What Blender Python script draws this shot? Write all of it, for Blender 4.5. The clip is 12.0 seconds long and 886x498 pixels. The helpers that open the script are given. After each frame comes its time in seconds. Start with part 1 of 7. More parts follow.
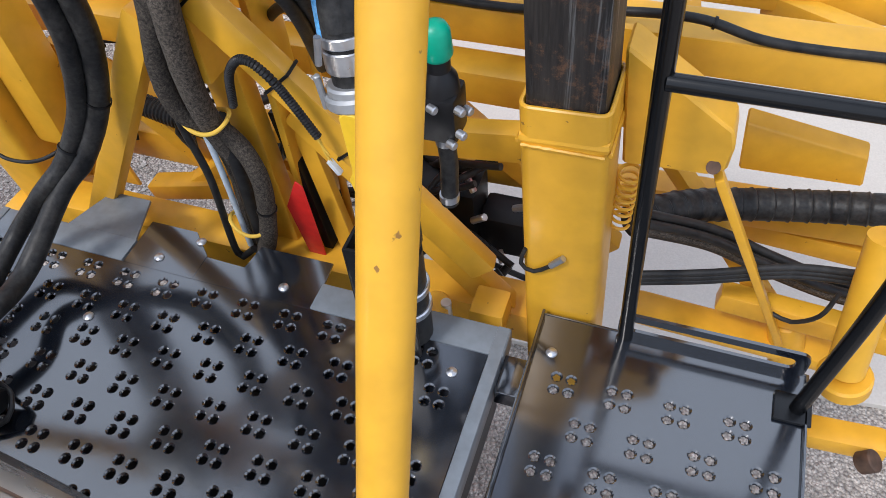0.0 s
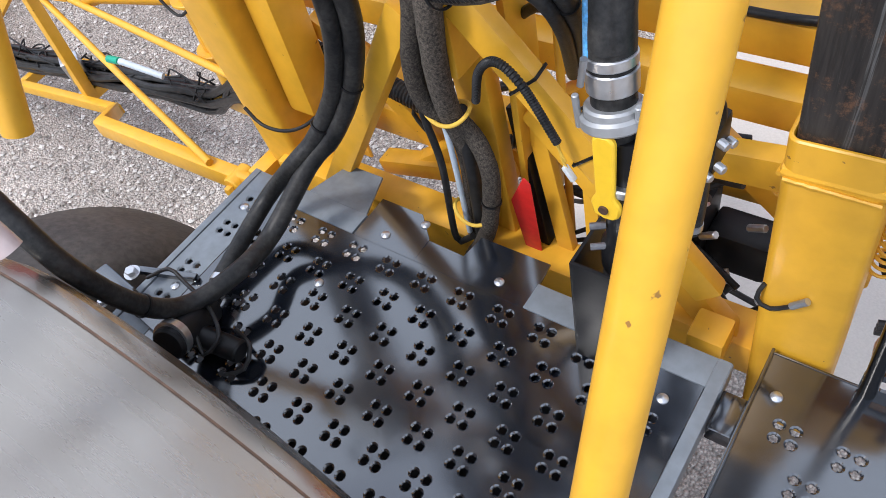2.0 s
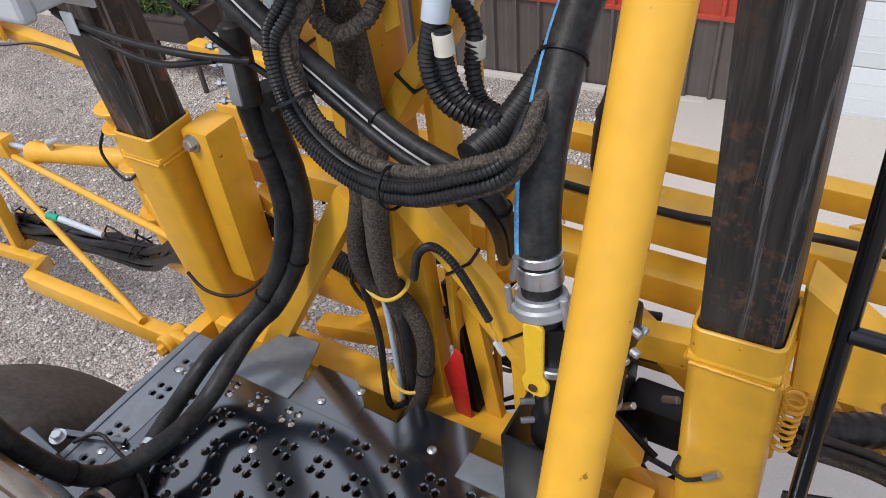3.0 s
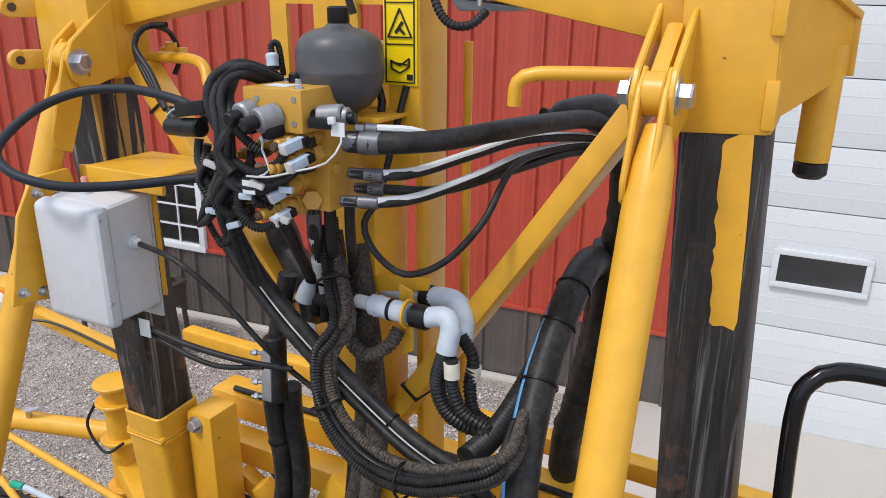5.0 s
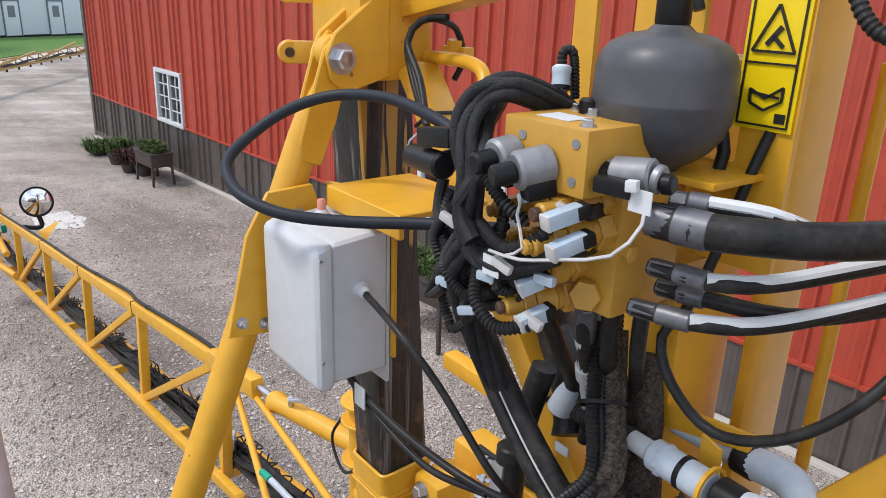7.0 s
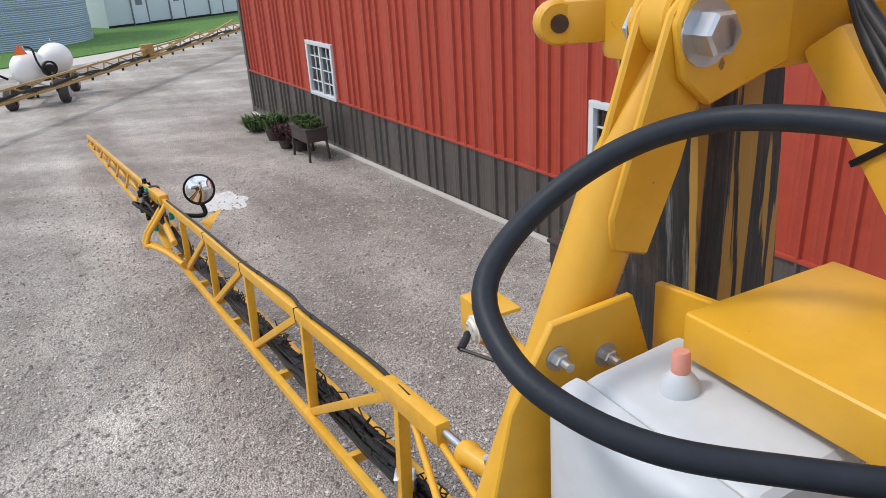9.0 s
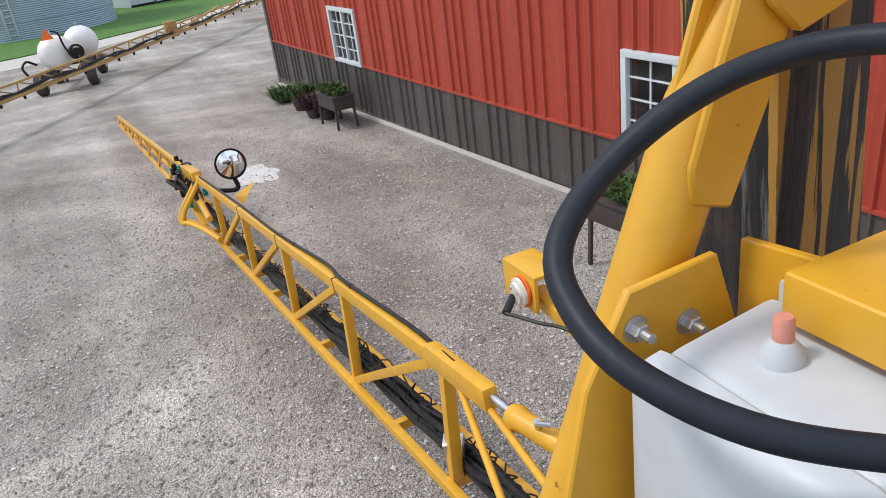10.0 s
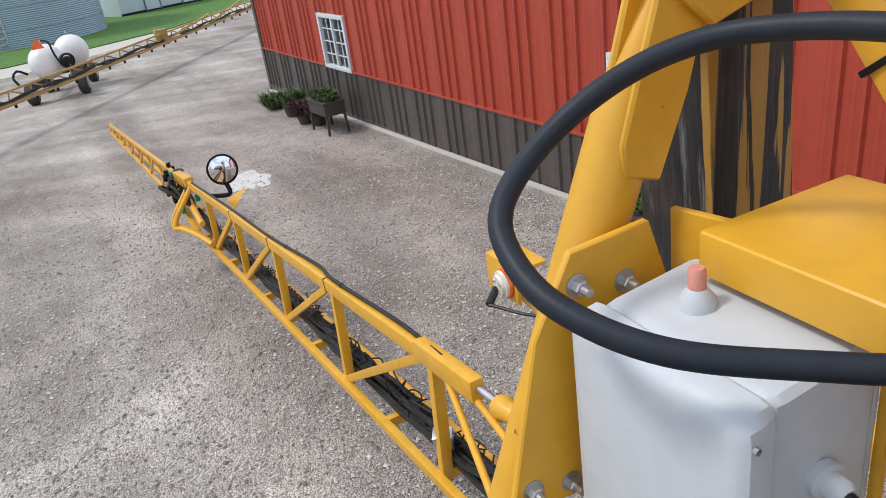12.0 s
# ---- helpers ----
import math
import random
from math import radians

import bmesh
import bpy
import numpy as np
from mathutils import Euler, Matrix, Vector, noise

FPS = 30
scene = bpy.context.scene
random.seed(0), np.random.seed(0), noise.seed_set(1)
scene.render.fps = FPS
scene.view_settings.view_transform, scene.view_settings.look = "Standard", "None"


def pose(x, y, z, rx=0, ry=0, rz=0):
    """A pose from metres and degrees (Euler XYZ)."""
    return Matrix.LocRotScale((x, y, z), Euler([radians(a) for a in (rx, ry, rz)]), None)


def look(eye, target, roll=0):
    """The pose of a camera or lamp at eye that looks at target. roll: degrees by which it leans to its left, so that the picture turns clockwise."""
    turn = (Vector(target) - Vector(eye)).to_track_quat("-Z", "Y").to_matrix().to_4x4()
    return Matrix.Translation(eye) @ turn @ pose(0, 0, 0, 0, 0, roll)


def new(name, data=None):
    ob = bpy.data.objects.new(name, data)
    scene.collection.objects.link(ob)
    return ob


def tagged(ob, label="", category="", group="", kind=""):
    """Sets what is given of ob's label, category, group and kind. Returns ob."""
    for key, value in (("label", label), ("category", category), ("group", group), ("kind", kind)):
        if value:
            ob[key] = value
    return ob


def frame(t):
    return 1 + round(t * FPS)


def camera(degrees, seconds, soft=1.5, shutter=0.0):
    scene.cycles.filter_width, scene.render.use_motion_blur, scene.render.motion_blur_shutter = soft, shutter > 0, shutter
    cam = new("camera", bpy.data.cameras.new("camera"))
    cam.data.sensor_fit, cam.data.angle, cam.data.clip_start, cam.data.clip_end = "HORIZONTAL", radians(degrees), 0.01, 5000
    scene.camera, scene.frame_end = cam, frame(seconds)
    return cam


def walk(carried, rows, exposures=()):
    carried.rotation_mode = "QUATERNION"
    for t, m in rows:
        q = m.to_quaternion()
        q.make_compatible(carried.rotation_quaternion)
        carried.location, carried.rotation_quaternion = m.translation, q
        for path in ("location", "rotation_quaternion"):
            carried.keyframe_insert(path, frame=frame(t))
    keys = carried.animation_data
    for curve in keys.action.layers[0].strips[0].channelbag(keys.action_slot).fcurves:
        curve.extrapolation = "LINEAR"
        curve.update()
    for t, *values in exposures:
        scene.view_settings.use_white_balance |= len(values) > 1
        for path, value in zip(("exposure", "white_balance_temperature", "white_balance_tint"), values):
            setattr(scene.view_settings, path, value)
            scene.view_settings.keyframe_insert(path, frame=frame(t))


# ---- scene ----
cam = camera(61.5, 12.0, soft=0.75)
PATH = [
    (0, (0.275, 0.154, 3.286), (-0.136, 1.364, 1.748), -5.9),
    (0.5, (0.218, 0.211, 3.31), (-0.383, 1.321, 1.758), -9.7),
    (1, (0.187, 0.22, 3.338), (-0.571, 1.208, 1.773), -15.0),
    (1.5, (0.184, 0.207, 3.338), (-0.663, 1.129, 1.778), -17.7),
    (2, (0.183, 0.205, 3.338), (-0.675, 1.16, 1.804), -16.4),
    (2.5, (0.189, 0.196, 3.379), (-0.633, 1.321, 1.945), -11.6),
    (3, (0.189, 0.157, 3.454), (-0.591, 1.482, 2.175), -6.9),
    (3.5, (0.177, 0.08, 3.538), (-0.578, 1.578, 2.447), -3.9),
    (3.7, (0.174, 0.046, 3.578), (-0.579, 1.595, 2.56), -3.3),
    (5.3, (0.195, -0.195, 3.698), (-0.549, 1.567, 3.112), 0.8),
    (5.5, (0.188, -0.202, 3.695), (-0.565, 1.562, 3.131), 1.1),
    (6, (0.151, -0.16, 3.703), (-0.73, 1.547, 3.147), 1.8),
    (6.5, (0.05, 0.043, 3.7), (-1.086, 1.575, 3.099), 2.2),
    (6.6, (0.015, 0.11, 3.701), (-1.173, 1.596, 3.085), 1.9),
    (7, (-0.086, 0.314, 3.676), (-1.472, 1.599, 3.02), 1.9),
    (7.5, (-0.174, 0.425, 3.688), (-1.716, 1.479, 2.974), 0.1),
    (7.7, (-0.217, 0.44, 3.707), (-1.786, 1.453, 2.99), -0.1),
    (9.3, (-0.968, 0.636, 3.617), (-2.562, 1.558, 2.837), -4.9),
    (9.5, (-0.979, 0.633, 3.614), (-2.578, 1.529, 2.814), -5.5),
    (10, (-0.957, 0.638, 3.607), (-2.565, 1.479, 2.766), -8.1),
    (10.5, (-0.937, 0.642, 3.596), (-2.549, 1.457, 2.737), -9.4),
    (11, (-0.922, 0.634, 3.597), (-2.531, 1.455, 2.737), -9.4),
    (11.5, (-0.905, 0.632, 3.599), (-2.509, 1.47, 2.747), -9.1),
    (12, (-0.855, 0.61, 3.61), (-2.458, 1.471, 2.78), -8.5),
]
walk(cam, [(t, look(e, g, r)) for t, e, g, r in PATH], [(0, 0.32, 5950, 13), (1.0, 0.44, 5950, 13), (1.7, 0.56, 5950, 13), (2.3, 0.5, 6000, 13), (3.0, 0.12, 6150, 14), (3.5, 0.12, 6200, 14), (5.5, 0.12, 6200, 14), (6.5, 0.16, 6200, 14), (7.7, 0.08, 6200, 13), (9.3, 0.0, 6150, 11), (12, 0.0, 6150, 11)])

# ---- light ----
world = bpy.data.worlds.new("sky")
scene.world = world
world.use_nodes = True
wn = world.node_tree
sky = wn.nodes.new("ShaderNodeTexSky")
sky.sky_type, sky.sun_disc = "NISHITA", False
sky.sun_elevation, sky.sun_rotation = radians(55), radians(200)
sky.dust_density, sky.air_density = 4.0, 1.0
haze = wn.nodes.new("ShaderNodeHueSaturation")
haze.inputs["Saturation"].default_value = 0.8
wn.links.new(sky.outputs[0], haze.inputs["Color"])
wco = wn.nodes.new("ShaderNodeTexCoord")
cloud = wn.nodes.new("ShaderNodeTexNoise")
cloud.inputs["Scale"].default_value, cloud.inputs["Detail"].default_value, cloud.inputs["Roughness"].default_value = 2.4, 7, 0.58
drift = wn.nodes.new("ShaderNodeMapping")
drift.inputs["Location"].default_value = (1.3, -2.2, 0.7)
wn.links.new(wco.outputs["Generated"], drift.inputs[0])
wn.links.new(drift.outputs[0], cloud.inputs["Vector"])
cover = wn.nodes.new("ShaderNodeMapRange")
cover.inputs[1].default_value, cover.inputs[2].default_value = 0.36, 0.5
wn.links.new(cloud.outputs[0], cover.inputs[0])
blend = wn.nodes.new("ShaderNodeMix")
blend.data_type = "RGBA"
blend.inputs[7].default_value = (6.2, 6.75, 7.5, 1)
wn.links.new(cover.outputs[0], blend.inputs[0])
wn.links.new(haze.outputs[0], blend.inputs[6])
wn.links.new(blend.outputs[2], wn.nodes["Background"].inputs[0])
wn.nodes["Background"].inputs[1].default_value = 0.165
sun = new("sun", bpy.data.lights.new("sun", "SUN"))
sun.data.energy, sun.data.angle, sun.data.color = 1.9, radians(10), (1.0, 0.93, 0.83)
sun.matrix_world = look((0, 0, 20), (5.5, 9.5, 4.0))

# ---- materials ----
def material(name, color, rough=0.5, metal=0.0, vary=0.12, grain=40.0, bump=0.0, color2=None, stain=3.0, amount=0.5, stretch=(1, 1, 1), bump_scale=None, coat=0.0):
    """Principled surface with a coarse stain between two colours, fine grain in value and roughness, and bump."""
    m = bpy.data.materials.new(name)
    m.use_nodes = True
    t = m.node_tree
    n, l = t.nodes, t.links
    b = n["Principled BSDF"]
    geo = n.new("ShaderNodeTexCoord")
    mp = n.new("ShaderNodeMapping")
    mp.inputs["Scale"].default_value = stretch
    l.new(geo.outputs["Object"], mp.inputs[0])
    big = n.new("ShaderNodeTexNoise")
    big.inputs["Scale"].default_value, big.inputs["Detail"].default_value, big.inputs["Roughness"].default_value = stain, 6, 0.65
    l.new(mp.outputs[0], big.inputs["Vector"])
    ramp = n.new("ShaderNodeValToRGB")
    ramp.color_ramp.elements[0].position, ramp.color_ramp.elements[1].position = 0.5 - 0.18, 0.5 + 0.18
    c2 = color2 or tuple(c * (1 - vary * 1.5) for c in color)
    ramp.color_ramp.elements[0].color = (*color, 1)
    ramp.color_ramp.elements[1].color = (*(a + (b2 - a) * amount for a, b2 in zip(color, c2)), 1)
    l.new(big.outputs[0], ramp.inputs[0])
    fine = n.new("ShaderNodeTexNoise")
    fine.inputs["Scale"].default_value, fine.inputs["Detail"].default_value = grain, 4
    l.new(mp.outputs[0], fine.inputs["Vector"])
    val = n.new("ShaderNodeMapRange")
    val.inputs[1].default_value, val.inputs[2].default_value = 0.3, 0.7
    val.inputs[3].default_value, val.inputs[4].default_value = 1 - vary, 1 + vary
    l.new(fine.outputs[0], val.inputs[0])
    info = n.new("ShaderNodeObjectInfo")
    ov = n.new("ShaderNodeMapRange")
    ov.inputs[3].default_value, ov.inputs[4].default_value = 1 - vary * 0.4, 1 + vary * 0.4
    l.new(info.outputs["Random"], ov.inputs[0])
    mul = n.new("ShaderNodeMath")
    mul.operation = "MULTIPLY"
    l.new(val.outputs[0], mul.inputs[0])
    l.new(ov.outputs[0], mul.inputs[1])
    hsv = n.new("ShaderNodeHueSaturation")
    l.new(ramp.outputs[0], hsv.inputs["Color"])
    l.new(mul.outputs[0], hsv.inputs["Value"])
    l.new(hsv.outputs[0], b.inputs["Base Color"])
    rr = n.new("ShaderNodeMapRange")
    rr.inputs[3].default_value, rr.inputs[4].default_value = max(0.02, rough - 0.12), min(1, rough + 0.12)
    l.new(big.outputs[0], rr.inputs[0])
    l.new(rr.outputs[0], b.inputs["Roughness"])
    b.inputs["Metallic"].default_value = metal
    b.inputs["Coat Weight"].default_value = coat
    b.inputs["Specular IOR Level"].default_value = 1.0 if coat else 0.5
    if bump:
        bp = n.new("ShaderNodeBump")
        bp.inputs["Strength"].default_value, bp.inputs["Distance"].default_value = bump, 0.004
        src = fine
        if bump_scale:
            src = n.new("ShaderNodeTexNoise")
            src.inputs["Scale"].default_value, src.inputs["Detail"].default_value = bump_scale, 5
            l.new(mp.outputs[0], src.inputs["Vector"])
        l.new(src.outputs[0], bp.inputs["Height"])
        l.new(bp.outputs[0], b.inputs["Normal"])
    return m


YELLOW = material("yellow_paint", (0.72, 0.38, 0.024), 0.38, vary=0.07, grain=18, stain=3.5, color2=(0.62, 0.315, 0.02), bump=0.06, bump_scale=60)
_t = YELLOW.node_tree
_b = _t.nodes["Principled BSDF"]
_old = _b.inputs["Base Color"].links[0].from_socket
_co = _t.nodes.new("ShaderNodeTexCoord")
_sp = _t.nodes.new("ShaderNodeTexNoise")
_sp.inputs["Scale"].default_value, _sp.inputs["Detail"].default_value = 38, 3
_t.links.new(_co.outputs["Object"], _sp.inputs["Vector"])
_mr = _t.nodes.new("ShaderNodeMapRange")
_mr.inputs[1].default_value, _mr.inputs[2].default_value, _mr.inputs[4].default_value = 0.735, 0.76, 0.8
_t.links.new(_sp.outputs[0], _mr.inputs[0])
_mx = _t.nodes.new("ShaderNodeMix")
_mx.data_type = "RGBA"
_mx.inputs[7].default_value = (0.16, 0.07, 0.025, 1)
_t.links.new(_mr.outputs[0], _mx.inputs[0])
_t.links.new(_old, _mx.inputs[6])
_t.links.new(_mx.outputs[2], _b.inputs["Base Color"])
YELLOW_PLASTIC = material("yellow_plastic", (0.8, 0.5, 0.02), 0.45, vary=0.05)
YELLOW_CORD = material("yellow_cord", (0.75, 0.48, 0.06), 0.7, vary=0.1, bump=0.3, bump_scale=300)
BLACK_GLOSS = material("black_gloss_paint", (0.004, 0.0055, 0.009), 0.1, vary=0.3, grain=60, stain=5, color2=(0.011, 0.014, 0.021), bump=0.025, bump_scale=7)
BLACK_RAIL = material("black_rail_paint", (0.003, 0.0033, 0.004), 0.2, vary=0.25, grain=60, stain=8)
GREY_PAINT = material("grey_primer", (0.16, 0.18, 0.2), 0.35, vary=0.1, stain=6)
RUBBER = material("black_rubber", (0.009, 0.0095, 0.0105), 0.44, vary=0.4, grain=90, stain=18, color2=(0.06, 0.056, 0.05), bump=0.15, bump_scale=220)
SLEEVE = material("dusty_braid", (0.016, 0.015, 0.014), 0.85, vary=0.5, grain=420, stain=150, color2=(0.15, 0.125, 0.1), amount=0.85, bump=0.5, bump_scale=420)
BRAID = material("black_braided_loom", (0.012, 0.0125, 0.014), 0.62, vary=0.5, grain=500, stain=60, color2=(0.05, 0.051, 0.054), bump=0.5, bump_scale=450)
LOOP_RUBBER = material("blue_grey_rubber", (0.012, 0.016, 0.024), 0.52, vary=0.15, grain=60, stain=14, color2=(0.02, 0.024, 0.031), bump=0.1, bump_scale=200)
BLOCK = material("gold_painted_block", (0.52, 0.285, 0.035), 0.42, vary=0.08, grain=25, stain=9, color2=(0.42, 0.225, 0.035), bump=0.06, bump_scale=120)
CABLE = material("black_cable", (0.01, 0.0105, 0.012), 0.42, vary=0.3, stain=24, color2=(0.05, 0.047, 0.042))
PLASTIC = material("black_plastic", (0.009, 0.009, 0.01), 0.4, vary=0.2, bump=0.1)
STEEL_DARK = material("worn_dark_steel", (0.035, 0.034, 0.035), 0.34, metal=0.35, vary=0.35, grain=30, stain=5, color2=(0.12, 0.1, 0.085), amount=0.8, stretch=(5, 5, 0.5), bump=0.25)
ZINC = material("zinc_steel", (0.55, 0.56, 0.58), 0.32, metal=0.9, vary=0.12, stain=30)
COIL = material("dull_zinc_coil", (0.3, 0.31, 0.325), 0.48, metal=0.45, vary=0.18, stain=35, color2=(0.19, 0.195, 0.2))
PLUG_BLUE = material("pale_blue_plug", (0.4, 0.49, 0.57), 0.5, vary=0.12, stain=30)
PLUG_GREY = material("grey_white_plug", (0.5, 0.5, 0.49), 0.5, vary=0.12, stain=30)
FERRULE = material("dark_plated_steel", (0.16, 0.165, 0.18), 0.42, metal=0.5, vary=0.25, stain=45, color2=(0.09, 0.09, 0.1))
STAINLESS = material("stainless_steel", (0.37, 0.33, 0.285), 0.28, metal=1.0, vary=0.05, grain=300, stretch=(1, 8, 1), bump=0.03)
WHITE_BOX = material("white_polycarbonate", (0.56, 0.585, 0.61), 0.42, vary=0.03, stain=6, color2=(0.48, 0.49, 0.48), amount=0.35, bump=0.05)
PIPE_WHITE = material("white_pipe_plastic", (0.53, 0.61, 0.68), 0.5, vary=0.08, stain=25, color2=(0.42, 0.46, 0.5))
BLUE_TAPE = material("blue_hose_stripe", (0.06, 0.3, 0.62), 0.35, vary=0.35, grain=150, stain=60, color2=(0.25, 0.42, 0.6))
ACCU = material("accumulator_grey", (0.055, 0.058, 0.064), 0.45, vary=0.14, stain=9, color2=(0.085, 0.086, 0.088), bump=0.1)
TEAL = material("teal_plastic", (0.0, 0.32, 0.19), 0.4, vary=0.1)
REDP = material("red_paint", (0.6, 0.02, 0.015), 0.35, vary=0.1)
ORANGE = material("orange_reflective", (0.9, 0.16, 0.02), 0.5)
BARN_RED = material("red_painted_siding", (0.42, 0.06, 0.032), 0.38, vary=0.07, grain=6, stain=0.8, color2=(0.36, 0.052, 0.03))
BARN_BROWN = material("brown_painted_siding", (0.088, 0.074, 0.065), 0.42, vary=0.1, grain=6, stain=1.2, color2=(0.11, 0.095, 0.085))
WHITE_PAINT = material("white_paint", (0.63, 0.66, 0.67), 0.45, vary=0.03, stain=1.5)
SHED_WHITE = material("white_metal_cladding", (0.62, 0.68, 0.73), 0.45, vary=0.04, stain=0.5)
DARK_ROOM = material("dark_interior", (0.03, 0.03, 0.032), 0.9)
RUST = material("rusty_brown_steel", (0.11, 0.055, 0.03), 0.7, metal=0.2, vary=0.35, stain=14, color2=(0.05, 0.04, 0.035))
TYRE = material("dusty_tyre_rubber", (0.03, 0.028, 0.027), 0.75, vary=0.3, stain=3, color2=(0.1, 0.085, 0.07), bump=0.4, bump_scale=80)
TANK_WHITE = material("white_tank_plastic", (0.8, 0.79, 0.76), 0.4, vary=0.05, stain=2, color2=(0.66, 0.63, 0.58))
CONCRETE = material("concrete", (0.52, 0.485, 0.43), 0.85, vary=0.06, grain=90, stain=1, bump=0.3, color2=(0.44, 0.41, 0.37))
GRASS = material("mown_grass", (0.07, 0.17, 0.022), 0.9, vary=0.4, grain=9, stain=0.6, color2=(0.1, 0.2, 0.03), bump=0.6)
SILO = material("galvanised_blue_steel", (0.3, 0.38, 0.45), 0.45, metal=0.3, vary=0.1, stain=0.6)
LEAF = material("foliage", (0.05, 0.1, 0.02), 0.7, vary=0.5, grain=12, stain=5, color2=(0.1, 0.17, 0.04))
LEAF_RED = material("dark_red_foliage", (0.06, 0.018, 0.02), 0.7, vary=0.5, grain=12)
PINK_TUBE = material("sight_tube", (0.5, 0.4, 0.38), 0.2, vary=0.1)
BROWN_WOOD = material("brown_planter", (0.06, 0.045, 0.04), 0.6, vary=0.2)
LENS = material("lamp_lens", (0.7, 0.66, 0.55), 0.15, vary=0.1)
ALU = material("cast_aluminium", (0.42, 0.43, 0.44), 0.5, metal=0.6, vary=0.12, stain=20)
OLD_YELLOW = material("faded_yellow_paint", (0.5, 0.33, 0.1), 0.6, vary=0.25, stain=2, color2=(0.2, 0.1, 0.05))
INK = material("print_black", (0.012, 0.012, 0.012), 0.5)
DECAL_YELLOW = material("decal_yellow", (0.86, 0.62, 0.0), 0.35, vary=0.03)
SALMON = material("salmon_plug", (0.72, 0.3, 0.22), 0.5)
STONE_DUST = material("pale_stone_dust", (0.62, 0.62, 0.6), 0.95, vary=0.15, grain=30, bump=0.6)


for _m, _v in ((RUBBER, 0.26), (CABLE, 0.26), (PLASTIC, 0.26), (SLEEVE, 0.2), (BRAID, 0.25), (BLACK_RAIL, 0.35), (LOOP_RUBBER, 0.3)):
    _m.node_tree.nodes["Principled BSDF"].inputs["Specular IOR Level"].default_value = _v
BLACK_GLOSS.node_tree.nodes["Principled BSDF"].inputs["IOR"].default_value = 2.25


def gravel_material():
    m = bpy.data.materials.new("gravel")
    m.use_nodes = True
    t = m.node_tree
    n, l = t.nodes, t.links
    b = n["Principled BSDF"]
    co = n.new("ShaderNodeTexCoord")
    vor = n.new("ShaderNodeTexVoronoi")
    vor.inputs["Scale"].default_value = 62
    l.new(co.outputs["Object"], vor.inputs["Vector"])
    vor2 = n.new("ShaderNodeTexVoronoi")
    vor2.inputs["Scale"].default_value = 120
    l.new(co.outputs["Object"], vor2.inputs["Vector"])
    big = n.new("ShaderNodeTexNoise")
    big.inputs["Scale"].default_value, big.inputs["Detail"].default_value = 0.35, 7
    l.new(co.outputs["Object"], big.inputs["Vector"])
    mp = n.new("ShaderNodeMapping")
    mp.inputs["Scale"].default_value = (0.12, 0.9, 1)
    mp.inputs["Rotation"].default_value = (0, 0, radians(24))
    l.new(co.outputs["Object"], mp.inputs[0])
    ruts = n.new("ShaderNodeTexNoise")
    ruts.inputs["Scale"].default_value, ruts.inputs["Detail"].default_value = 0.8, 6
    l.new(mp.outputs[0], ruts.inputs["Vector"])
    ramp = n.new("ShaderNodeValToRGB")
    ramp.color_ramp.elements[0].position, ramp.color_ramp.elements[1].position = 0.36, 0.63
    ramp.color_ramp.elements[0].color, ramp.color_ramp.elements[1].color = (0.285, 0.245, 0.205, 1), (0.62, 0.565, 0.505, 1)
    mixv = n.new("ShaderNodeMath")
    mixv.operation = "ADD"
    half = n.new("ShaderNodeMath")
    half.operation = "MULTIPLY"
    half.inputs[1].default_value = 0.5
    l.new(big.outputs[0], mixv.inputs[0])
    l.new(ruts.outputs[0], mixv.inputs[1])
    l.new(mixv.outputs[0], half.inputs[0])
    l.new(half.outputs[0], ramp.inputs[0])
    sep = n.new("ShaderNodeSeparateColor")
    l.new(vor.outputs["Color"], sep.inputs[0])
    sep2 = n.new("ShaderNodeSeparateColor")
    l.new(vor2.outputs["Color"], sep2.inputs[0])
    add = n.new("ShaderNodeMath")
    add.operation = "ADD"
    l.new(sep.outputs[0], add.inputs[0])
    l.new(sep2.outputs[1], add.inputs[1])
    val = n.new("ShaderNodeMapRange")
    val.inputs[2].default_value = 2.0
    val.inputs[3].default_value, val.inputs[4].default_value = 0.52, 1.48
    l.new(add.outputs[0], val.inputs[0])
    rings = n.new("ShaderNodeTexWave")
    rings.wave_type, rings.rings_direction = "RINGS", "Z"
    rings.inputs["Scale"].default_value, rings.inputs["Distortion"].default_value = 0.16, 3.0
    rings.inputs["Detail"].default_value, rings.inputs["Detail Scale"].default_value = 3, 0.6
    turn = n.new("ShaderNodeMapping")
    turn.inputs["Location"].default_value = (11.5, 1.5, 0)
    l.new(co.outputs["Object"], turn.inputs[0])
    l.new(turn.outputs[0], rings.inputs["Vector"])
    track = n.new("ShaderNodeMapRange")
    track.inputs[1].default_value, track.inputs[2].default_value = 0.55, 1.0
    track.inputs[3].default_value, track.inputs[4].default_value = 0.95, 1.16
    l.new(rings.outputs[0], track.inputs[0])
    patch = n.new("ShaderNodeTexNoise")
    patch.inputs["Scale"].default_value, patch.inputs["Detail"].default_value, patch.inputs["Roughness"].default_value = 2.6, 8, 0.7
    l.new(co.outputs["Object"], patch.inputs["Vector"])
    pv = n.new("ShaderNodeMapRange")
    pv.inputs[1].default_value, pv.inputs[2].default_value = 0.3, 0.7
    pv.inputs[3].default_value, pv.inputs[4].default_value = 0.78, 1.2
    l.new(patch.outputs[0], pv.inputs[0])
    # Shade in the crevices put into the colour: value drops towards cell edges
    crevice_shade = n.new("ShaderNodeMapRange")
    crevice_shade.inputs[1].default_value, crevice_shade.inputs[2].default_value = 0.35, 0.75
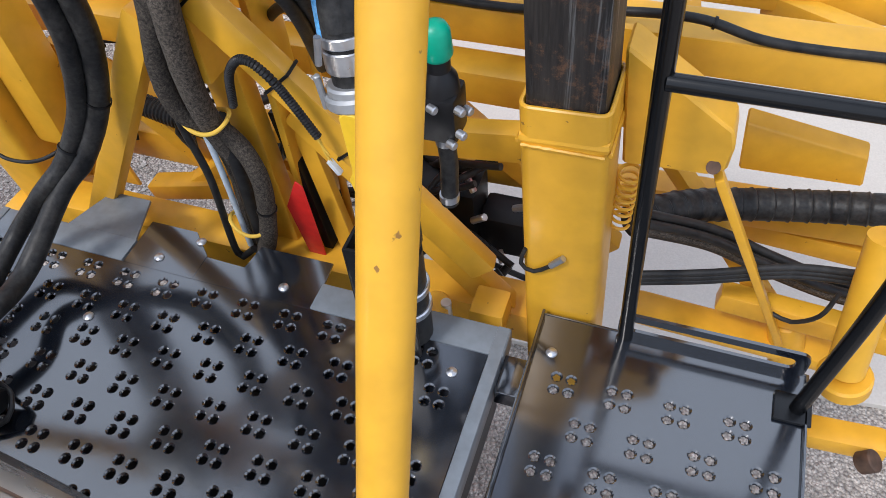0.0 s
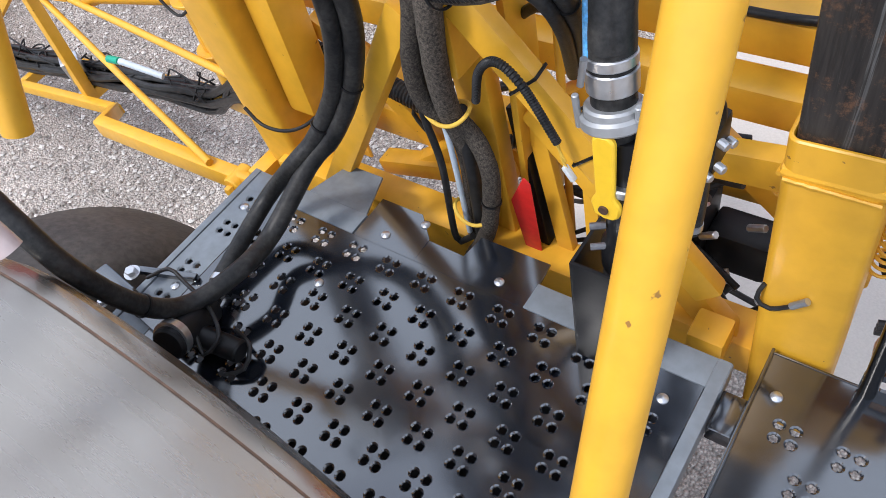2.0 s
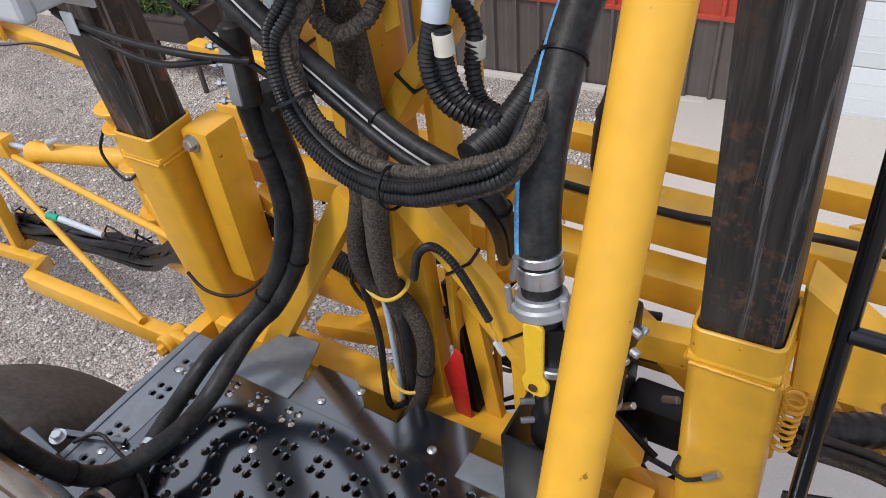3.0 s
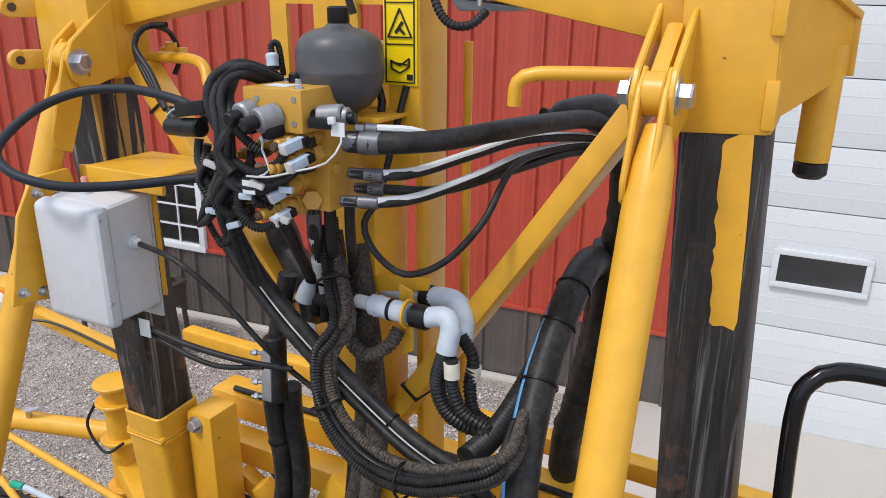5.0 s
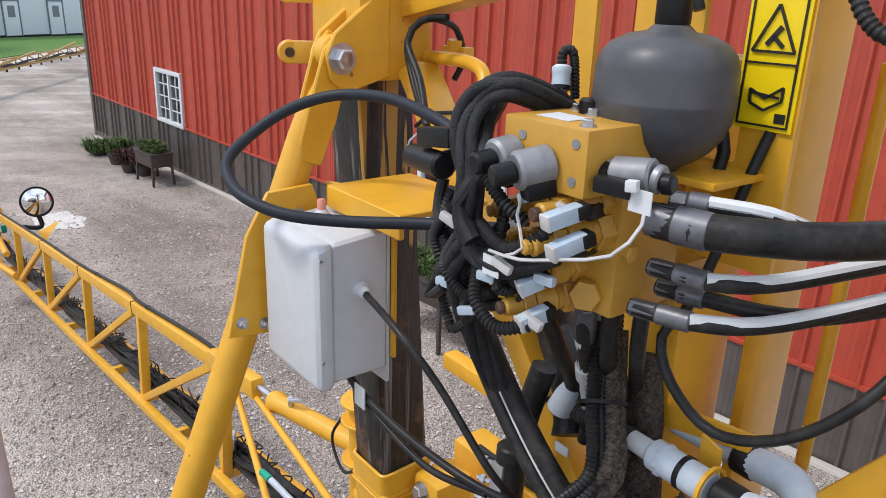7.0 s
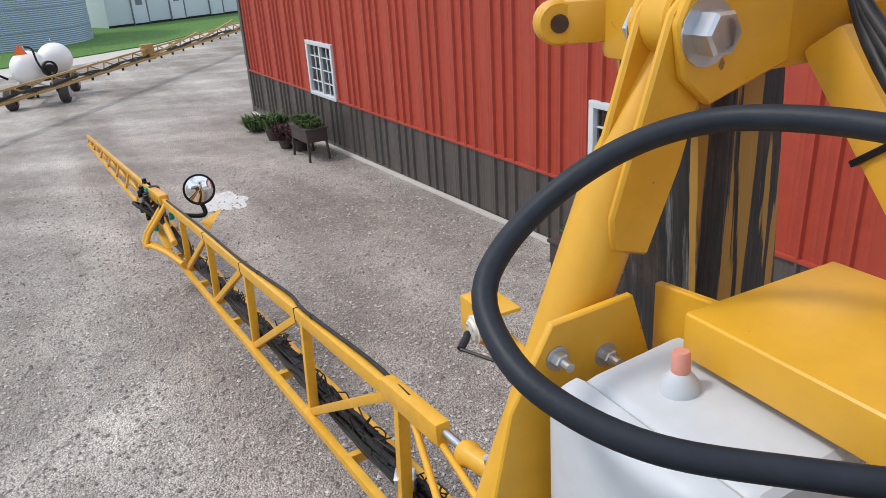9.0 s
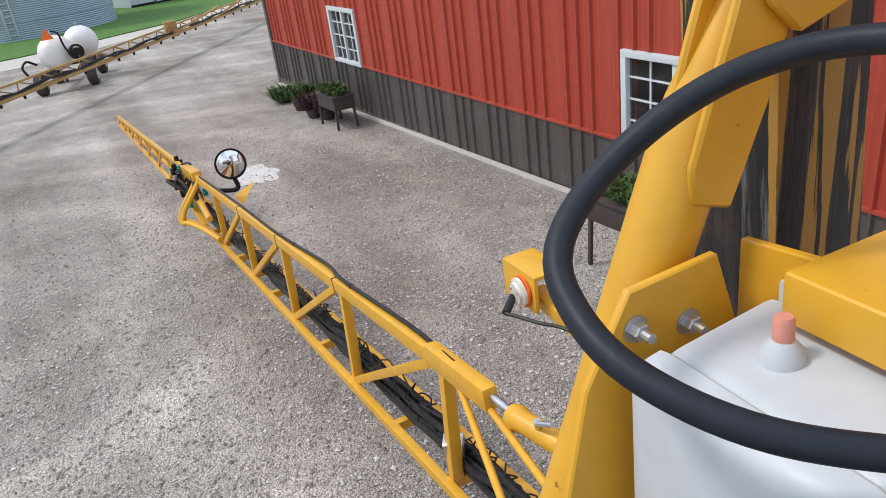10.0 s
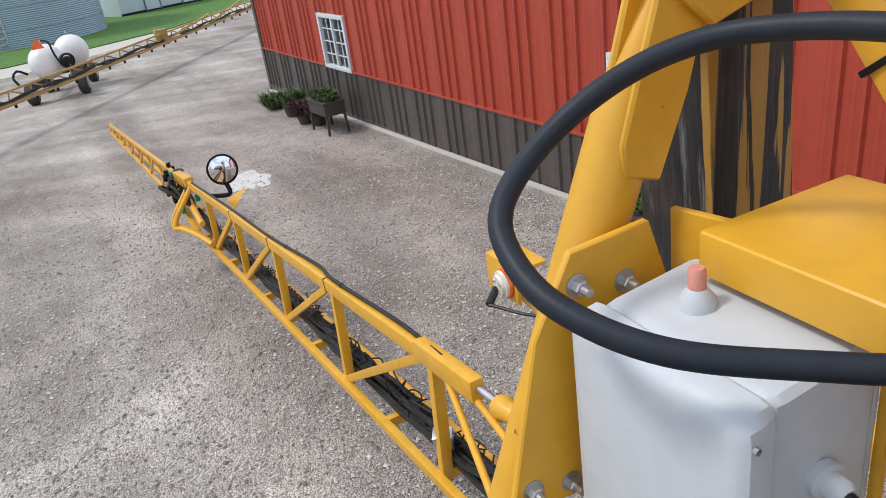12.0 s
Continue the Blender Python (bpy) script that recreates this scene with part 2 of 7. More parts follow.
    crevice_shade.inputs[3].default_value, crevice_shade.inputs[4].default_value = 1.05, 0.68
    l.new(vor.outputs["Distance"], crevice_shade.inputs[0])
    whole = val.outputs[0]
    for extra in (track, pv, crevice_shade):
        times = n.new("ShaderNodeMath")
        times.operation = "MULTIPLY"
        l.new(whole, times.inputs[0])
        l.new(extra.outputs[0], times.inputs[1])
        whole = times.outputs[0]
    hsv = n.new("ShaderNodeHueSaturation")
    l.new(ramp.outputs[0], hsv.inputs["Color"])
    l.new(whole, hsv.inputs["Value"])
    l.new(hsv.outputs[0], b.inputs["Base Color"])
    b.inputs["Roughness"].default_value = 0.95
    bp = n.new("ShaderNodeBump")
    bp.inputs["Strength"].default_value, bp.inputs["Distance"].default_value = 1.0, 0.02
    bp.invert = True
    l.new(vor.outputs["Distance"], bp.inputs["Height"])
    l.new(bp.outputs[0], b.inputs["Normal"])
    return m


def column_material():
    """Bare telescoping tube: dark oxide with long scrape streaks, rust blotches and rubbed-through yellow."""
    m = material("scraped_column_steel", (0.012, 0.0115, 0.012), 0.5, metal=0.0, vary=0.35, grain=30, stain=4, color2=(0.05, 0.042, 0.036), amount=0.9, stretch=(6, 6, 0.45), bump=0.25)
    t = m.node_tree
    n, l = t.nodes, t.links
    b = n["Principled BSDF"]
    old = b.inputs["Base Color"].links[0].from_socket
    co = n.new("ShaderNodeTexCoord")
    rust = n.new("ShaderNodeTexNoise")
    rust.inputs["Scale"].default_value, rust.inputs["Detail"].default_value, rust.inputs["Roughness"].default_value = 9, 12, 0.78
    l.new(co.outputs["Object"], rust.inputs["Vector"])
    rr = n.new("ShaderNodeMapRange")
    rr.inputs[1].default_value, rr.inputs[2].default_value = 0.53, 0.6
    l.new(rust.outputs[0], rr.inputs[0])
    mix = n.new("ShaderNodeMix")
    mix.data_type = "RGBA"
    l.new(rr.outputs[0], mix.inputs[0])
    l.new(old, mix.inputs[6])
    mix.inputs[7].default_value = (0.15, 0.075, 0.04, 1)
    mp = n.new("ShaderNodeMapping")
    mp.inputs["Scale"].default_value = (38, 38, 1.1)
    l.new(co.outputs["Object"], mp.inputs[0])
    st = n.new("ShaderNodeTexNoise")
    st.inputs["Scale"].default_value, st.inputs["Detail"].default_value, st.inputs["Roughness"].default_value = 1.0, 7, 0.7
    l.new(mp.outputs[0], st.inputs["Vector"])
    sr = n.new("ShaderNodeMapRange")
    sr.inputs[1].default_value, sr.inputs[2].default_value = 0.56, 0.68
    l.new(st.outputs[0], sr.inputs[0])
    mix2 = n.new("ShaderNodeMix")
    mix2.data_type = "RGBA"
    l.new(sr.outputs[0], mix2.inputs[0])
    l.new(mix.outputs[2], mix2.inputs[6])
    mix2.inputs[7].default_value = (0.19, 0.187, 0.18, 1)
    mp3 = n.new("ShaderNodeMapping")
    mp3.inputs["Scale"].default_value = (26, 26, 1.0)
    mp3.inputs["Location"].default_value = (3.3, 1.1, 0)
    l.new(co.outputs["Object"], mp3.inputs[0])
    ys = n.new("ShaderNodeTexNoise")
    ys.inputs["Scale"].default_value, ys.inputs["Detail"].default_value, ys.inputs["Distortion"].default_value = 1.0, 9, 0.35
    l.new(mp3.outputs[0], ys.inputs["Vector"])
    xyz = n.new("ShaderNodeSeparateXYZ")
    l.new(co.outputs["Object"], xyz.inputs[0])
    low = n.new("ShaderNodeMapRange")
    low.inputs[1].default_value, low.inputs[2].default_value = 0.9, 1.5
    low.inputs[3].default_value, low.inputs[4].default_value = 0.9, 0.15
    l.new(xyz.outputs[2], low.inputs[0])
    lm = n.new("ShaderNodeMath")
    lm.operation = "MULTIPLY"
    l.new(rr.outputs[0], lm.inputs[0])
    l.new(low.outputs[0], lm.inputs[1])
    l.new(lm.outputs[0], mix.inputs[0])
    top = n.new("ShaderNodeMapRange")
    top.inputs[1].default_value, top.inputs[2].default_value = 1.25, 1.6
    top.inputs[3].default_value, top.inputs[4].default_value = -0.25, 0.03
    l.new(xyz.outputs[2], top.inputs[0])
    ad = n.new("ShaderNodeMath")
    ad.operation = "ADD"
    l.new(ys.outputs[0], ad.inputs[0])
    l.new(top.outputs[0], ad.inputs[1])
    yr = n.new("ShaderNodeMapRange")
    yr.inputs[1].default_value, yr.inputs[2].default_value = 0.652, 0.667
    side = n.new("ShaderNodeMapRange")
    side.inputs[1].default_value, side.inputs[2].default_value = -0.3, 0.3
    side.inputs[3].default_value, side.inputs[4].default_value = 0.03, -0.09
    l.new(xyz.outputs[0], side.inputs[0])
    ad2 = n.new("ShaderNodeMath")
    ad2.operation = "ADD"
    l.new(ad.outputs[0], ad2.inputs[0])
    l.new(side.outputs[0], ad2.inputs[1])
    l.new(ad2.outputs[0], yr.inputs[0])
    mix3 = n.new("ShaderNodeMix")
    mix3.data_type = "RGBA"
    l.new(yr.outputs[0], mix3.inputs[0])
    l.new(mix2.outputs[2], mix3.inputs[6])
    mix3.inputs[7].default_value = (0.4, 0.22, 0.04, 1)
    l.new(mix3.outputs[2], b.inputs["Base Color"])
    b.inputs["Specular IOR Level"].default_value = 0.3
    return m


def glass_material():
    m = bpy.data.materials.new("window_glass")
    m.use_nodes = True
    b = m.node_tree.nodes["Principled BSDF"]
    b.inputs["Base Color"].default_value = (0.6, 0.66, 0.68, 1)
    b.inputs["Roughness"].default_value = 0.03
    b.inputs["Transmission Weight"].default_value = 1.0
    b.inputs["IOR"].default_value = 1.45
    return m


def mirror_material():
    m = bpy.data.materials.new("mirror")
    m.use_nodes = True
    b = m.node_tree.nodes["Principled BSDF"]
    b.inputs["Base Color"].default_value = (0.8, 0.8, 0.8, 1)
    b.inputs["Metallic"].default_value, b.inputs["Roughness"].default_value = 1.0, 0.02
    return m


GRAVEL, COLUMN, GLASS, MIRROR = gravel_material(), column_material(), glass_material(), mirror_material()

# ---- shapes ----
MACHINE = pose(-0.65, 0.9, 0, 0, 0, -4.7)
IDENT = Matrix.Identity(4)
BASE = {}


def finish(name, bm, mat, angle=35):
    me = bpy.data.meshes.new(name)
    bmesh.ops.recalc_face_normals(bm, faces=bm.faces[:])
    bm.to_mesh(me)
    bm.free()
    for p in me.polygons:
        p.use_smooth = True
    me.set_sharp_from_angle(angle=radians(angle))
    me.materials.append(mat)
    return me


def thing(name, label, category, base=(0, 0, 0), space=MACHINE, group="", kind=""):
    ob = new(name)
    ob.empty_display_size = 0.05
    ob.matrix_world = space @ Matrix.Translation(base)
    BASE[ob] = Vector(base)
    return tagged(ob, label, category, group, kind)


def part(name, bm, mat, parent, label=""):
    base = BASE[parent]
    bmesh.ops.translate(bm, verts=bm.verts[:], vec=-base)
    ob = new(name, finish(name, bm, mat))
    ob.parent = parent
    BASE[ob] = base
    return tagged(ob, label) if label else ob


def solo(name, bm, mat, label, category, base=(0, 0, 0), space=MACHINE, group="", kind=""):
    bmesh.ops.translate(bm, verts=bm.verts[:], vec=-Vector(base))
    ob = new(name, finish(name, bm, mat))
    ob.matrix_world = space @ Matrix.Translation(base)
    BASE[ob] = Vector(base)
    return tagged(ob, label, category, group, kind)


def bevelled(bm, width, segments=2):
    if width:
        bmesh.ops.bevel(bm, geom=bm.edges[:], offset=width, segments=segments, affect="EDGES", profile=0.6, clamp_overlap=True)
    return bm


def box(lo, hi, bevel=0.004):
    bm = bmesh.new()
    lo, hi = Vector(lo), Vector(hi)
    bmesh.ops.create_cube(bm, size=1, matrix=Matrix.Translation((lo + hi) / 2) @ Matrix.Diagonal((*(hi - lo), 1)))
    return bevelled(bm, bevel)


def frame_of(a, b, up=(0, 0, 1)):
    """Axes with z along a to b."""
    z = (Vector(b) - Vector(a)).normalized()
    u = Vector(up)
    if abs(z.dot(u)) > 0.98:
        u = Vector((0, 1, 0))
    x = u.cross(z).normalized()
    y = z.cross(x)
    m = Matrix((x, y, z)).transposed().to_4x4()
    m.translation = a
    return m


def bar(a, b, w, h, bevel=0.006, up=(0, 0, 1)):
    """Rectangular tube from a to b: w across, h towards up."""
    d = (Vector(b) - Vector(a)).length
    bm = bmesh.new()
    bmesh.ops.create_cube(bm, size=1, matrix=Matrix.Translation((0, 0, d / 2)) @ Matrix.Diagonal((w, h, d, 1)))
    bevelled(bm, bevel)
    bm.transform(frame_of(a, b, up))
    return bm


def lathe(profile, a, b, n=24):
    """Turned shape on the axis from a to b; profile rows of (share of the length, radius)."""
    d = (Vector(b) - Vector(a)).length
    bm = bmesh.new()
    rings = []
    for s, r in profile:
        rings.append([bm.verts.new((r * math.cos(2 * math.pi * i / n), r * math.sin(2 * math.pi * i / n), s * d)) for i in range(n)])
    for p, q in zip(rings, rings[1:]):
        for i in range(n):
            bm.faces.new((p[i], p[(i + 1) % n], q[(i + 1) % n], q[i]))
    bm.faces.new(rings[0])
    bm.faces.new(rings[-1])
    bm.transform(frame_of(a, b))
    return bm


def rod(a, b, r, n=16, chamfer=0.0):
    d = (Vector(b) - Vector(a)).length
    c = min(0.4, chamfer / d) if chamfer else 0
    prof = [(0, r), (1, r)] if not c else [(0, r - chamfer), (c, r), (1 - c, r), (1, r - chamfer)]
    return lathe(prof, a, b, n)


def spline(points, step=0.02):
    pts = [Vector(p) for p in points]
    ext = [2 * pts[0] - pts[1], *pts, 2 * pts[-1] - pts[-2]]
    out = []
    for i in range(1, len(ext) - 2):
        p0, p1, p2, p3 = ext[i - 1:i + 3]
        k = max(2, int((p2 - p1).length / step))
        for j in range(k):
            t = j / k
            out.append(0.5 * (2 * p1 + (p2 - p0) * t + (2 * p0 - 5 * p1 + 4 * p2 - p3) * t * t + (3 * p1 - p0 - 3 * p2 + p3) * t ** 3))
    out.append(pts[-1])
    return out


def hose(points, r, n=12, step=0.02, ribs=0.0, pitch=0.008, wobble=0.0, start=0.0):
    """Swept tube through the points; ribs: depth of corrugation; wobble: uneven wrap; start: length of a tapered beginning."""
    turns = 8 if pitch >= 0.03 else 3
    if ribs:
        step = pitch / turns
    path = spline(points, step)
    bm = bmesh.new()
    rings = []
    t0 = (path[1] - path[0]).normalized()
    x = t0.orthogonal().normalized()
    for i, p in enumerate(path):
        t = (path[min(i + 1, len(path) - 1)] - path[max(i - 1, 0)]).normalized()
        x = (x - t * x.dot(t)).normalized()
        y = t.cross(x)
        rr = r + (ribs if i % turns == 0 else -ribs if i % turns == 1 else 0)
        if start:
            rr *= min(1.0, 0.35 + 0.65 * (p - path[0]).length / start)
        if wobble:
            rr += wobble * noise.noise(p * 30)
        rings.append([bm.verts.new(p + (x * math.cos(2 * math.pi * k / n) + y * math.sin(2 * math.pi * k / n)) * rr) for k in range(n)])
    for p, q in zip(rings, rings[1:]):
        for k in range(n):
            bm.faces.new((p[k], p[(k + 1) % n], q[(k + 1) % n], q[k]))
    bm.faces.new(rings[0])
    bm.faces.new(rings[-1])
    return bm


def joined(*bms):
    """Several shells of one part in one mesh."""
    out = bmesh.new()
    for b in bms:
        me = bpy.data.meshes.new("tmp")
        b.to_mesh(me)
        b.free()
        out.from_mesh(me)
        bpy.data.meshes.remove(me)
    return out


def plate(poly, thick, bevel=0.0):
    """Flat plate with the outline poly (3D points in one plane), thickened by the vector thick."""
    bm = bmesh.new()
    f = bm.faces.new([bm.verts.new(p) for p in poly])
    r = bmesh.ops.extrude_face_region(bm, geom=[f])
    bmesh.ops.translate(bm, verts=[v for v in r["geom"] if isinstance(v, bmesh.types.BMVert)], vec=Vector(thick))
    return bevelled(bm, bevel, 1)


def bolt(a, d, r=0.011, h=0.008):
    """Hex head with washer, seated at a, pointing along d."""
    a, d = Vector(a), Vector(d).normalized()
    return joined(rod(a, a + d * 0.002, r * 1.45, 16), lathe([(0, r), (0.85, r), (1, r * 0.85)], a + d * 0.002, a + d * (0.002 + h), 6))


def ring(center, axis, r, thick, n=28, wide=None):
    """Band round an axis."""
    c, ax = Vector(center), Vector(axis).normalized()
    w = wide or thick
    m = frame_of(c, c + ax)
    bm = bmesh.new()
    prof = [(r - thick / 2, -w / 2), (r + thick / 2, -w / 2), (r + thick / 2, w / 2), (r - thick / 2, w / 2)]
    rows = [[bm.verts.new((q * math.cos(2 * math.pi * i / n), q * math.sin(2 * math.pi * i / n), z)) for q, z in prof] for i in range(n)]
    for i in range(n):
        p, q = rows[i], rows[(i + 1) % n]
        for k in range(4):
            bm.faces.new((p[k], p[(k + 1) % 4], q[(k + 1) % 4], q[k]))
    bm.transform(m)
    return bm


def tie_at(points, share, r):
    """Cable tie round a hose."""
    path = spline(points, 0.02)
    i = min(len(path) - 2, max(1, int(share * (len(path) - 1))))
    return ring(path[i], path[i + 1] - path[i - 1], r + 0.002, 0.003, 20, 0.006)


# ---- ground ----
bm = bmesh.new()
bmesh.ops.create_grid(bm, x_segments=4, y_segments=4, size=1500)
solo("ground", bm, GRAVEL, "grey crushed gravel yard with tyre tracks", "ground", (0, 0, 0), IDENT, kind="structure")
def stone_field():
    """Loose gravel stones lying on the yard where the camera passes nearest."""
    rs = np.random.RandomState(5)
    n = 75000
    x = -1.0 - rs.beta(0.9, 1.9, n) * 15.5
    y = -2.5 + rs.rand(n) * 8.6
    s = 0.006 + 0.017 * rs.rand(n) ** 3
    oct_v = np.array([(1, 0, 0), (-1, 0, 0), (0, 1, 0), (0, -1, 0), (0, 0, 0.7), (0, 0, -0.4)], float)
    oct_f = np.array([(0, 2, 4), (2, 1, 4), (1, 3, 4), (3, 0, 4), (2, 0, 5), (1, 2, 5), (3, 1, 5), (0, 3, 5)])
    a = rs.rand(n) * 6.283
    c, d = np.cos(a), np.sin(a)
    v = oct_v[None] * (0.6 + 0.8 * rs.rand(n, 6, 3)) * s[:, None, None]
    vx = v[..., 0] * c[:, None] - v[..., 1] * d[:, None] + x[:, None]
    vy = v[..., 0] * d[:, None] + v[..., 1] * c[:, None] + y[:, None]
    verts = np.stack([vx, vy, v[..., 2] + 0.002 + 0.3 * s[:, None]], -1).reshape(-1, 3)
    faces = (oct_f[None] + 6 * np.arange(n)[:, None, None]).reshape(-1, 3)
    me = bpy.data.meshes.new("gravel_stones")
    me.from_pydata(verts.tolist(), [], faces.tolist())
    m = bpy.data.materials.new("loose_stone")
    m.use_nodes = True
    nn, l = m.node_tree.nodes, m.node_tree.links
    g = nn.new("ShaderNodeNewGeometry")
    r = nn.new("ShaderNodeValToRGB")
    r.color_ramp.elements[0].color, r.color_ramp.elements[1].color = (0.2, 0.175, 0.15, 1), (0.66, 0.62, 0.57, 1)
    l.new(g.outputs["Random Per Island"], r.inputs[0])
    l.new(r.outputs[0], nn["Principled BSDF"].inputs["Base Color"])
    nn["Principled BSDF"].inputs["Roughness"].default_value = 0.9
    me.materials.append(m)
    tagged(new("gravel_stones", me), "loose grey crushed stones scattered over the yard", "gravel", kind="stuff")


stone_field()
bm = plate([(-36.5, -60, 0.015), (-36.9, 1.1, 0.015), (-37.7, 3.9, 0.015), (-39.75, 8.45, 0.015), (-46.4, 14.5, 0.015), (-62, 40, 0.015), (-400, 300, 0.015), (-400, -300, 0.015)], (0, 0, 0.03))
solo("lawn", bm, GRASS, "green mown lawn beyond the yard", "lawn", (-40, 0, 0), IDENT, kind="stuff")
bm = plate([(-33.5, -40, 0.004), (-33.4, 1.0, 0.004), (-34.6, 3.6, 0.004), (-37.2, 7.9, 0.004), (-43.5, 14.5, 0.004), (-46.2, 14.3, 0.004), (-39.6, 8.4, 0.004), (-37.6, 3.9, 0.004), (-36.8, 1.1, 0.004), (-36.4, -40, 0.004)], (0, 0, 0.008))
solo("path", bm, CONCRETE, "pale dusty lane along the lawn", "lane", (-36, 0, 0), IDENT, kind="structure")
bm = bmesh.new()
vs = []
for i in range(26):
    a = 2 * math.pi * i / 26
    k = 0.42 * (1 + 0.45 * noise.noise(Vector((math.cos(a) * 1.7, math.sin(a) * 1.7, 3))))
    vs.append(bm.verts.new((-12.57 + 1.3 * k * math.cos(a), 3.53 + 0.8 * k * math.sin(a), 0.006)))
bm.faces.new(vs)
solo("spilled_dust", bm, STONE_DUST, "white dusty spill on the gravel", "spill", (-12.57, 3.53, 0), IDENT, kind="stuff")

# ---- barn ----
WY, RIB = 6.394, 0.2286
SLOPE = pose(-12.6, 0, 0, 0, 0.89, 0) @ pose(12.6, 0, 0)
barn = thing("barn", "red metal-sided barn with brown wainscot and white trim", "barn", (-10, WY, 0), SLOPE)


def siding(xa, xb, z0, z1, mat, name):
    """Ribbed steel sheet on the wall: trapezoid ribs every nine inches."""
    bm = bmesh.new()
    xs = [(xa, 0.0)]
    k = math.ceil((xa + 20 - 0.03) / RIB)
    while k * RIB - 20 + 0.03 < xb:
        c = k * RIB - 20
        for dx, d in ((-0.028, 0), (-0.013, -0.036), (0.013, -0.036), (0.028, 0)):
            if xa < c + dx < xb:
                xs.append((c + dx, d))
        for dx in (0.09, 0.14):
            if xa < c + dx - 0.006 and c + dx + 0.006 < xb:
                xs.extend(((c + dx - 0.006, 0), (c + dx, -0.003), (c + dx + 0.006, 0)))
        k += 1
    xs.append((xb, 0.0))
    lo = [bm.verts.new((x, WY - 0.004 + d, z0)) for x, d in xs]
    hi = [bm.verts.new((x, WY - 0.004 + d, z1)) for x, d in xs]
    for i in range(len(xs) - 1):
        bm.faces.new((lo[i], lo[i + 1], hi[i + 1], hi[i]))
    return part(name, bm, mat, barn)


WINDOWS = ((-15.34, -14.2), (-7.1, -5.68))
ZW0, ZW1, ZWAIN = 0.97, 1.95, 0.945
DOOR0, DOOR1 = -0.18, 4.6
part("wall", box((-19.34, WY, -0.4), (DOOR0, WY + 0.15, ZW0), 0), BARN_BROWN, barn)
part("wall", box((-19.34, WY, ZW1), (DOOR0, WY + 0.15, 5.4), 0), BARN_RED, barn)
edges = [-19.34] + [x for w in WINDOWS for x in w] + [DOOR0]
for a, b in zip(edges[::2], edges[1::2]):
    part("wall", box((a, WY, ZW0), (b, WY + 0.15, ZW1), 0), BARN_RED, barn)
part("wall", box((DOOR0, WY, 4.3), (DOOR1, WY + 0.15, 5.4), 0), BARN_RED, barn)
part("wall", box((DOOR1, WY, -0.4), (12, WY + 0.15, 5.4), 0), BARN_RED, barn)
part("gable_wall", box((-19.34, WY + 0.15, -0.4), (-19.19, WY + 14, 5.4), 0), BARN_RED, barn)
part("back_wall", box((-19.34, WY + 14, -0.4), (12, WY + 14.15, 5.4), 0), BARN_RED, barn)
part("gable_wall", box((11.85, WY + 0.15, -0.4), (12, WY + 14, 5.4), 0), BARN_RED, barn)
part("roof", plate([(-19.8, WY - 0.5, 5.4), (-19.8, WY + 7, 8.0), (-19.8, WY + 14.6, 5.4)], (32.3, 0, 0)), BARN_BROWN, barn)
x = -19.3
while x < DOOR0 - 0.05:
    xe = min(x + 4 * RIB, DOOR0 - 0.05)
    siding(x, xe, 0.0, ZWAIN, BARN_BROWN, "wainscot_panel")
    siding(x, xe, ZW1 + 0.06, 5.4, BARN_RED, "siding_panel")
    pieces = [(x, xe)]
    for wa, wb in WINDOWS:
        nxt = []
        for a, b in pieces:
            if b <= wa - 0.05 or a >= wb + 0.05:
                nxt.append((a, b))
            else:
                if a < wa - 0.05:
                    nxt.append((a, wa - 0.05))
                if b > wb + 0.05:
                    nxt.append((wb + 0.05, b))
        pieces = nxt
    for a, b in pieces:
        if b - a > 0.02:
            siding(a, b, ZWAIN + 0.03, ZW1 + 0.06, BARN_RED, "siding_panel")
    x += 4 * RIB
part("wainscot_trim", box((-19.34, WY - 0.034, ZWAIN - 0.01), (DOOR0 - 0.02, WY, ZWAIN + 0.035), 0.005), BARN_RED, barn)
part("corner_trim", box((-19.44, WY - 0.04, -0.1), (-19.28, WY + 0.1, 5.4), 0.01), BARN_BROWN, barn)
part("base_board", box((-19.34, WY - 0.03, -0.3), (DOOR0, WY - 0.002, 0.06), 0.004), BARN_BROWN, barn)
solo("concrete_apron", box((-19.3, WY - 0.12, -0.2), (-0.6, WY - 0.03, 0.035), 0.01), CONCRETE, "pale concrete footing along the barn wall", "footing", (-10, WY, 0), IDENT, kind="structure")
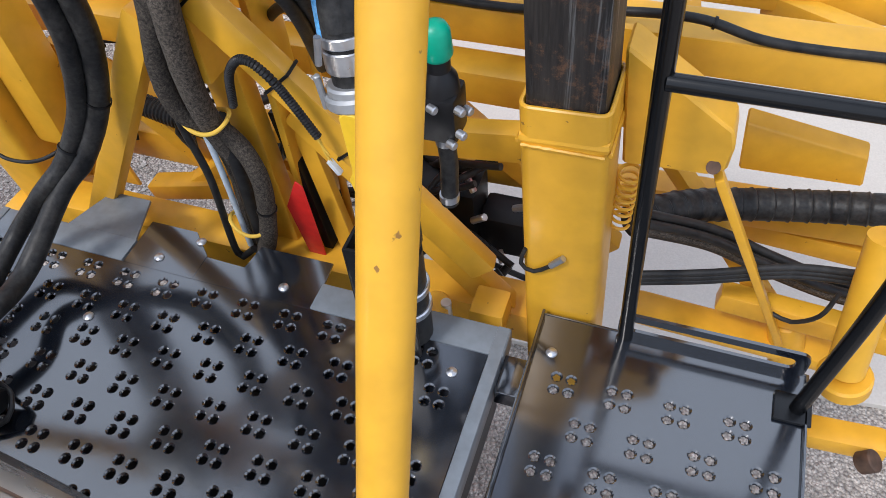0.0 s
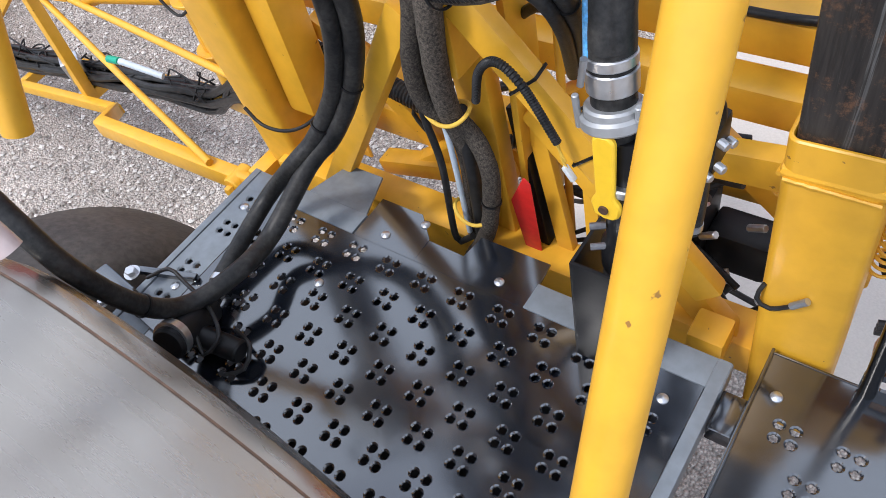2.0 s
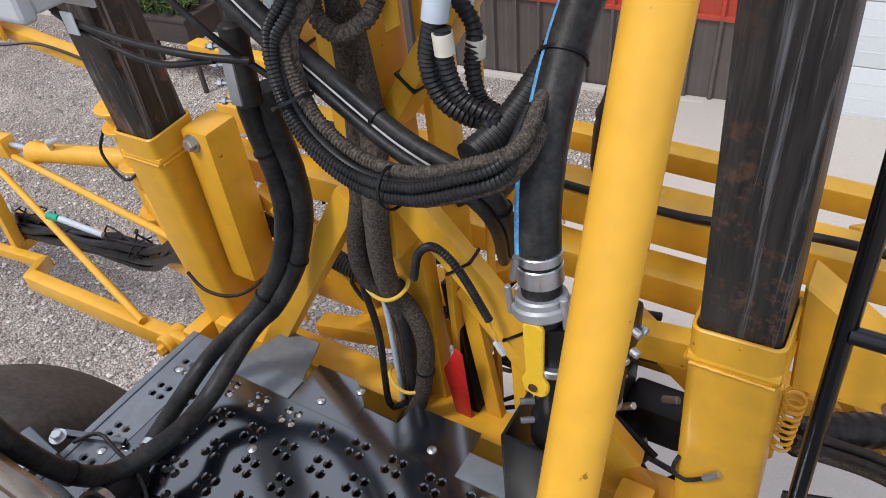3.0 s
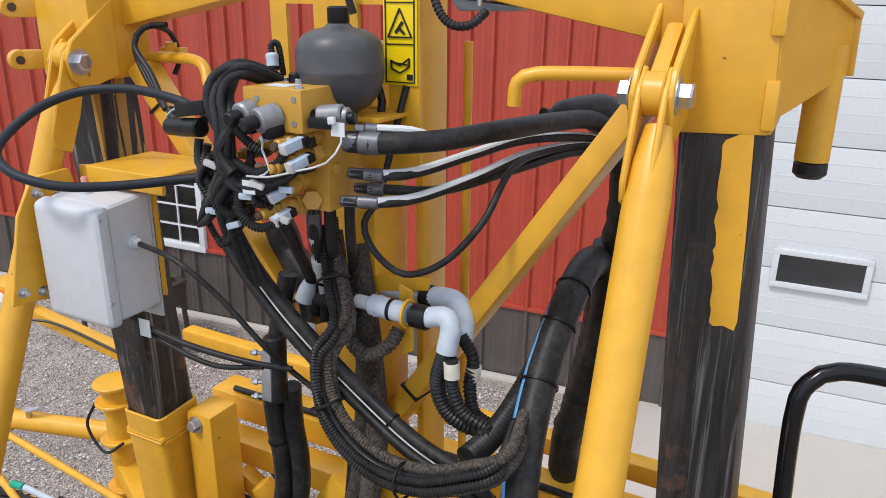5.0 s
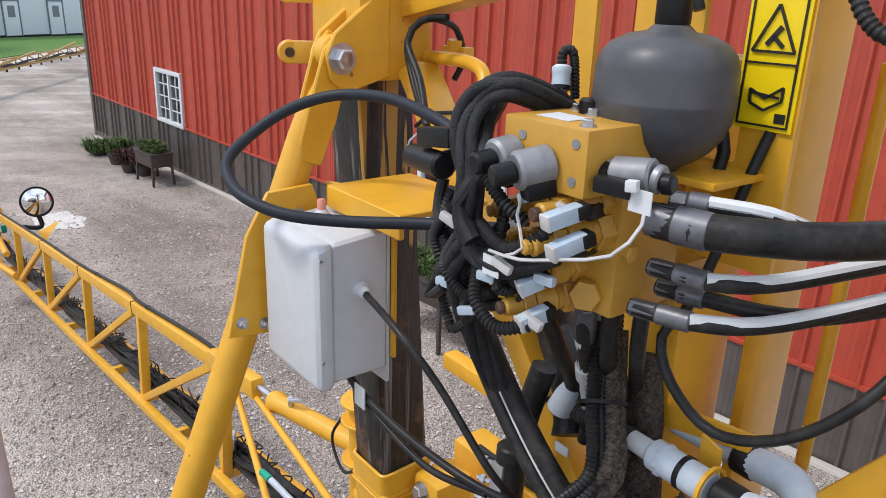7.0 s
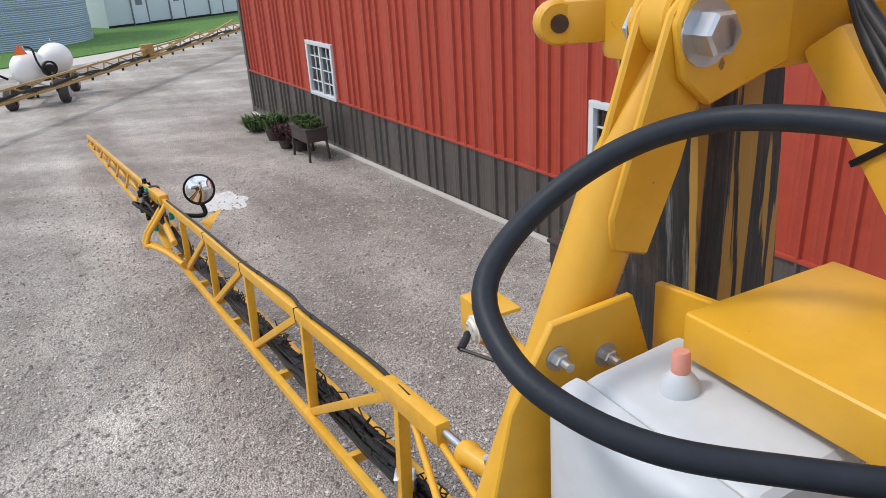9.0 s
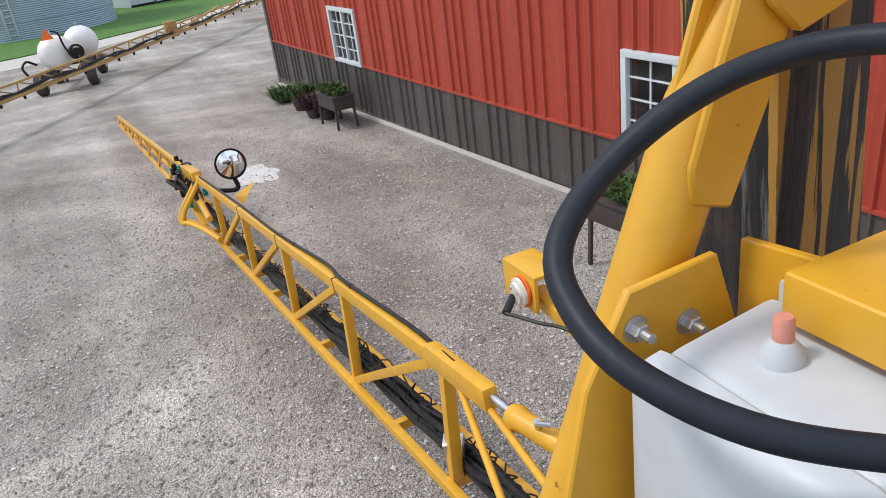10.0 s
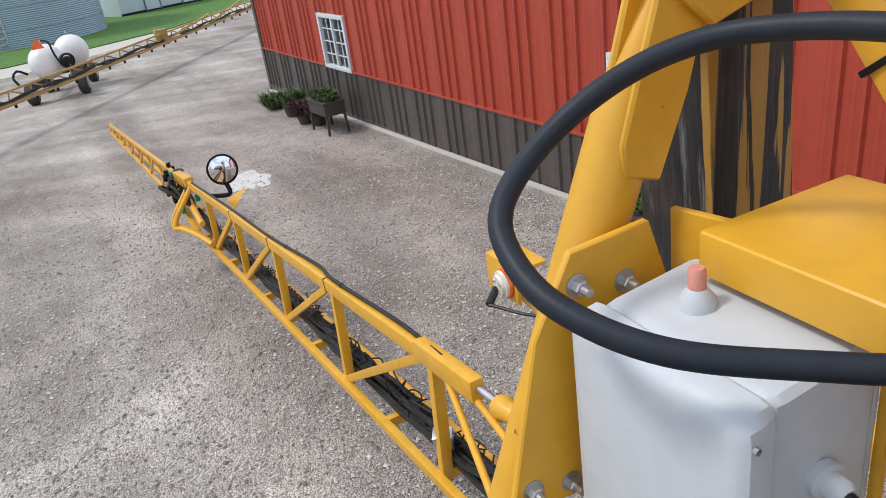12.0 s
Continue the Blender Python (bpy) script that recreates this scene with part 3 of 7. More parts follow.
for i, (wa, wb) in enumerate(WINDOWS):
    win = thing("window_%d" % (i + 1), "white vinyl slider window with a pane grid", "window", (wa, WY, ZW0), SLOPE, kind="structure")
    fr = joined(box((wa - 0.05, WY - 0.05, ZW0 - 0.04), (wb + 0.05, WY + 0.05, ZW0 + 0.03), 0.006), box((wa - 0.05, WY - 0.05, ZW1 - 0.03), (wb + 0.05, WY + 0.05, ZW1 + 0.05), 0.006),
                box((wa - 0.05, WY - 0.049, ZW0), (wa + 0.03, WY + 0.05, ZW1), 0.006), box((wb - 0.03, WY - 0.049, ZW0), (wb + 0.05, WY + 0.05, ZW1), 0.006),
                box(((wa + wb) / 2 - 0.03, WY - 0.03, ZW0), ((wa + wb) / 2 + 0.03, WY + 0.05, ZW1), 0.004))
    part("window_frame", fr, WHITE_PAINT, win)
    for s in range(2):
        a = wa + 0.03 if s == 0 else (wa + wb) / 2 + 0.03
        b = (wa + wb) / 2 - 0.03 if s == 0 else wb - 0.03
        g = [box(((a + b) / 2 - 0.01, WY - 0.005, ZW0 + 0.03), ((a + b) / 2 + 0.01, WY + 0.015, ZW1 - 0.03), 0)]
        for k in (1, 2, 3):
            z = ZW0 + (ZW1 - ZW0) * k / 4
            g.append(box((a, WY - 0.004, z - 0.01), (b, WY + 0.014, z + 0.01), 0))
        part("muntin", joined(*g), WHITE_PAINT, win)
        pane = part("pane", box((a, WY + 0.02, ZW0 + 0.03), (b, WY + 0.026, ZW1 - 0.03), 0), GLASS, win)
        pane.visible_shadow = False
door = thing("door_1", "white sectional overhead door with a narrow window", "garage door", (2, WY, 0), SLOPE, kind="structure")
z, k = -0.4, 0
while z < 4.3:
    p = box((DOOR0 + 0.1, WY + 0.02, z + 0.004), (DOOR1 - 0.1, WY + 0.07, min(z + 0.53, 4.3)), 0.008)
    sec = part("panel", p, WHITE_PAINT, door)
    for g in (0.13, 0.265, 0.4):
        if z + g < 4.25:
            part("groove", box((DOOR0 + 0.1, WY + 0.018, z + g - 0.004), (DOOR1 - 0.1, WY + 0.024, z + g + 0.004), 0.0015), WHITE_PAINT, door)
    z += 0.533
part("door_trim", joined(box((DOOR0 - 0.06, WY - 0.045, -0.4), (DOOR0 + 0.1, WY + 0.09, 4.35), 0.005), box((DOOR1 - 0.1, WY - 0.045, -0.4), (DOOR1 + 0.06, WY + 0.09, 4.35), 0.005), box((DOOR0 - 0.06, WY - 0.047, 4.3), (DOOR1 + 0.06, WY + 0.09, 4.45), 0.005)), WHITE_PAINT, door)
for x0 in (0.4, 2.0, 3.3):
    part("window_frame", joined(box((x0, WY - 0.02, 1.58), (x0 + 0.75, WY + 0.022, 1.63), 0.008), box((x0, WY - 0.02, 1.87), (x0 + 0.75, WY + 0.022, 1.92), 0.008), box((x0, WY - 0.018, 1.58), (x0 + 0.05, WY + 0.022, 1.92), 0.008), box((x0 + 0.7, WY - 0.018, 1.58), (x0 + 0.75, WY + 0.022, 1.92), 0.008)), WHITE_PAINT, door)
    part("pane", box((x0 + 0.05, WY - 0.004, 1.63), (x0 + 0.7, WY + 0.012, 1.87), 0), BLACK_GLOSS, door, "dark glass pane")
solo("driveway_apron", box((DOOR0 - 1.0, WY - 4.2, -0.3), (DOOR1 + 2, WY + 0.02, 0.03), 0.01), CONCRETE, "pale concrete apron before the overhead door", "apron", (2, WY, 0), IDENT, kind="structure")

# ---- mast ----
mast = thing("boom_mast", "yellow welded steel boom mast with two telescoping columns", "boom mast", (0, 0.43, 1.5))
UL, UR, VC = -0.885, 0.775, 0.43


def axis_of(side, z):
    """Point on the axis of a mast column, which leans slightly; side -1 or 1."""
    return (-0.9011 - 0.0088 * (z - 2.4), 0.4865 - 0.0637 * (z - 2.4), z) if side < 0 else (0.8015 - 0.042 * (z - 2.4), 0.424, z)


def hollow(a, b, w, wall, r):
    """Open-topped square tube with rounded corners and a rolled rim."""
    d = (Vector(b) - Vector(a)).length
    bm = bmesh.new()

    def loop(half, rad, z):
        pts = []
        for cx, cy, a0 in ((1, 1, 0), (-1, 1, 90), (-1, -1, 180), (1, -1, 270)):
            for k in range(5):
                t = radians(a0 + 22.5 * k)
                pts.append(bm.verts.new((cx * (half - rad) + rad * math.cos(t), cy * (half - rad) + rad * math.sin(t), z)))
        return pts

    rings = [loop(w / 2, r, 0), loop(w / 2, r, d - 0.003), loop(w / 2 - 0.003, r, d), loop(w / 2 - wall + 0.002, r * 0.7, d), loop(w / 2 - wall, r * 0.7, d - 0.003), loop(w / 2 - wall, r * 0.7, d - 0.12)]
    for p, q in zip(rings, rings[1:]):
        for k in range(20):
            bm.faces.new((p[k], p[(k + 1) % 20], q[(k + 1) % 20], q[k]))
    bm.transform(frame_of(a, b, (0, 1, 0)))
    return bm


for side in (-1, 1):
    part("sleeve", hollow(axis_of(side, 1.5), axis_of(side, 2.425), 0.17, 0.009, 0.022), YELLOW, mast)
    part("sleeve_collar", bar(axis_of(side, 2.335), axis_of(side, 2.36), 0.174, 0.174, 0.024, (0, 1, 0)), YELLOW, mast)
    part("collar_weld", joined(*(hose([Vector(axis_of(side, 2.334)) + Vector((0.087 * cx, 0.087 * cy, 0.0012 * math.sin(9 * k))).lerp(Vector((0.087 * dx, 0.087 * dy, 0)), k / 14) for k in range(15)], 0.004, 6, 0.01, wobble=0.002) for cx, cy, dx, dy in ((-0.9, -1, 0.9, -1), (1, -0.9, 1, 0.9), (-1, -0.9, -1, 0.9)))), YELLOW, mast)
    part("inner_column", bar(axis_of(side, 2.2), axis_of(side, 3.5), 0.148, 0.148, 0.016, (0, 1, 0)), COLUMN, mast, "scraped dark steel tube with rust")
rp = random.Random(21)


def face_point(off, z, proud=0.0745):
    """Point on the front face of the right column, off metres from its centre line."""
    c = axis_of(1, z)
    return (c[0] + off, c[1] - proud, z)


ragged = []
z = 3.13
while z < 3.48:
    ragged.append(face_point(0.006 + 0.004 * math.sin(z * 9) + rp.uniform(-0.003, 0.003), z))
    z += rp.uniform(0.008, 0.03)
part("paint_patch", plate([face_point(0.052, 3.49), face_point(0.054, 3.3), face_point(0.053, 3.14), face_point(0.048, 3.122), face_point(0.03, 3.128), face_point(0.012, 3.124)] + ragged, (0, -0.0015, 0)), YELLOW, mast, "ragged remains of yellow paint")
# caps
part("cap", joined(box((-0.94, 0.285, 3.49), (-0.735, 0.47, 3.72), 0.012), box((-0.955, 0.275, 3.715), (-0.72, 0.5, 3.727), 0.003)), YELLOW, mast)
for z in (3.535, 3.665):
    part("lug", joined(bar((-0.935, 0.3, z), (-0.965, 0.245, z), 0.022, 0.05, 0.006), rod((-0.955, 0.238, z), (-0.985, 0.25, z), 0.026, 18, 0.003)), YELLOW, mast)
    # thin dark disc on the solid lug paints the shade of its hole
    part("lug_hole", rod((-0.953, 0.237, z), (-0.9535, 0.2372, z), 0.011, 14), RUST, mast, "dark disc painted in for the shaded lug hole")
part("cap", joined(bar(axis_of(1, 3.475), axis_of(1, 3.72), 0.158, 0.158, 0.012, (0, 1, 0)), box((0.655, 0.335, 3.715), (0.83, 0.52, 3.727), 0.003), box((0.812, 0.338, 3.64), (0.834, 0.39, 3.72), 0.004), box((0.815, 0.338, 3.488), (0.838, 0.39, 3.57), 0.006)), YELLOW, mast)
for uc in (-0.84, 0.745):
    part("lifting_eye", hose([(uc - 0.06, VC, 3.72), (uc - 0.05, VC, 3.8), (uc, VC, 3.84), (uc + 0.05, VC, 3.8), (uc + 0.06, VC, 3.72)], 0.014, 8), YELLOW, mast)
BR = Vector((0.105, 0.255, 0)) / 0.276


def on_bracket(along, z):
    return Vector((0.829, 0.35, 0)) + BR * along + Vector((0, 0, z))


part("side_bracket", plate([on_bracket(0, 3.497), on_bracket(0.0, 3.722), on_bracket(0.06, 3.735), on_bracket(0.27, 3.668), on_bracket(0.276, 3.562)], (-0.06, 0.025, 0), 0.005), YELLOW, mast)
part("bracket_rim", joined(bar(on_bracket(0.06, 3.735), on_bracket(0.27, 3.668), 0.02, 0.014, 0.003), bar(on_bracket(0.27, 3.67), on_bracket(0.276, 3.562), 0.02, 0.014, 0.003, (1, 0, 0)), bar(on_bracket(0, 3.722), on_bracket(0.06, 3.735), 0.02, 0.014, 0.003)), YELLOW, mast)
part("bumper", rod((0.895, 0.57, 3.405), (0.895, 0.57, 3.62), 0.031, 20), YELLOW, mast)
part("bumper_foot", rod((0.895, 0.57, 3.372), (0.895, 0.57, 3.408), 0.0305, 20, 0.008), RUBBER, mast, "black rubber bumper foot")
# arched top beam
part("top_beam", bar((UL + 0.1, VC, 3.655), (-0.2, VC, 3.765), 0.09, 0.09, 0.012), YELLOW, mast)
part("top_beam", bar((UR - 0.1, VC, 3.66), (0.1, VC, 3.775), 0.09, 0.09, 0.012), YELLOW, mast)
part("top_beam", bar((-0.26, VC, 3.762), (0.16, VC, 3.772), 0.092, 0.092, 0.012), YELLOW, mast)
# centre plate with two slots
PZ0, PZ1, PV = 3.33, 3.78, 0.372


def windowed(us, zs, holes, v, thick):
    """Upright plate on a grid of lines, with some of its fields left open."""
    bm = bmesh.new()
    grid = [[bm.verts.new((u, v, z)) for z in zs] for u in us]
    faces = [bm.faces.new((grid[i][k], grid[i + 1][k], grid[i + 1][k + 1], grid[i][k + 1])) for i in range(len(us) - 1) for k in range(len(zs) - 1) if (i, k) not in holes]
    r = bmesh.ops.extrude_face_region(bm, geom=faces)
    bmesh.ops.translate(bm, verts=[w for w in r["geom"] if isinstance(w, bmesh.types.BMVert)], vec=(0, thick, 0))
    return bm


part("center_plate", windowed((-0.235, -0.19, -0.115, 0.0, 0.075, 0.15), (PZ0, 3.47, 3.68, PZ1), ((1, 1), (3, 1)), PV, 0.012), YELLOW, mast)
part("center_post", bar((-0.035, 0.455, 2.3), (-0.035, 0.455, 3.6), 0.12, 0.15, 0.01, (0, 1, 0)), YELLOW, mast)
part("lower_post", bar((-0.02, 0.52, 1.5), (-0.03, 0.5, 2.4), 0.1, 0.06, 0.01, (0, 1, 0)), YELLOW, mast)
part("rear_post", bar((0.075, 0.56, 1.45), (0.075, 0.56, 3.75), 0.02, 0.12, 0.004, (0, 1, 0)), YELLOW, mast)
part("rear_rod", rod((0.15, 0.6, 1.6), (0.15, 0.6, 3.6), 0.011), YELLOW, mast)
part("diagonal", bar((0.62, 0.4, 3.53), (0.03, 0.44, 2.66), 0.05, 0.085, 0.01, (0, -1, 0.2)), YELLOW, mast)
part("diagonal", bar((-0.72, 0.42, 3.52), (-0.1, 0.44, 2.7), 0.05, 0.085, 0.01, (0, -1, 0.2)), YELLOW, mast)
part("diagonal", bar((0.0, 0.4, 2.56), (0.62, 0.42, 1.82), 0.075, 0.05, 0.01, (0, -1, 0.2)), YELLOW, mast)
part("diagonal", bar((-0.1, 0.4, 2.45), (-0.60, 0.4, 1.66), 0.075, 0.05, 0.01, (0, -1, 0.2)), YELLOW, mast)
part("brace_foot", box((-0.655, 0.34, 1.6), (-0.555, 0.45, 1.66), 0.01), YELLOW, mast)
part("diagonal", bar((0.1, 0.55, 2.12), (0.68, 0.45, 1.62), 0.075, 0.06, 0.01, (0, -1, 0.2)), YELLOW, mast)
part("cross_tube", bar((UL, VC + 0.04, 1.6), (UR, VC + 0.04, 1.6), 0.12, 0.12, 0.012), YELLOW, mast)
part("cross_tube", bar((0.3, 0.62, 2.02), (UR, 0.5, 2.2), 0.06, 0.08, 0.01), YELLOW, mast)
# braces from the caps down to the platform
part("brace_tube", lathe([(0, 0.022), (0.03, 0.034), (0.06, 0.038), (1, 0.038)], (0.676, 0.222, 3.5), (0.718, -0.6, 1.647), 24), YELLOW, mast)
part("brace_tube", lathe([(0, 0.012), (0.05, 0.024), (0.1, 0.034), (0.13, 0.036), (1, 0.036)], (-0.78, 0.24, 3.53), (-0.831, -0.208, 2.35), 24), YELLOW, mast)
for uc in (0.662, -0.765):
    for du in (-0.036, 0.024):
        part("clevis_plate", plate([(uc + du, VC - 0.075, 3.69), (uc + du, VC - 0.075, 3.5), (uc + du, 0.25, 3.47), (uc + du, 0.215, 3.5), (uc + du, 0.205, 3.55), (uc + du, 0.225, 3.59)], (0.012, 0, 0), 0.003), YELLOW, mast)
        lean = 0.05 if uc < 0 else 0.0
        low = 0.05 if uc < 0 else 0.0
        edge = ((0.275, 3.57), (0.24, 3.595), (0.205, 3.56), (0.15, 3.42 - low), (0.155, 3.385 - low), (0.2, 3.37 - low), (0.235, 3.41))
        part("lug_plate", plate([(uc + du * 0.7 + lean * (z - 3.55), v, z) for v, z in edge], (0.01, 0, 0), 0.003), YELLOW, mast)
for uu, vv, zz in ((0.662, 0.24, 3.55), (-0.765, 0.24, 3.54)):
    part("pivot_bolt", joined(rod((uu - 0.05, vv, zz), (uu + 0.06, vv, zz), 0.014), bolt((uu + 0.036, vv, zz), (1, 0, 0), 0.022, 0.022), bolt((uu - 0.037, vv, zz), (-1, 0, 0), 0.022, 0.02)), ZINC, mast, "large zinc pivot bolt")
for uc in (0.662, -0.765):
    part("eye_lug", joined(rod((uc - 0.018, 0.24, 3.55), (uc + 0.018, 0.24, 3.55), 0.036, 22, 0.003), bar((uc, 0.24, 3.55), (uc, VC - 0.07, 3.64), 0.03, 0.05, 0.008)), YELLOW, mast)
# grab handles
part("grab_handle", hose([(0.371, 0.350, 3.498), (0.377, 0.350, 3.543), (0.411, 0.360, 3.559), (0.501, 0.380, 3.562), (0.593, 0.400, 3.562)], 0.014, 12, 0.015), YELLOW, mast)
part("grab_handle", hose([(-0.471, 0.400, 3.483), (-0.505, 0.420, 3.530), (-0.594, 0.440, 3.543), (-0.753, 0.460, 3.537)], 0.014, 12, 0.015), YELLOW, mast)
# gusset with its bolts, and the bracket shelf that carries the box
part("gusset", plate([(-0.745, -0.03, 2.99), (-0.745, 0.07, 2.98), (-0.745, 0.2, 3.2), (-0.745, 0.17, 3.29), (-0.745, 0.07, 3.285), (-0.745, 0.02, 3.2)], (0.01, 0, 0), 0.002), YELLOW, mast)
part("gusset", plate([(-0.745, 0.206, 3.1), (-0.745, 0.206, 3.29), (-0.65, 0.206, 3.3), (-0.65, 0.206, 3.1)], (0, 0.01, 0), 0.002), YELLOW, mast)
for v, z in ((0.075, 3.247), (0.135, 3.232), (0.0, 3.018), (0.05, 3.005)):
    part("bolt", joined(bolt((-0.735, v, z), (1, 0, 0), 0.009, 0.01), rod((-0.735, v, z), (-0.712, v, z), 0.005, 10)), ZINC, mast, "zinc bolt")
part("bracket_shelf", bevelled(plate([(-0.655, 0.158, 3.262), (-0.655, 0.158, 3.308), (-0.655, 0.36, 3.308), (-0.655, 0.36, 3.296), (-0.655, 0.17, 3.296), (-0.655, 0.17, 3.262)], (0.255, 0, 0)), 0.005, 3), YELLOW, mast)
part("bracket_back", box((-0.497, 0.206, 2.985), (-0.486, 0.214, 3.3), 0.002), YELLOW, mast)

# ---- control box ----
cb = thing("control_box", "white plastic electrical enclosure bolted to the mast gusset", "junction box", (-0.6, 0.1, 2.95))
part("body", joined(bevelled(plate([(-0.7, 0.075, 2.962), (-0.7, 0.2, 2.962), (-0.7, 0.2, 3.256), (-0.7, 0.075, 3.244)], (0.207, 0, 0)), 0.016, 3)), WHITE_BOX, cb)
part("lid", bevelled(plate([(-0.707, 0.04, 2.955), (-0.707, 0.08, 2.952), (-0.707, 0.08, 3.25), (-0.707, 0.04, 3.238)], (0.221, 0, 0)), 0.018, 3), WHITE_BOX, cb)
part("flange", box((-0.69, 0.196, 2.93), (-0.495, 0.204, 3.272), 0.003), WHITE_BOX, cb)
part("cable_gland", lathe([(0, 0.017), (0.3, 0.017), (0.35, 0.012), (0.8, 0.012), (1, 0.008)], (-0.492, 0.135, 3.147), (-0.462, 0.13, 3.147), 14), WHITE_BOX, cb)
part("plug_base", lathe([(0, 0.018), (0.5, 0.017), (1, 0.009)], (-0.628, 0.132, 3.248), (-0.628, 0.132, 3.268), 18), WHITE_BOX, cb)
part("vent_plug", lathe([(0, 0.0085), (0.85, 0.0085), (1, 0.007)], (-0.628, 0.132, 3.264), (-0.629, 0.132, 3.288), 14), SALMON, cb, "salmon breather plug")
for z in (3.02, 3.22):
    part("screw", rod((-0.486, 0.05, z), (-0.482, 0.05, z), 0.003, 8), ZINC, cb)

# ---- valve manifold ----
mf = thing("valve_manifold", "yellow hydraulic valve block with cartridge valves and harness plugs", "valve manifold", (0, 0.15, 3.3))
part("upper_block", box((-0.085, 0.1, 3.452), (0.055, 0.225, 3.533), 0.004), BLOCK, mf)
part("lower_block", box((0.0, 0.172, 3.284), (0.056, 0.3, 3.454), 0.004), BLOCK, mf)
part("back_block", box((-0.075, 0.19, 3.36), (0.004, 0.29, 3.453), 0.004), BLOCK, mf)
part("mount", box((0.0, 0.298, 3.27), (0.056, 0.385, 3.33), 0.004), BLOCK, mf)
part("label", box((-0.055, 0.125, 3.5333), (0.0, 0.165, 3.5341), 0), WHITE_PAINT, mf, "white sticker")
for i, (u, v) in enumerate(((0.035, 0.12), (0.04, 0.2), (-0.06, 0.205), (-0.02, 0.19))):
    part("cap_screw", bolt((u, v, 3.533), (0, 0, 1), 0.007, 0.007), ZINC, mf)
for u, z in ((0.038, 3.515), (0.036, 3.47), (-0.05, 3.512)):
    part("face_screw", joined(rod((u, 0.1, z), (u, 0.0985, z), 0.006, 14), rod((u, 0.0985, z), (u, 0.098, z), 0.003, 6)), COIL, mf)
part("pressure_sensor", lathe([(0, 0.011), (0.3, 0.011), (0.32, 0.009), (1, 0.009)], (-0.1, 0.212, 3.525), (-0.106, 0.218, 3.556), 12), COIL, mf, "grey metal sensor body")
part("sensor_ring", ring((-0.106, 0.218, 3.556), (-0.2, 0.2, 1), 0.0125, 0.006, 18, 0.005), PLASTIC, mf)
part("sensor_cap", lathe([(0, 0.0125), (0.6, 0.0125), (0.65, 0.0135), (0.9, 0.0135), (1, 0.01)], (-0.107, 0.219, 3.558), (-0.112, 0.224, 3.585), 14), PIPE_WHITE, mf, "white sensor cap")
part("sensor_plug", hose([(-0.112, 0.224, 3.584), (-0.115, 0.227, 3.6), (-0.111, 0.234, 3.606), (-0.107, 0.241, 3.595), (-0.107, 0.25, 3.54)], 0.0065, 10, 0.008, ribs=0.0007, pitch=0.005), CABLE, mf)
part("coil_neck", rod((0.055, 0.14, 3.488), (0.075, 0.14, 3.488), 0.011, 6, 0.002), COIL, mf)
part("right_coil", joined(rod((0.064, 0.140, 3.482), (0.113, 0.150, 3.487), 0.0205, 20, 0.003), rod((0.113, 0.150, 3.485), (0.123, 0.152, 3.484), 0.017, 16, 0.002)), COIL, mf, "grey solenoid coil")
part("coil_cap", rod((0.123, 0.150, 3.481), (0.138, 0.153, 3.482), 0.012, 16, 0.003), PLASTIC, mf)
part("coil_base", rod((0.044, 0.135, 3.478), (0.064, 0.140, 3.481), 0.016, 16, 0.003), PLASTIC, mf)
part("coil_plug", bar((0.061, 0.115, 3.474), (0.109, 0.122, 3.473), 0.022, 0.02, 0.004), PLASTIC, mf)
part("plug_lock", bar((0.108, 0.108, 3.481), (0.121, 0.112, 3.482), 0.012, 0.013, 0.002), WHITE_PAINT, mf, "white plug lock")
carts = (((0.015, 0.070, 3.431), (0.024, 0.178, 3.435), 0.0215), ((0.010, 0.065, 3.390), (0.031, 0.178, 3.399), 0.023), ((-0.023, 0.085, 3.334), (-0.008, 0.178, 3.340), 0.02), ((-0.045, 0.080, 3.287), (-0.015, 0.178, 3.295), 0.021), ((-0.120, 0.120, 3.394), (-0.084, 0.200, 3.409), 0.02), ((-0.143, 0.120, 3.334), (-0.095, 0.200, 3.351), 0.02), ((-0.169, 0.110, 3.279), (-0.137, 0.200, 3.295), 0.019))
for k, (a, b, r) in enumerate(carts):
    a, b = Vector(a), Vector(b)
    d = b - a
    part("cartridge_valve", joined(rod(a, a + d * 0.26, r * 0.6, 14, 0.003), rod(a + d * 0.24, a + d * 0.42, r * 0.8, 6, 0.002), rod(a + d * 0.42, a + d * 0.72, r, 20, 0.004), rod(a + d * 0.72, a + d * 0.8, r * 0.82, 14), rod(a + d * 0.8, b, r * 1.12, 6, 0.003)), BLOCK, mf)
    part("valve_tip", rod(a - d * 0.09, a, r * 0.42, 10, 0.002), (RUST, BLOCK, PLASTIC)[k % 3], mf)
for a, b in (((0.047, 0.050, 3.431), (0.058, 0.095, 3.442)), ((0.059, 0.050, 3.398), (0.069, 0.095, 3.411)), ((-0.008, 0.070, 3.327), (0.007, 0.100, 3.341)), ((0.002, 0.065, 3.284), (0.011, 0.105, 3.296))):
    part("plug", bar(a, b, 0.019, 0.02, 0.004), PLUG_BLUE, mf, "pale blue connector plug")
    a, b = Vector(a), Vector(b)
    part("plug_latch", bar(a.lerp(b, 0.8), b + (b - a) * 0.18, 0.0225, 0.017, 0.003), PLASTIC, mf)
    part("plug_collar", bar(a - (b - a) * 0.05, a + (b - a) * 0.06, 0.02, 0.02, 0.003), PLUG_GREY, mf)
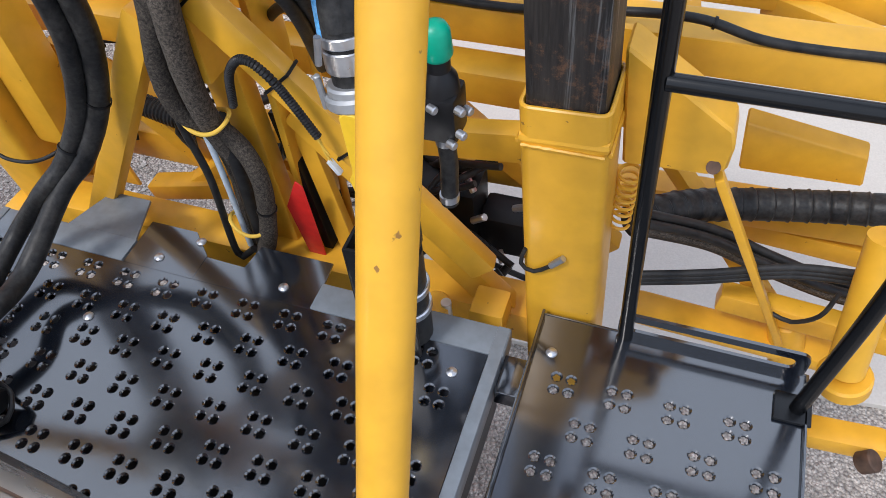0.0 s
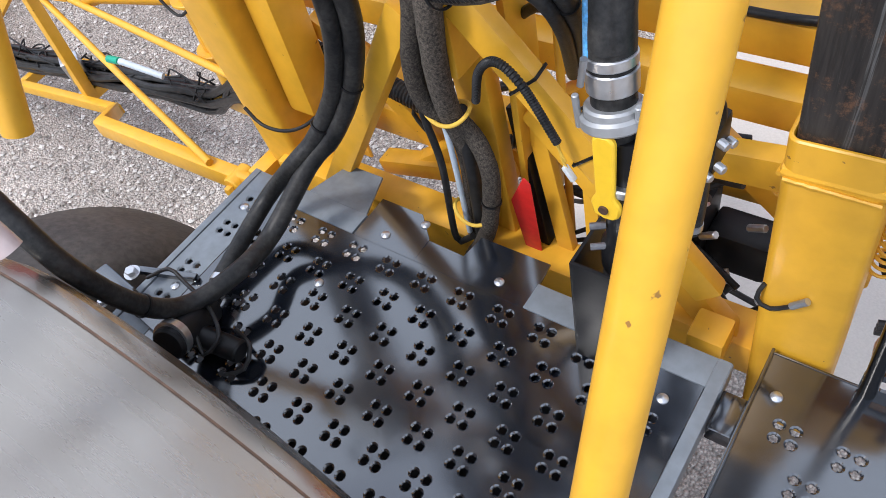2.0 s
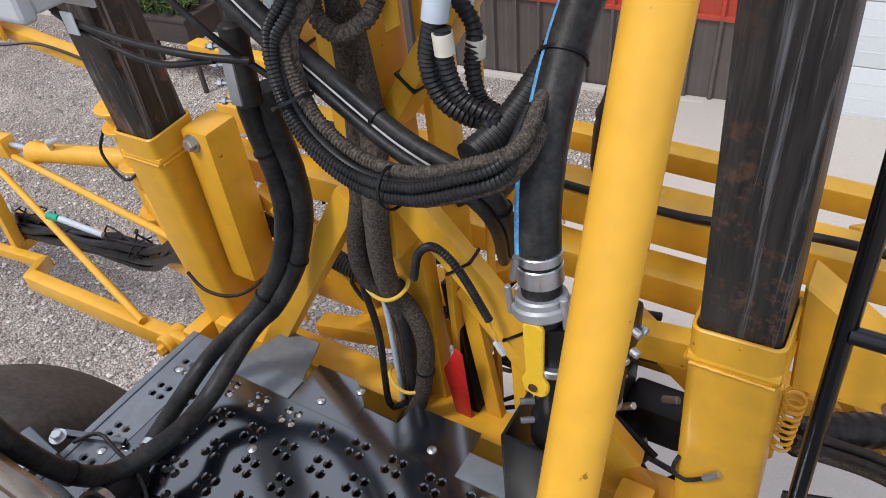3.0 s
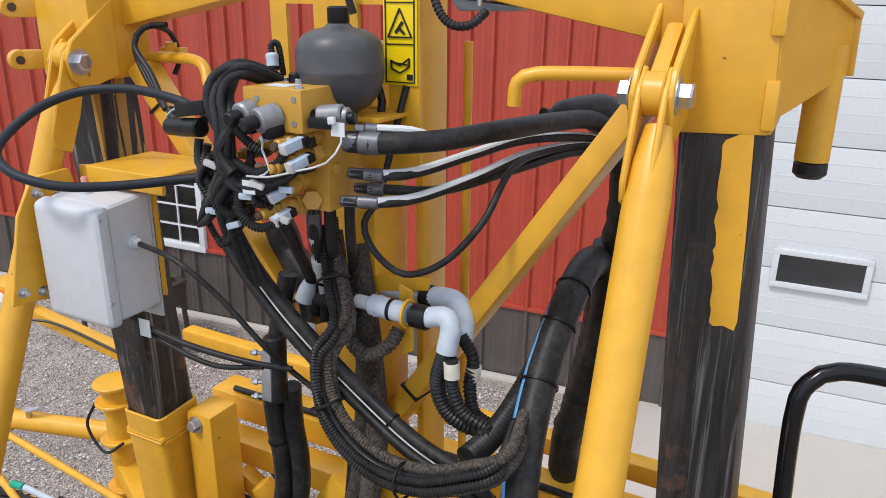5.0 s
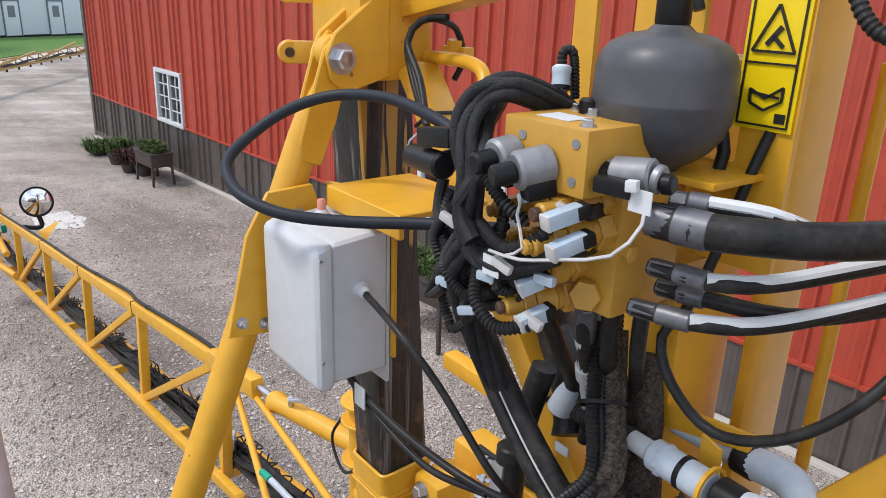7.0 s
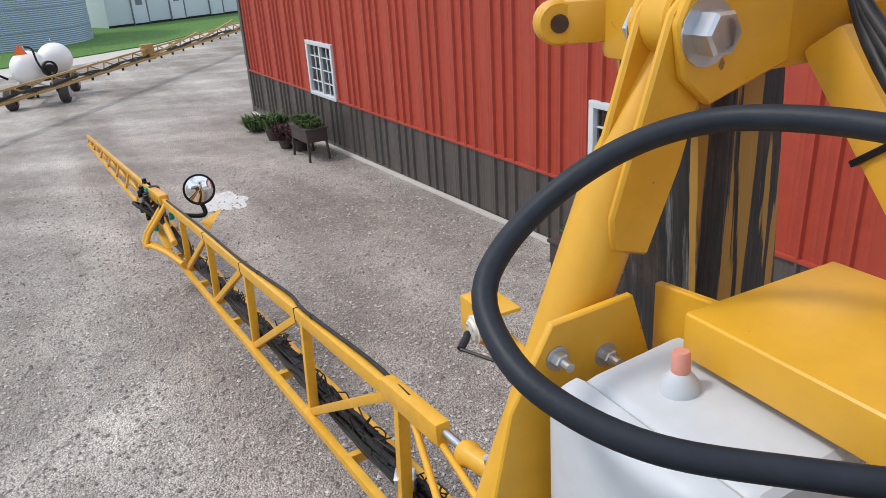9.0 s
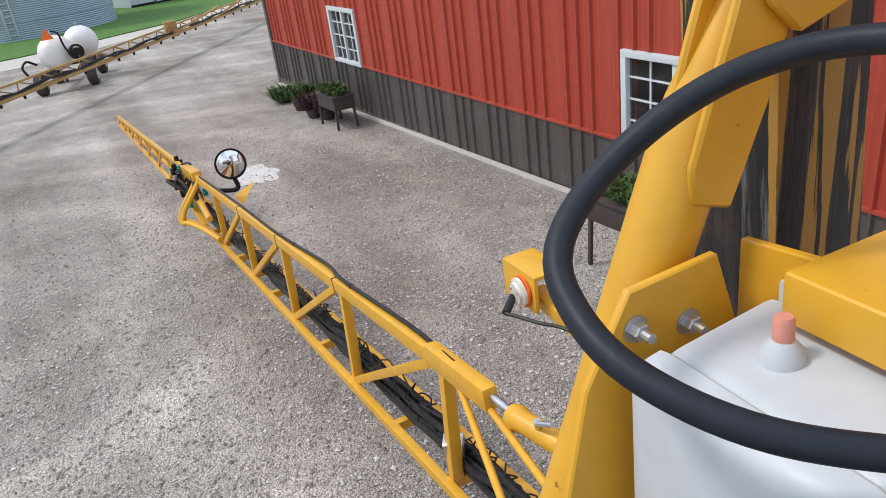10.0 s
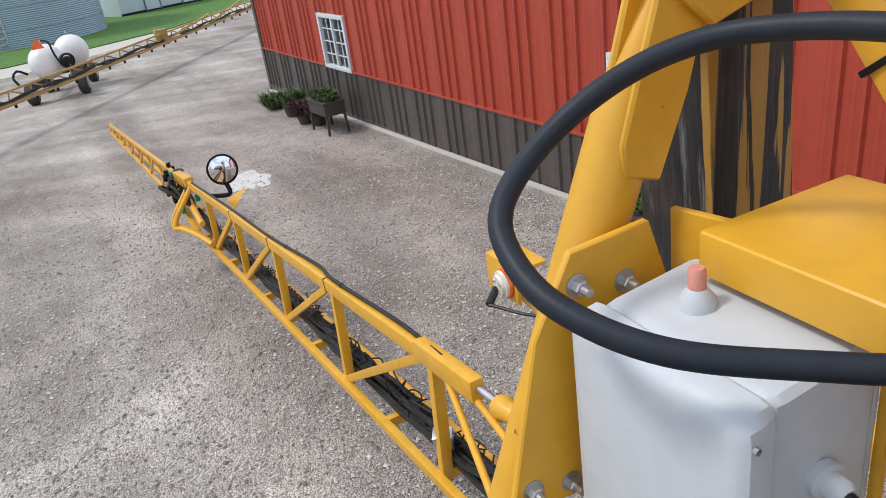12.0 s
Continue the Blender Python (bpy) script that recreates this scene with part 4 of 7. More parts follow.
for p, q in (((0.036, 0.110, 3.383), (0.012, 0.172, 3.374)), ((0.037, 0.120, 3.431), (0.025, 0.172, 3.427))):
    part("plug_boot", bar(p, q, 0.024, 0.02, 0.004), PLASTIC, mf)
part("breather", joined(rod((-0.035, 0.2, 3.53), (-0.035, 0.2, 3.552), 0.014, 14, 0.003)), PLASTIC, mf)
part("port_plug", lathe([(0, 0.0225), (0.8, 0.0225), (1, 0.02)], (0.016, 0.172, 3.306), (0.025, 0.156, 3.309), 6), BLOCK, mf)
part("side_plug", lathe([(0, 0.012), (0.8, 0.012), (1, 0.01)], (0.056, 0.19, 3.372), (0.068, 0.19, 3.372), 6), BLOCK, mf)

# ---- accumulator ----
ac = thing("accumulator", "grey bladder accumulator standing on the valve block", "accumulator", (0.04, 0.25, 3.45))
c = Vector((0.022, 0.272, 3.43))
part("vessel", lathe([(0, 0.027), (0.14, 0.027), (0.19, 0.034), (0.23, 0.05), (0.29, 0.066), (0.37, 0.079), (0.46, 0.087), (0.55, 0.0893), (0.57, 0.0903), (0.585, 0.0903), (0.6, 0.0893), (0.76, 0.0885), (0.84, 0.083), (0.9, 0.072), (0.945, 0.053), (0.965, 0.03), (1, 0.022)], c, c + Vector((0, 0, 0.215)), 40), ACCU, ac)
part("cap", lathe([(0, 0.019), (0.2, 0.022), (0.9, 0.022), (1, 0.018)], c + Vector((0, 0, 0.21)), c + Vector((0, 0, 0.248)), 12), PLASTIC, ac, "black threaded cap")
part("bracket", box((-0.01, 0.26, 3.455), (0.12, 0.38, 3.465), 0.002), YELLOW, ac)

# ---- warning decal ----
dec = thing("warning_decal", "yellow safety decal with three black pictogram fields", "decal", (0.11, PV, 3.6))
DU0, DU1, DZ0, DZ1 = 0.066, 0.146, 3.52, 3.765
part("backing", box((DU0, PV - 0.004, DZ0), (DU1, PV - 0.001, DZ1), 0), DECAL_YELLOW, dec)
ink = []
for z in (DZ0 + 0.006, DZ0 + 0.083, DZ0 + 0.165, DZ1 - 0.006):
    ink.append(box((DU0 + 0.005, PV - 0.0062, z - 0.0012), (DU1 - 0.005, PV - 0.0042, z + 0.0012), 0))
for u in (DU0 + 0.006, DU1 - 0.006):
    ink.append(box((u - 0.0012, PV - 0.0062, DZ0 + 0.006), (u + 0.0012, PV - 0.0042, DZ1 - 0.006), 0))
for zc in (DZ0 + 0.121, DZ0 + 0.202):
    tri = [(DU0 + 0.04, zc + 0.032), (DU0 + 0.012, zc - 0.024), (DU0 + 0.068, zc - 0.024)]
    for p, q in zip(tri, tri[1:] + tri[:1]):
        ink.append(bar((p[0], PV - 0.0055, p[1]), (q[0], PV - 0.0055, q[1]), 0.003, 0.003, 0, (0, 1, 0)))
    ink.append(bar((DU0 + 0.03, PV - 0.0055, zc - 0.016), (DU0 + 0.047, PV - 0.0055, zc + 0.006), 0.006, 0.002, 0, (0, 1, 0)))
    ink.append(bar((DU0 + 0.052, PV - 0.0055, zc - 0.018), (DU0 + 0.038, PV - 0.0055, zc - 0.006), 0.005, 0.002, 0, (0, 1, 0)))
for a, b in (((0.018, 0.05), (0.04, 0.04)), ((0.04, 0.04), (0.062, 0.055)), ((0.018, 0.05), (0.02, 0.033)), ((0.062, 0.055), (0.062, 0.038)), ((0.02, 0.033), (0.04, 0.025)), ((0.04, 0.025), (0.062, 0.038)), ((0.022, 0.046), (0.058, 0.042))):
    ink.append(bar((DU0 + a[0], PV - 0.0055, DZ0 + a[1]), (DU0 + b[0], PV - 0.0055, DZ0 + b[1]), 0.003, 0.003, 0, (0, 1, 0)))
ink.append(box((DU1 - 0.024, PV - 0.0055, DZ0 + 0.011), (DU1 - 0.01, PV - 0.0045, DZ0 + 0.023), 0))
part("print", joined(*ink), INK, dec)

# ---- platform ----
pf = thing("service_platform", "black glossy perforated steel platform with a grey frame", "platform", (0, 0, 1.8))
PZ = 1.83


def perforated(u0, u1, v0, v1, rows, z, r=0.0105, g=0.0165, thick=0.006):
    """Plate with square groups of four punched holes; rows of (v, first u, pitch)."""
    bm = bmesh.new()
    n = 10

    def quad(a, b, c, d):
        if b - a > 1e-5 and d - c > 1e-5:
            bm.faces.new([bm.verts.new(p) for p in ((a, c, z), (b, c, z), (b, d, z), (a, d, z))])

    lines = []
    for v, us, pitch in sorted(rows):
        for s in (-1, 1):
            hs = []
            u = us
            while u < u1 - 0.03:
                if u > u0 + 0.03:
                    hs.extend((u - g, u + g))
                u += pitch
            lines.append((v + s * g, sorted(hs)))
    at = v0
    for v, hs in lines:
        quad(u0, u1, at, v - g)
        x = u0
        for u in hs:
            quad(x, u - g, v - g, v + g)
            sq = [(u - g, v - g), (u + g, v - g), (u + g, v + g), (u - g, v + g)]
            cir = []
            low = []
            rim = []
            for k in range(n * 2):
                a = 2 * math.pi * (k + 0.5) / (n * 2) - math.pi * 0.75
                rr = r * (1.0 if k % 4 < 3 else 0.8)
                rim.append(bm.verts.new((u + r * 1.28 * math.cos(a), v + r * 1.28 * math.sin(a), z)))
                cir.append(bm.verts.new((u + rr * math.cos(a), v + rr * math.sin(a), z - 0.0028)))
                low.append(bm.verts.new((u + rr * 0.86 * math.cos(a), v + rr * 0.86 * math.sin(a), z - thick)))
            cs = [bm.verts.new((*p, z)) for p in sq]
            m = n * 2
            for q in range(4):
                i0, i1 = q * m // 4, (q + 1) * m // 4
                bm.faces.new([cs[q], cs[(q + 1) % 4]] + [rim[k % m] for k in range(i1, i0 - 1, -1)])
            for k in range(m):
                bm.faces.new((rim[k], rim[(k + 1) % m], cir[(k + 1) % m], cir[k]))
                bm.faces.new((cir[k], cir[(k + 1) % m], low[(k + 1) % m], low[k]))
            x = u + g
        quad(x, u1, v - g, v + g)
        at = v + g
    quad(u0, u1, at, v1)
    return bm


rows = []
for i, v in enumerate((0.13, 0.041, -0.047, -0.136, -0.224, -0.312, -0.4)):
    rows.append((v, -0.248 - 0.1155 * 4 - (0.058 if i % 2 else 0.0), 0.1155))
part("deck_plate", perforated(-0.60, 0.70, -0.52, 0.175, rows, PZ), BLACK_GLOSS, pf)
part("side_plate", perforated(-0.715, -0.602, -0.52, 0.22, [(0.13, -0.655, 0.2), (0.03, -0.655, 0.2), (-0.13, -0.655, 0.2), (-0.25, -0.655, 0.2)], PZ + 0.001), GREY_PAINT, pf, "grey side strip with punched holes")
part("deck_tab", plate([(-0.29, 0.175, PZ), (-0.292, 0.319, PZ), (-0.15, 0.319, PZ), (-0.081, 0.253, PZ), (-0.081, 0.175, PZ)], (0, 0, -0.006), 0.001), BLACK_GLOSS, pf)
part("deck_tab", plate([(-0.081, 0.175, PZ), (-0.081, 0.25, PZ), (0.032, 0.247, PZ), (0.043, 0.32, PZ), (0.249, 0.321, PZ), (0.262, 0.175, PZ)], (0, 0, -0.006), 0.001), BLACK_GLOSS, pf)
part("rear_rail", box((0.25, 0.176, PZ - 0.06), (0.735, 0.255, PZ + 0.003), 0.004), GREY_PAINT, pf, "grey edge rail")
part("rear_rail", box((-0.735, 0.176, PZ - 0.06), (-0.295, 0.25, PZ + 0.002), 0.004), GREY_PAINT, pf, "grey edge rail")
part("end_rail", box((0.702, -0.6, PZ - 0.07), (0.733, 0.255, PZ + 0.006), 0.004), GREY_PAINT, pf, "grey edge rail")
part("end_rail", box((-0.74, -0.55, PZ - 0.07), (-0.716, 0.25, PZ + 0.006), 0.004), GREY_PAINT, pf, "grey edge rail")
part("mudguard", joined(plate([(-0.52, 0.25, PZ), (-0.49, 0.40, PZ - 0.02), (-0.36, 0.40, PZ - 0.02), (-0.30, 0.25, PZ)], (0, 0, -0.008), 0.001)), GREY_PAINT, pf)
part("under_beam", box((-0.70, 0.0, PZ - 0.16), (0.70, 0.08, PZ - 0.02), 0.005), BLACK_GLOSS, pf)
for u, v in ((-0.663, 0.113), (-0.202, 0.213), (0.16, 0.216), (0.636, 0.109), (-0.642, -0.196), (-0.27, 0.0), (-0.12, 0.29)):
    part("carriage_bolt", lathe([(0, 0.0135), (0.4, 0.0125), (0.8, 0.007), (1, 0.002)], (u, v, PZ + 0.001), (u, v, PZ + 0.008), 16), ZINC, pf, "zinc round-head bolt")

p2 = thing("side_platform", "black perforated step platform beside the main deck", "platform", (1.07, 0, 1.8))
part("deck_plate", perforated(0.797, 1.37, -0.6, 0.325, [(0.155, 0.877, 0.1225), (0.057, 0.8165, 0.1225), (-0.04, 0.877, 0.1225), (-0.137, 0.8165, 0.1225), (-0.235, 0.877, 0.1225), (-0.33, 0.8165, 0.1225)], PZ - 0.01), BLACK_GLOSS, p2)
part("edge_lip", joined(box((0.79, -0.6, PZ - 0.06), (0.797, 0.325, PZ + 0.014), 0.002), box((1.37, -0.6, PZ - 0.06), (1.377, 0.325, PZ + 0.0), 0.002), box((0.79, 0.325, PZ - 0.06), (1.377, 0.331, PZ - 0.008), 0.002)), BLACK_GLOSS, p2)


def slotted(u0, u1, z0, z1, rim, v, thick):
    """Upright plate with round upper corners and one long round-ended slot."""
    bm = bmesh.new()

    def outline(a, b, c, d, rad):
        pts = []
        for cx, cz, a0 in ((b - rad, d - rad, 0), (a + rad, d - rad, 90), (a + rad, c + rad, 180), (b - rad, c + rad, 270)):
            for k in range(6):
                t = radians(a0 + 18 * k)
                pts.append(bm.verts.new((cx + rad * math.cos(t), v, cz + rad * math.sin(t))))
        return pts

    p, q = outline(u0, u1, z0, z1, 0.022), outline(u0 + rim, u1 - rim, z0 + rim, z1 - rim * 0.8, 0.014)
    faces = [bm.faces.new((p[k], p[(k + 1) % 24], q[(k + 1) % 24], q[k])) for k in range(24)]
    r = bmesh.ops.extrude_face_region(bm, geom=faces)
    bmesh.ops.translate(bm, verts=[w for w in r["geom"] if isinstance(w, bmesh.types.BMVert)], vec=(0, thick, 0))
    return bm


part("toe_board", slotted(0.965, 1.365, PZ - 0.012, PZ + 0.072, 0.026, 0.32, 0.008), BLACK_GLOSS, p2)
part("hinge_block", box((0.735, 0.1, PZ - 0.07), (0.79, 0.2, PZ - 0.02), 0.004), BLACK_GLOSS, p2)
for u, v in ((0.835, 0.228), (1.335, 0.235)):
    part("carriage_bolt", lathe([(0, 0.0135), (0.4, 0.0125), (0.8, 0.007), (1, 0.002)], (u, v, PZ - 0.01), (u, v, PZ - 0.002), 16), ZINC, p2, "zinc round-head bolt")

gr = thing("guard_rail", "black painted tube guard rail on the step platform", "guard rail", (1.15, 0.3, 1.8))
part("post", hose([(0.985, 0.32, 1.82), (0.965, 0.32, 2.3), (0.95, 0.325, 2.7), (0.94, 0.335, 2.98), (0.955, 0.35, 3.05), (1.0, 0.37, 3.075), (1.1, 0.385, 3.075), (1.3, 0.39, 3.075), (1.42, 0.38, 3.05), (1.45, 0.36, 2.95), (1.42, 0.31, 2.5), (1.39, 0.265, 2.15), (1.355, 0.235, 1.82)], 0.0165, 14), BLACK_RAIL, gr)
part("cross_bar", rod((0.962, 0.315, 2.54), (1.42, 0.315, 2.54), 0.0155), BLACK_RAIL, gr)
part("foot", box((1.31, 0.2, PZ - 0.008), (1.385, 0.27, PZ + 0.0), 0.003), BLACK_RAIL, gr)

# ---- stainless tank ----
tk = thing("spray_tank", "polished stainless steel spray tank", "tank", (-0.6, -1.6, 1.6))
prof = [(0, 0.02), (0.004, 0.3), (0.008, 0.6), (0.012, 0.69), (0.018, 0.73), (0.03, 0.745), (1, 0.745)]
part("shell", lathe(prof, (-0.33, -0.395, 1.60), (-0.33, -3.4, 1.60), 72), STAINLESS, tk)
part("weld_seam", ring((-0.33, -0.487, 1.60), (0, 1, 0), 0.7465, 0.004, 72), RUST, tk, "brown heat-tinted weld seam")
part("dome_seam", ring((-0.33, -0.421, 1.60), (0, 1, 0), 0.60, 0.0025, 72), ALU, tk)

# ---- wheel ----
wh = thing("wheel", "large dusty rear tyre beside the platform", "wheel", (-1.3, -0.35, 0.9))
part("tyre", lathe([(0, 0.55), (0.0, 0.8), (0.06, 0.86), (0.16, 0.895), (0.35, 0.905), (0.65, 0.905), (0.84, 0.895), (0.94, 0.86), (1, 0.8), (1.0, 0.55)], (-1.05, -0.62, 0.9), (-1.6, -0.62, 0.9), 64), TYRE, wh)
part("rim", lathe([(0, 0.2), (0.1, 0.54), (0.9, 0.54), (1, 0.2)], (-1.08, -0.62, 0.9), (-1.57, -0.62, 0.9), 48), YELLOW, wh)

# ---- unseen dark underbody added below the deck ----
ch = thing("dark_underbody", "unseen black underbody added to darken the platform holes", "chassis", (0, 0, 1.0))
# Added black boxes block the bright ground, so the deck holes look dark.
part("frame_rail", box((-0.62, -3.0, 0.95), (-0.48, 0.5, 1.2), 0.01), PLASTIC, ch)
part("frame_rail", box((0.48, -3.0, 0.95), (0.62, 0.5, 1.2), 0.01), PLASTIC, ch)
part("belly_pan", box((-0.68, -1.5, 1.55), (0.67, 0.14, 1.6), 0.01), PLASTIC, ch)
part("belly_pan", box((-0.5, 0.2, 1.25), (0.6, 0.6, 1.3), 0.01), PLASTIC, ch)

# ---- rear lift frame behind the mast ----
lf = thing("lift_frame", "yellow tubular boom lift frame behind the mast", "lift frame", (0, 0.85, 1.5))
part("upper_beam", bar((-1.0, 0.86, 2.25), (2.6, 0.86, 2.25), 0.13, 0.1, 0.014), YELLOW, lf)
part("lower_beam", bar((-1.0, 0.74, 2.15), (0.9, 0.74, 2.15), 0.1, 0.09, 0.012), YELLOW, lf)
part("rear_beam", bar((-1.6, 1.25, 2.2), (2.6, 1.15, 2.2), 0.07, 0.07, 0.01), YELLOW, lf)
part("rear_beam", bar((-0.4, 0.95, 1.62), (1.9, 0.95, 1.7), 0.09, 0.09, 0.012), YELLOW, lf)
part("strut", bar((0.2, 0.7, 2.1), (-0.45, 0.62, 1.62), 0.07, 0.05, 0.008), YELLOW, lf)
part("strut", bar((-0.62, 0.62, 2.12), (-0.3, 0.7, 1.6), 0.07, 0.05, 0.008), YELLOW, lf)
part("strut", bar((1.0, 0.9, 1.85), (1.35, 0.7, 1.55), 0.05, 0.05, 0.008), YELLOW, lf)
part("strut", bar((0.994, 0.950, 2.151), (0.954, 1.000, 2.262), 0.05, 0.05, 0.008), YELLOW, lf)
part("strut", bar((1.151, 1.200, 2.167), (1.410, 1.000, 2.203), 0.06, 0.06, 0.008), YELLOW, lf)
part("strut", bar((0.35, 0.75, 2.1), (0.9, 0.75, 1.62), 0.06, 0.06, 0.008), YELLOW, lf)
part("guide_post", bar((0.044, 0.550, 2.109), (0.148, 0.500, 1.540), 0.028, 0.05, 0.004, (0, 1, 0)), PLASTIC, lf, "black slide strip")
part("guide_post", bar((0.087, 0.560, 2.110), (0.207, 0.500, 1.561), 0.05, 0.03, 0.004, (0, 1, 0)), YELLOW, lf)
part("guide_post", bar((0.266, 0.520, 1.978), (0.320, 0.450, 1.441), 0.04, 0.04, 0.004, (0, 1, 0)), YELLOW, lf)
part("lower_beam", bar((-0.98, 0.78, 1.68), (0.05, 0.78, 1.68), 0.14, 0.12, 0.012), YELLOW, lf)
part("strut", bar((-0.75, 0.66, 2.1), (-0.2, 0.72, 1.72), 0.06, 0.06, 0.008), YELLOW, lf)
part("strut", bar((-0.55, 0.6, 1.62), (-0.05, 0.62, 1.74), 0.07, 0.06, 0.008), YELLOW, lf)
part("gusset_plate", plate([(-0.86, 0.6, 1.6), (-0.62, 0.6, 1.6), (-0.66, 0.6, 1.86), (-0.8, 0.6, 2.02)], (0, 0.012, 0), 0.003), YELLOW, lf)
# corner block behind the left column
part("corner_block", box((-0.80, 0.49, 1.85), (-0.69, 0.62, 2.42), 0.02), YELLOW, lf)
part("corner_bolt", bolt((-0.755, 0.488, 2.38), (0, -1, 0.1), 0.02, 0.02), ZINC, lf)
# right arm bracket, a dark plug painting its hole's shade, and link
part("arm_bracket", plate([(0.879, 0.470, 2.481), (0.891, 0.470, 2.477), (1.096, 0.470, 2.332), (1.106, 0.470, 2.296), (1.103, 0.470, 2.232), (1.070, 0.470, 2.212), (0.904, 0.470, 2.204)], (0, 0.09, 0), 0.006), YELLOW, lf)
part("pin_hole", rod((1.077, 0.462, 2.245), (1.080, 0.500, 2.210), 0.014, 16), RUST, lf, "dark plug painted in for the shaded pin hole")
part("link_bar", bar((1.091, 0.500, 2.200), (1.374, 0.620, 1.530), 0.02, 0.055, 0.006, (0, -1, 0.5)), YELLOW, lf)
part("knuckle", rod((1.448, 0.700, 1.320), (1.391, 0.700, 1.532), 0.05, 20, 0.01), YELLOW, lf)
part("knuckle_plate", bar((0.988, 0.660, 1.480), (1.604, 0.720, 1.363), 0.1, 0.05, 0.02), YELLOW, lf)
part("pivot_tube", rod((1.511, 0.500, 1.630), (1.478, 0.600, 2.009), 0.045, 24), YELLOW, lf)
part("pivot_tube", rod((1.525, 0.500, 1.568), (1.516, 0.500, 1.614), 0.065, 24, 0.006), YELLOW, lf)
part("pivot_pin", joined(rod((1.639, 0.420, 1.342), (1.667, 0.420, 1.379), 0.03, 20, 0.004)), RUST, lf, "rusty pivot pin")
part("pivot_arm", bar((1.507, 0.500, 1.304), (1.712, 0.500, 1.327), 0.08, 0.07, 0.02), YELLOW, lf)
part("tool_cover", plate([(1.169, 1.000, 1.926), (1.486, 1.000, 1.872), (1.505, 1.000, 1.770), (1.187, 1.000, 1.759)], (0, 0.05, 0.02), 0.006), YELLOW, lf)
# coil spring beside the right sleeve
pts = []
a, b = Vector((0.921, 0.500, 2.164)), Vector((0.918, 0.480, 2.015))
for i in range(85):
    t = i / 84
    ang = t * 2 * math.pi * 8
    pts.append(a.lerp(b, t) + Vector((0.022 * math.cos(ang), 0.022 * math.sin(ang), 0)))
sp = solo("coil_spring", hose(pts, 0.004, 6, 0.02), YELLOW, "yellow coil spring beside the mast sleeve", "spring", tuple(a))

# clevis at the foot of the right sleeve
cv = thing("cylinder_clevis", "yellow clevis with a zinc pin at the mast foot", "clevis", (0.62, 0.38, 1.6))
part("block", box((0.60, 0.33, 1.66), (0.69, 0.42, 1.75), 0.01), YELLOW, cv)
part("pin", rod((0.53, 0.36, 1.72), (0.53, 0.36, 1.62), 0.014), ZINC, cv, "zinc pin")
part("ear", rod((0.50, 0.36, 1.64), (0.50, 0.36, 1.71), 0.04, 20, 0.006), YELLOW, cv)

# red flap
solo("red_flap", joined(plate([(0.113, 0.440, 1.971), (0.066, 0.440, 1.867), (0.079, 0.460, 1.640), (0.128, 0.460, 1.631), (0.130, 0.440, 1.955)], (0.003, 0.004, 0.0), 0.001)), REDP, "red painted steel flap with a reflector", "flap", (0.17, 0.43, 1.9))

# ---- hoses ----
def line(name, label, pts, r, mat=RUBBER, category="hose", ties=(), **kw):
    h = thing(name, label, category, pts[0])
    part("tube", hose(pts, r, **kw), mat, h)
    for s in ties:
        part("cable_tie", tie_at(pts, s, r), PLASTIC, h)
    return h


def shifted(pts, d):
    return [tuple(Vector(p) + Vector(d)) for p in pts]


# twin rubber hoses curving down over the deck corner
twin = [(-0.205, 0.34, 3.05), (-0.225, 0.32, 2.93), (-0.235, 0.288, 2.757), (-0.243, 0.298, 2.638), (-0.238, 0.308, 2.519), (-0.250, 0.308, 2.394), (-0.311, 0.298, 2.227), (-0.367, 0.238, 2.110), (-0.417, 0.173, 2.050), (-0.512, 0.103, 1.937), (-0.497, -0.147, 1.870)]
line("twin_hose", "dusty black rubber suction hose tied to its twin", twin, 0.024, ties=(0.3, 0.62), wobble=0.001)
twin2 = [(-0.195, 0.312, 2.757), (-0.203, 0.322, 2.638), (-0.198, 0.332, 2.519), (-0.210, 0.332, 2.394), (-0.271, 0.322, 2.227), (-0.327, 0.262, 2.110), (-0.377, 0.197, 2.050), (-0.42, 0.03, 1.93), (-0.40, -0.1, 1.945), (-0.440, -0.249, 1.950), (-0.451, -0.337, 2.050), (-0.460, -0.396, 2.250), (-0.530, -0.402, 2.420), (-0.724, -0.375, 2.500)]
line("twin_hose", "dusty black rubber suction hose running over the tank", twin2, 0.026, ties=(0.25, 0.7), wobble=0.001)
cp = thing("hose_coupling", "clamped hose coupling with zinc bolts", "coupling", (-0.22, 0.285, 2.79))
part("sleeve", rod((-0.219, 0.29, 2.9), (-0.214, 0.275, 2.73), 0.029, 18, 0.004), RUBBER, cp)
part("clamp_plate", bar((-0.222, 0.262, 2.87), (-0.219, 0.25, 2.74), 0.03, 0.012, 0.003, (0, 1, 0)), ALU, cp, "grey clamp plate")
for k in range(4):
    p = Vector((-0.236, 0.262, 2.862)).lerp(Vector((-0.232, 0.25, 2.748)), k / 3)
    part("bolt", joined(rod(p, p + Vector((-0.028, -0.012, 0)), 0.005, 8), rod(p + Vector((-0.012, -0.005, 0)), p + Vector((-0.022, -0.009, 0)), 0.0085, 6, 0.001)), ZINC, cp, "zinc bolt")

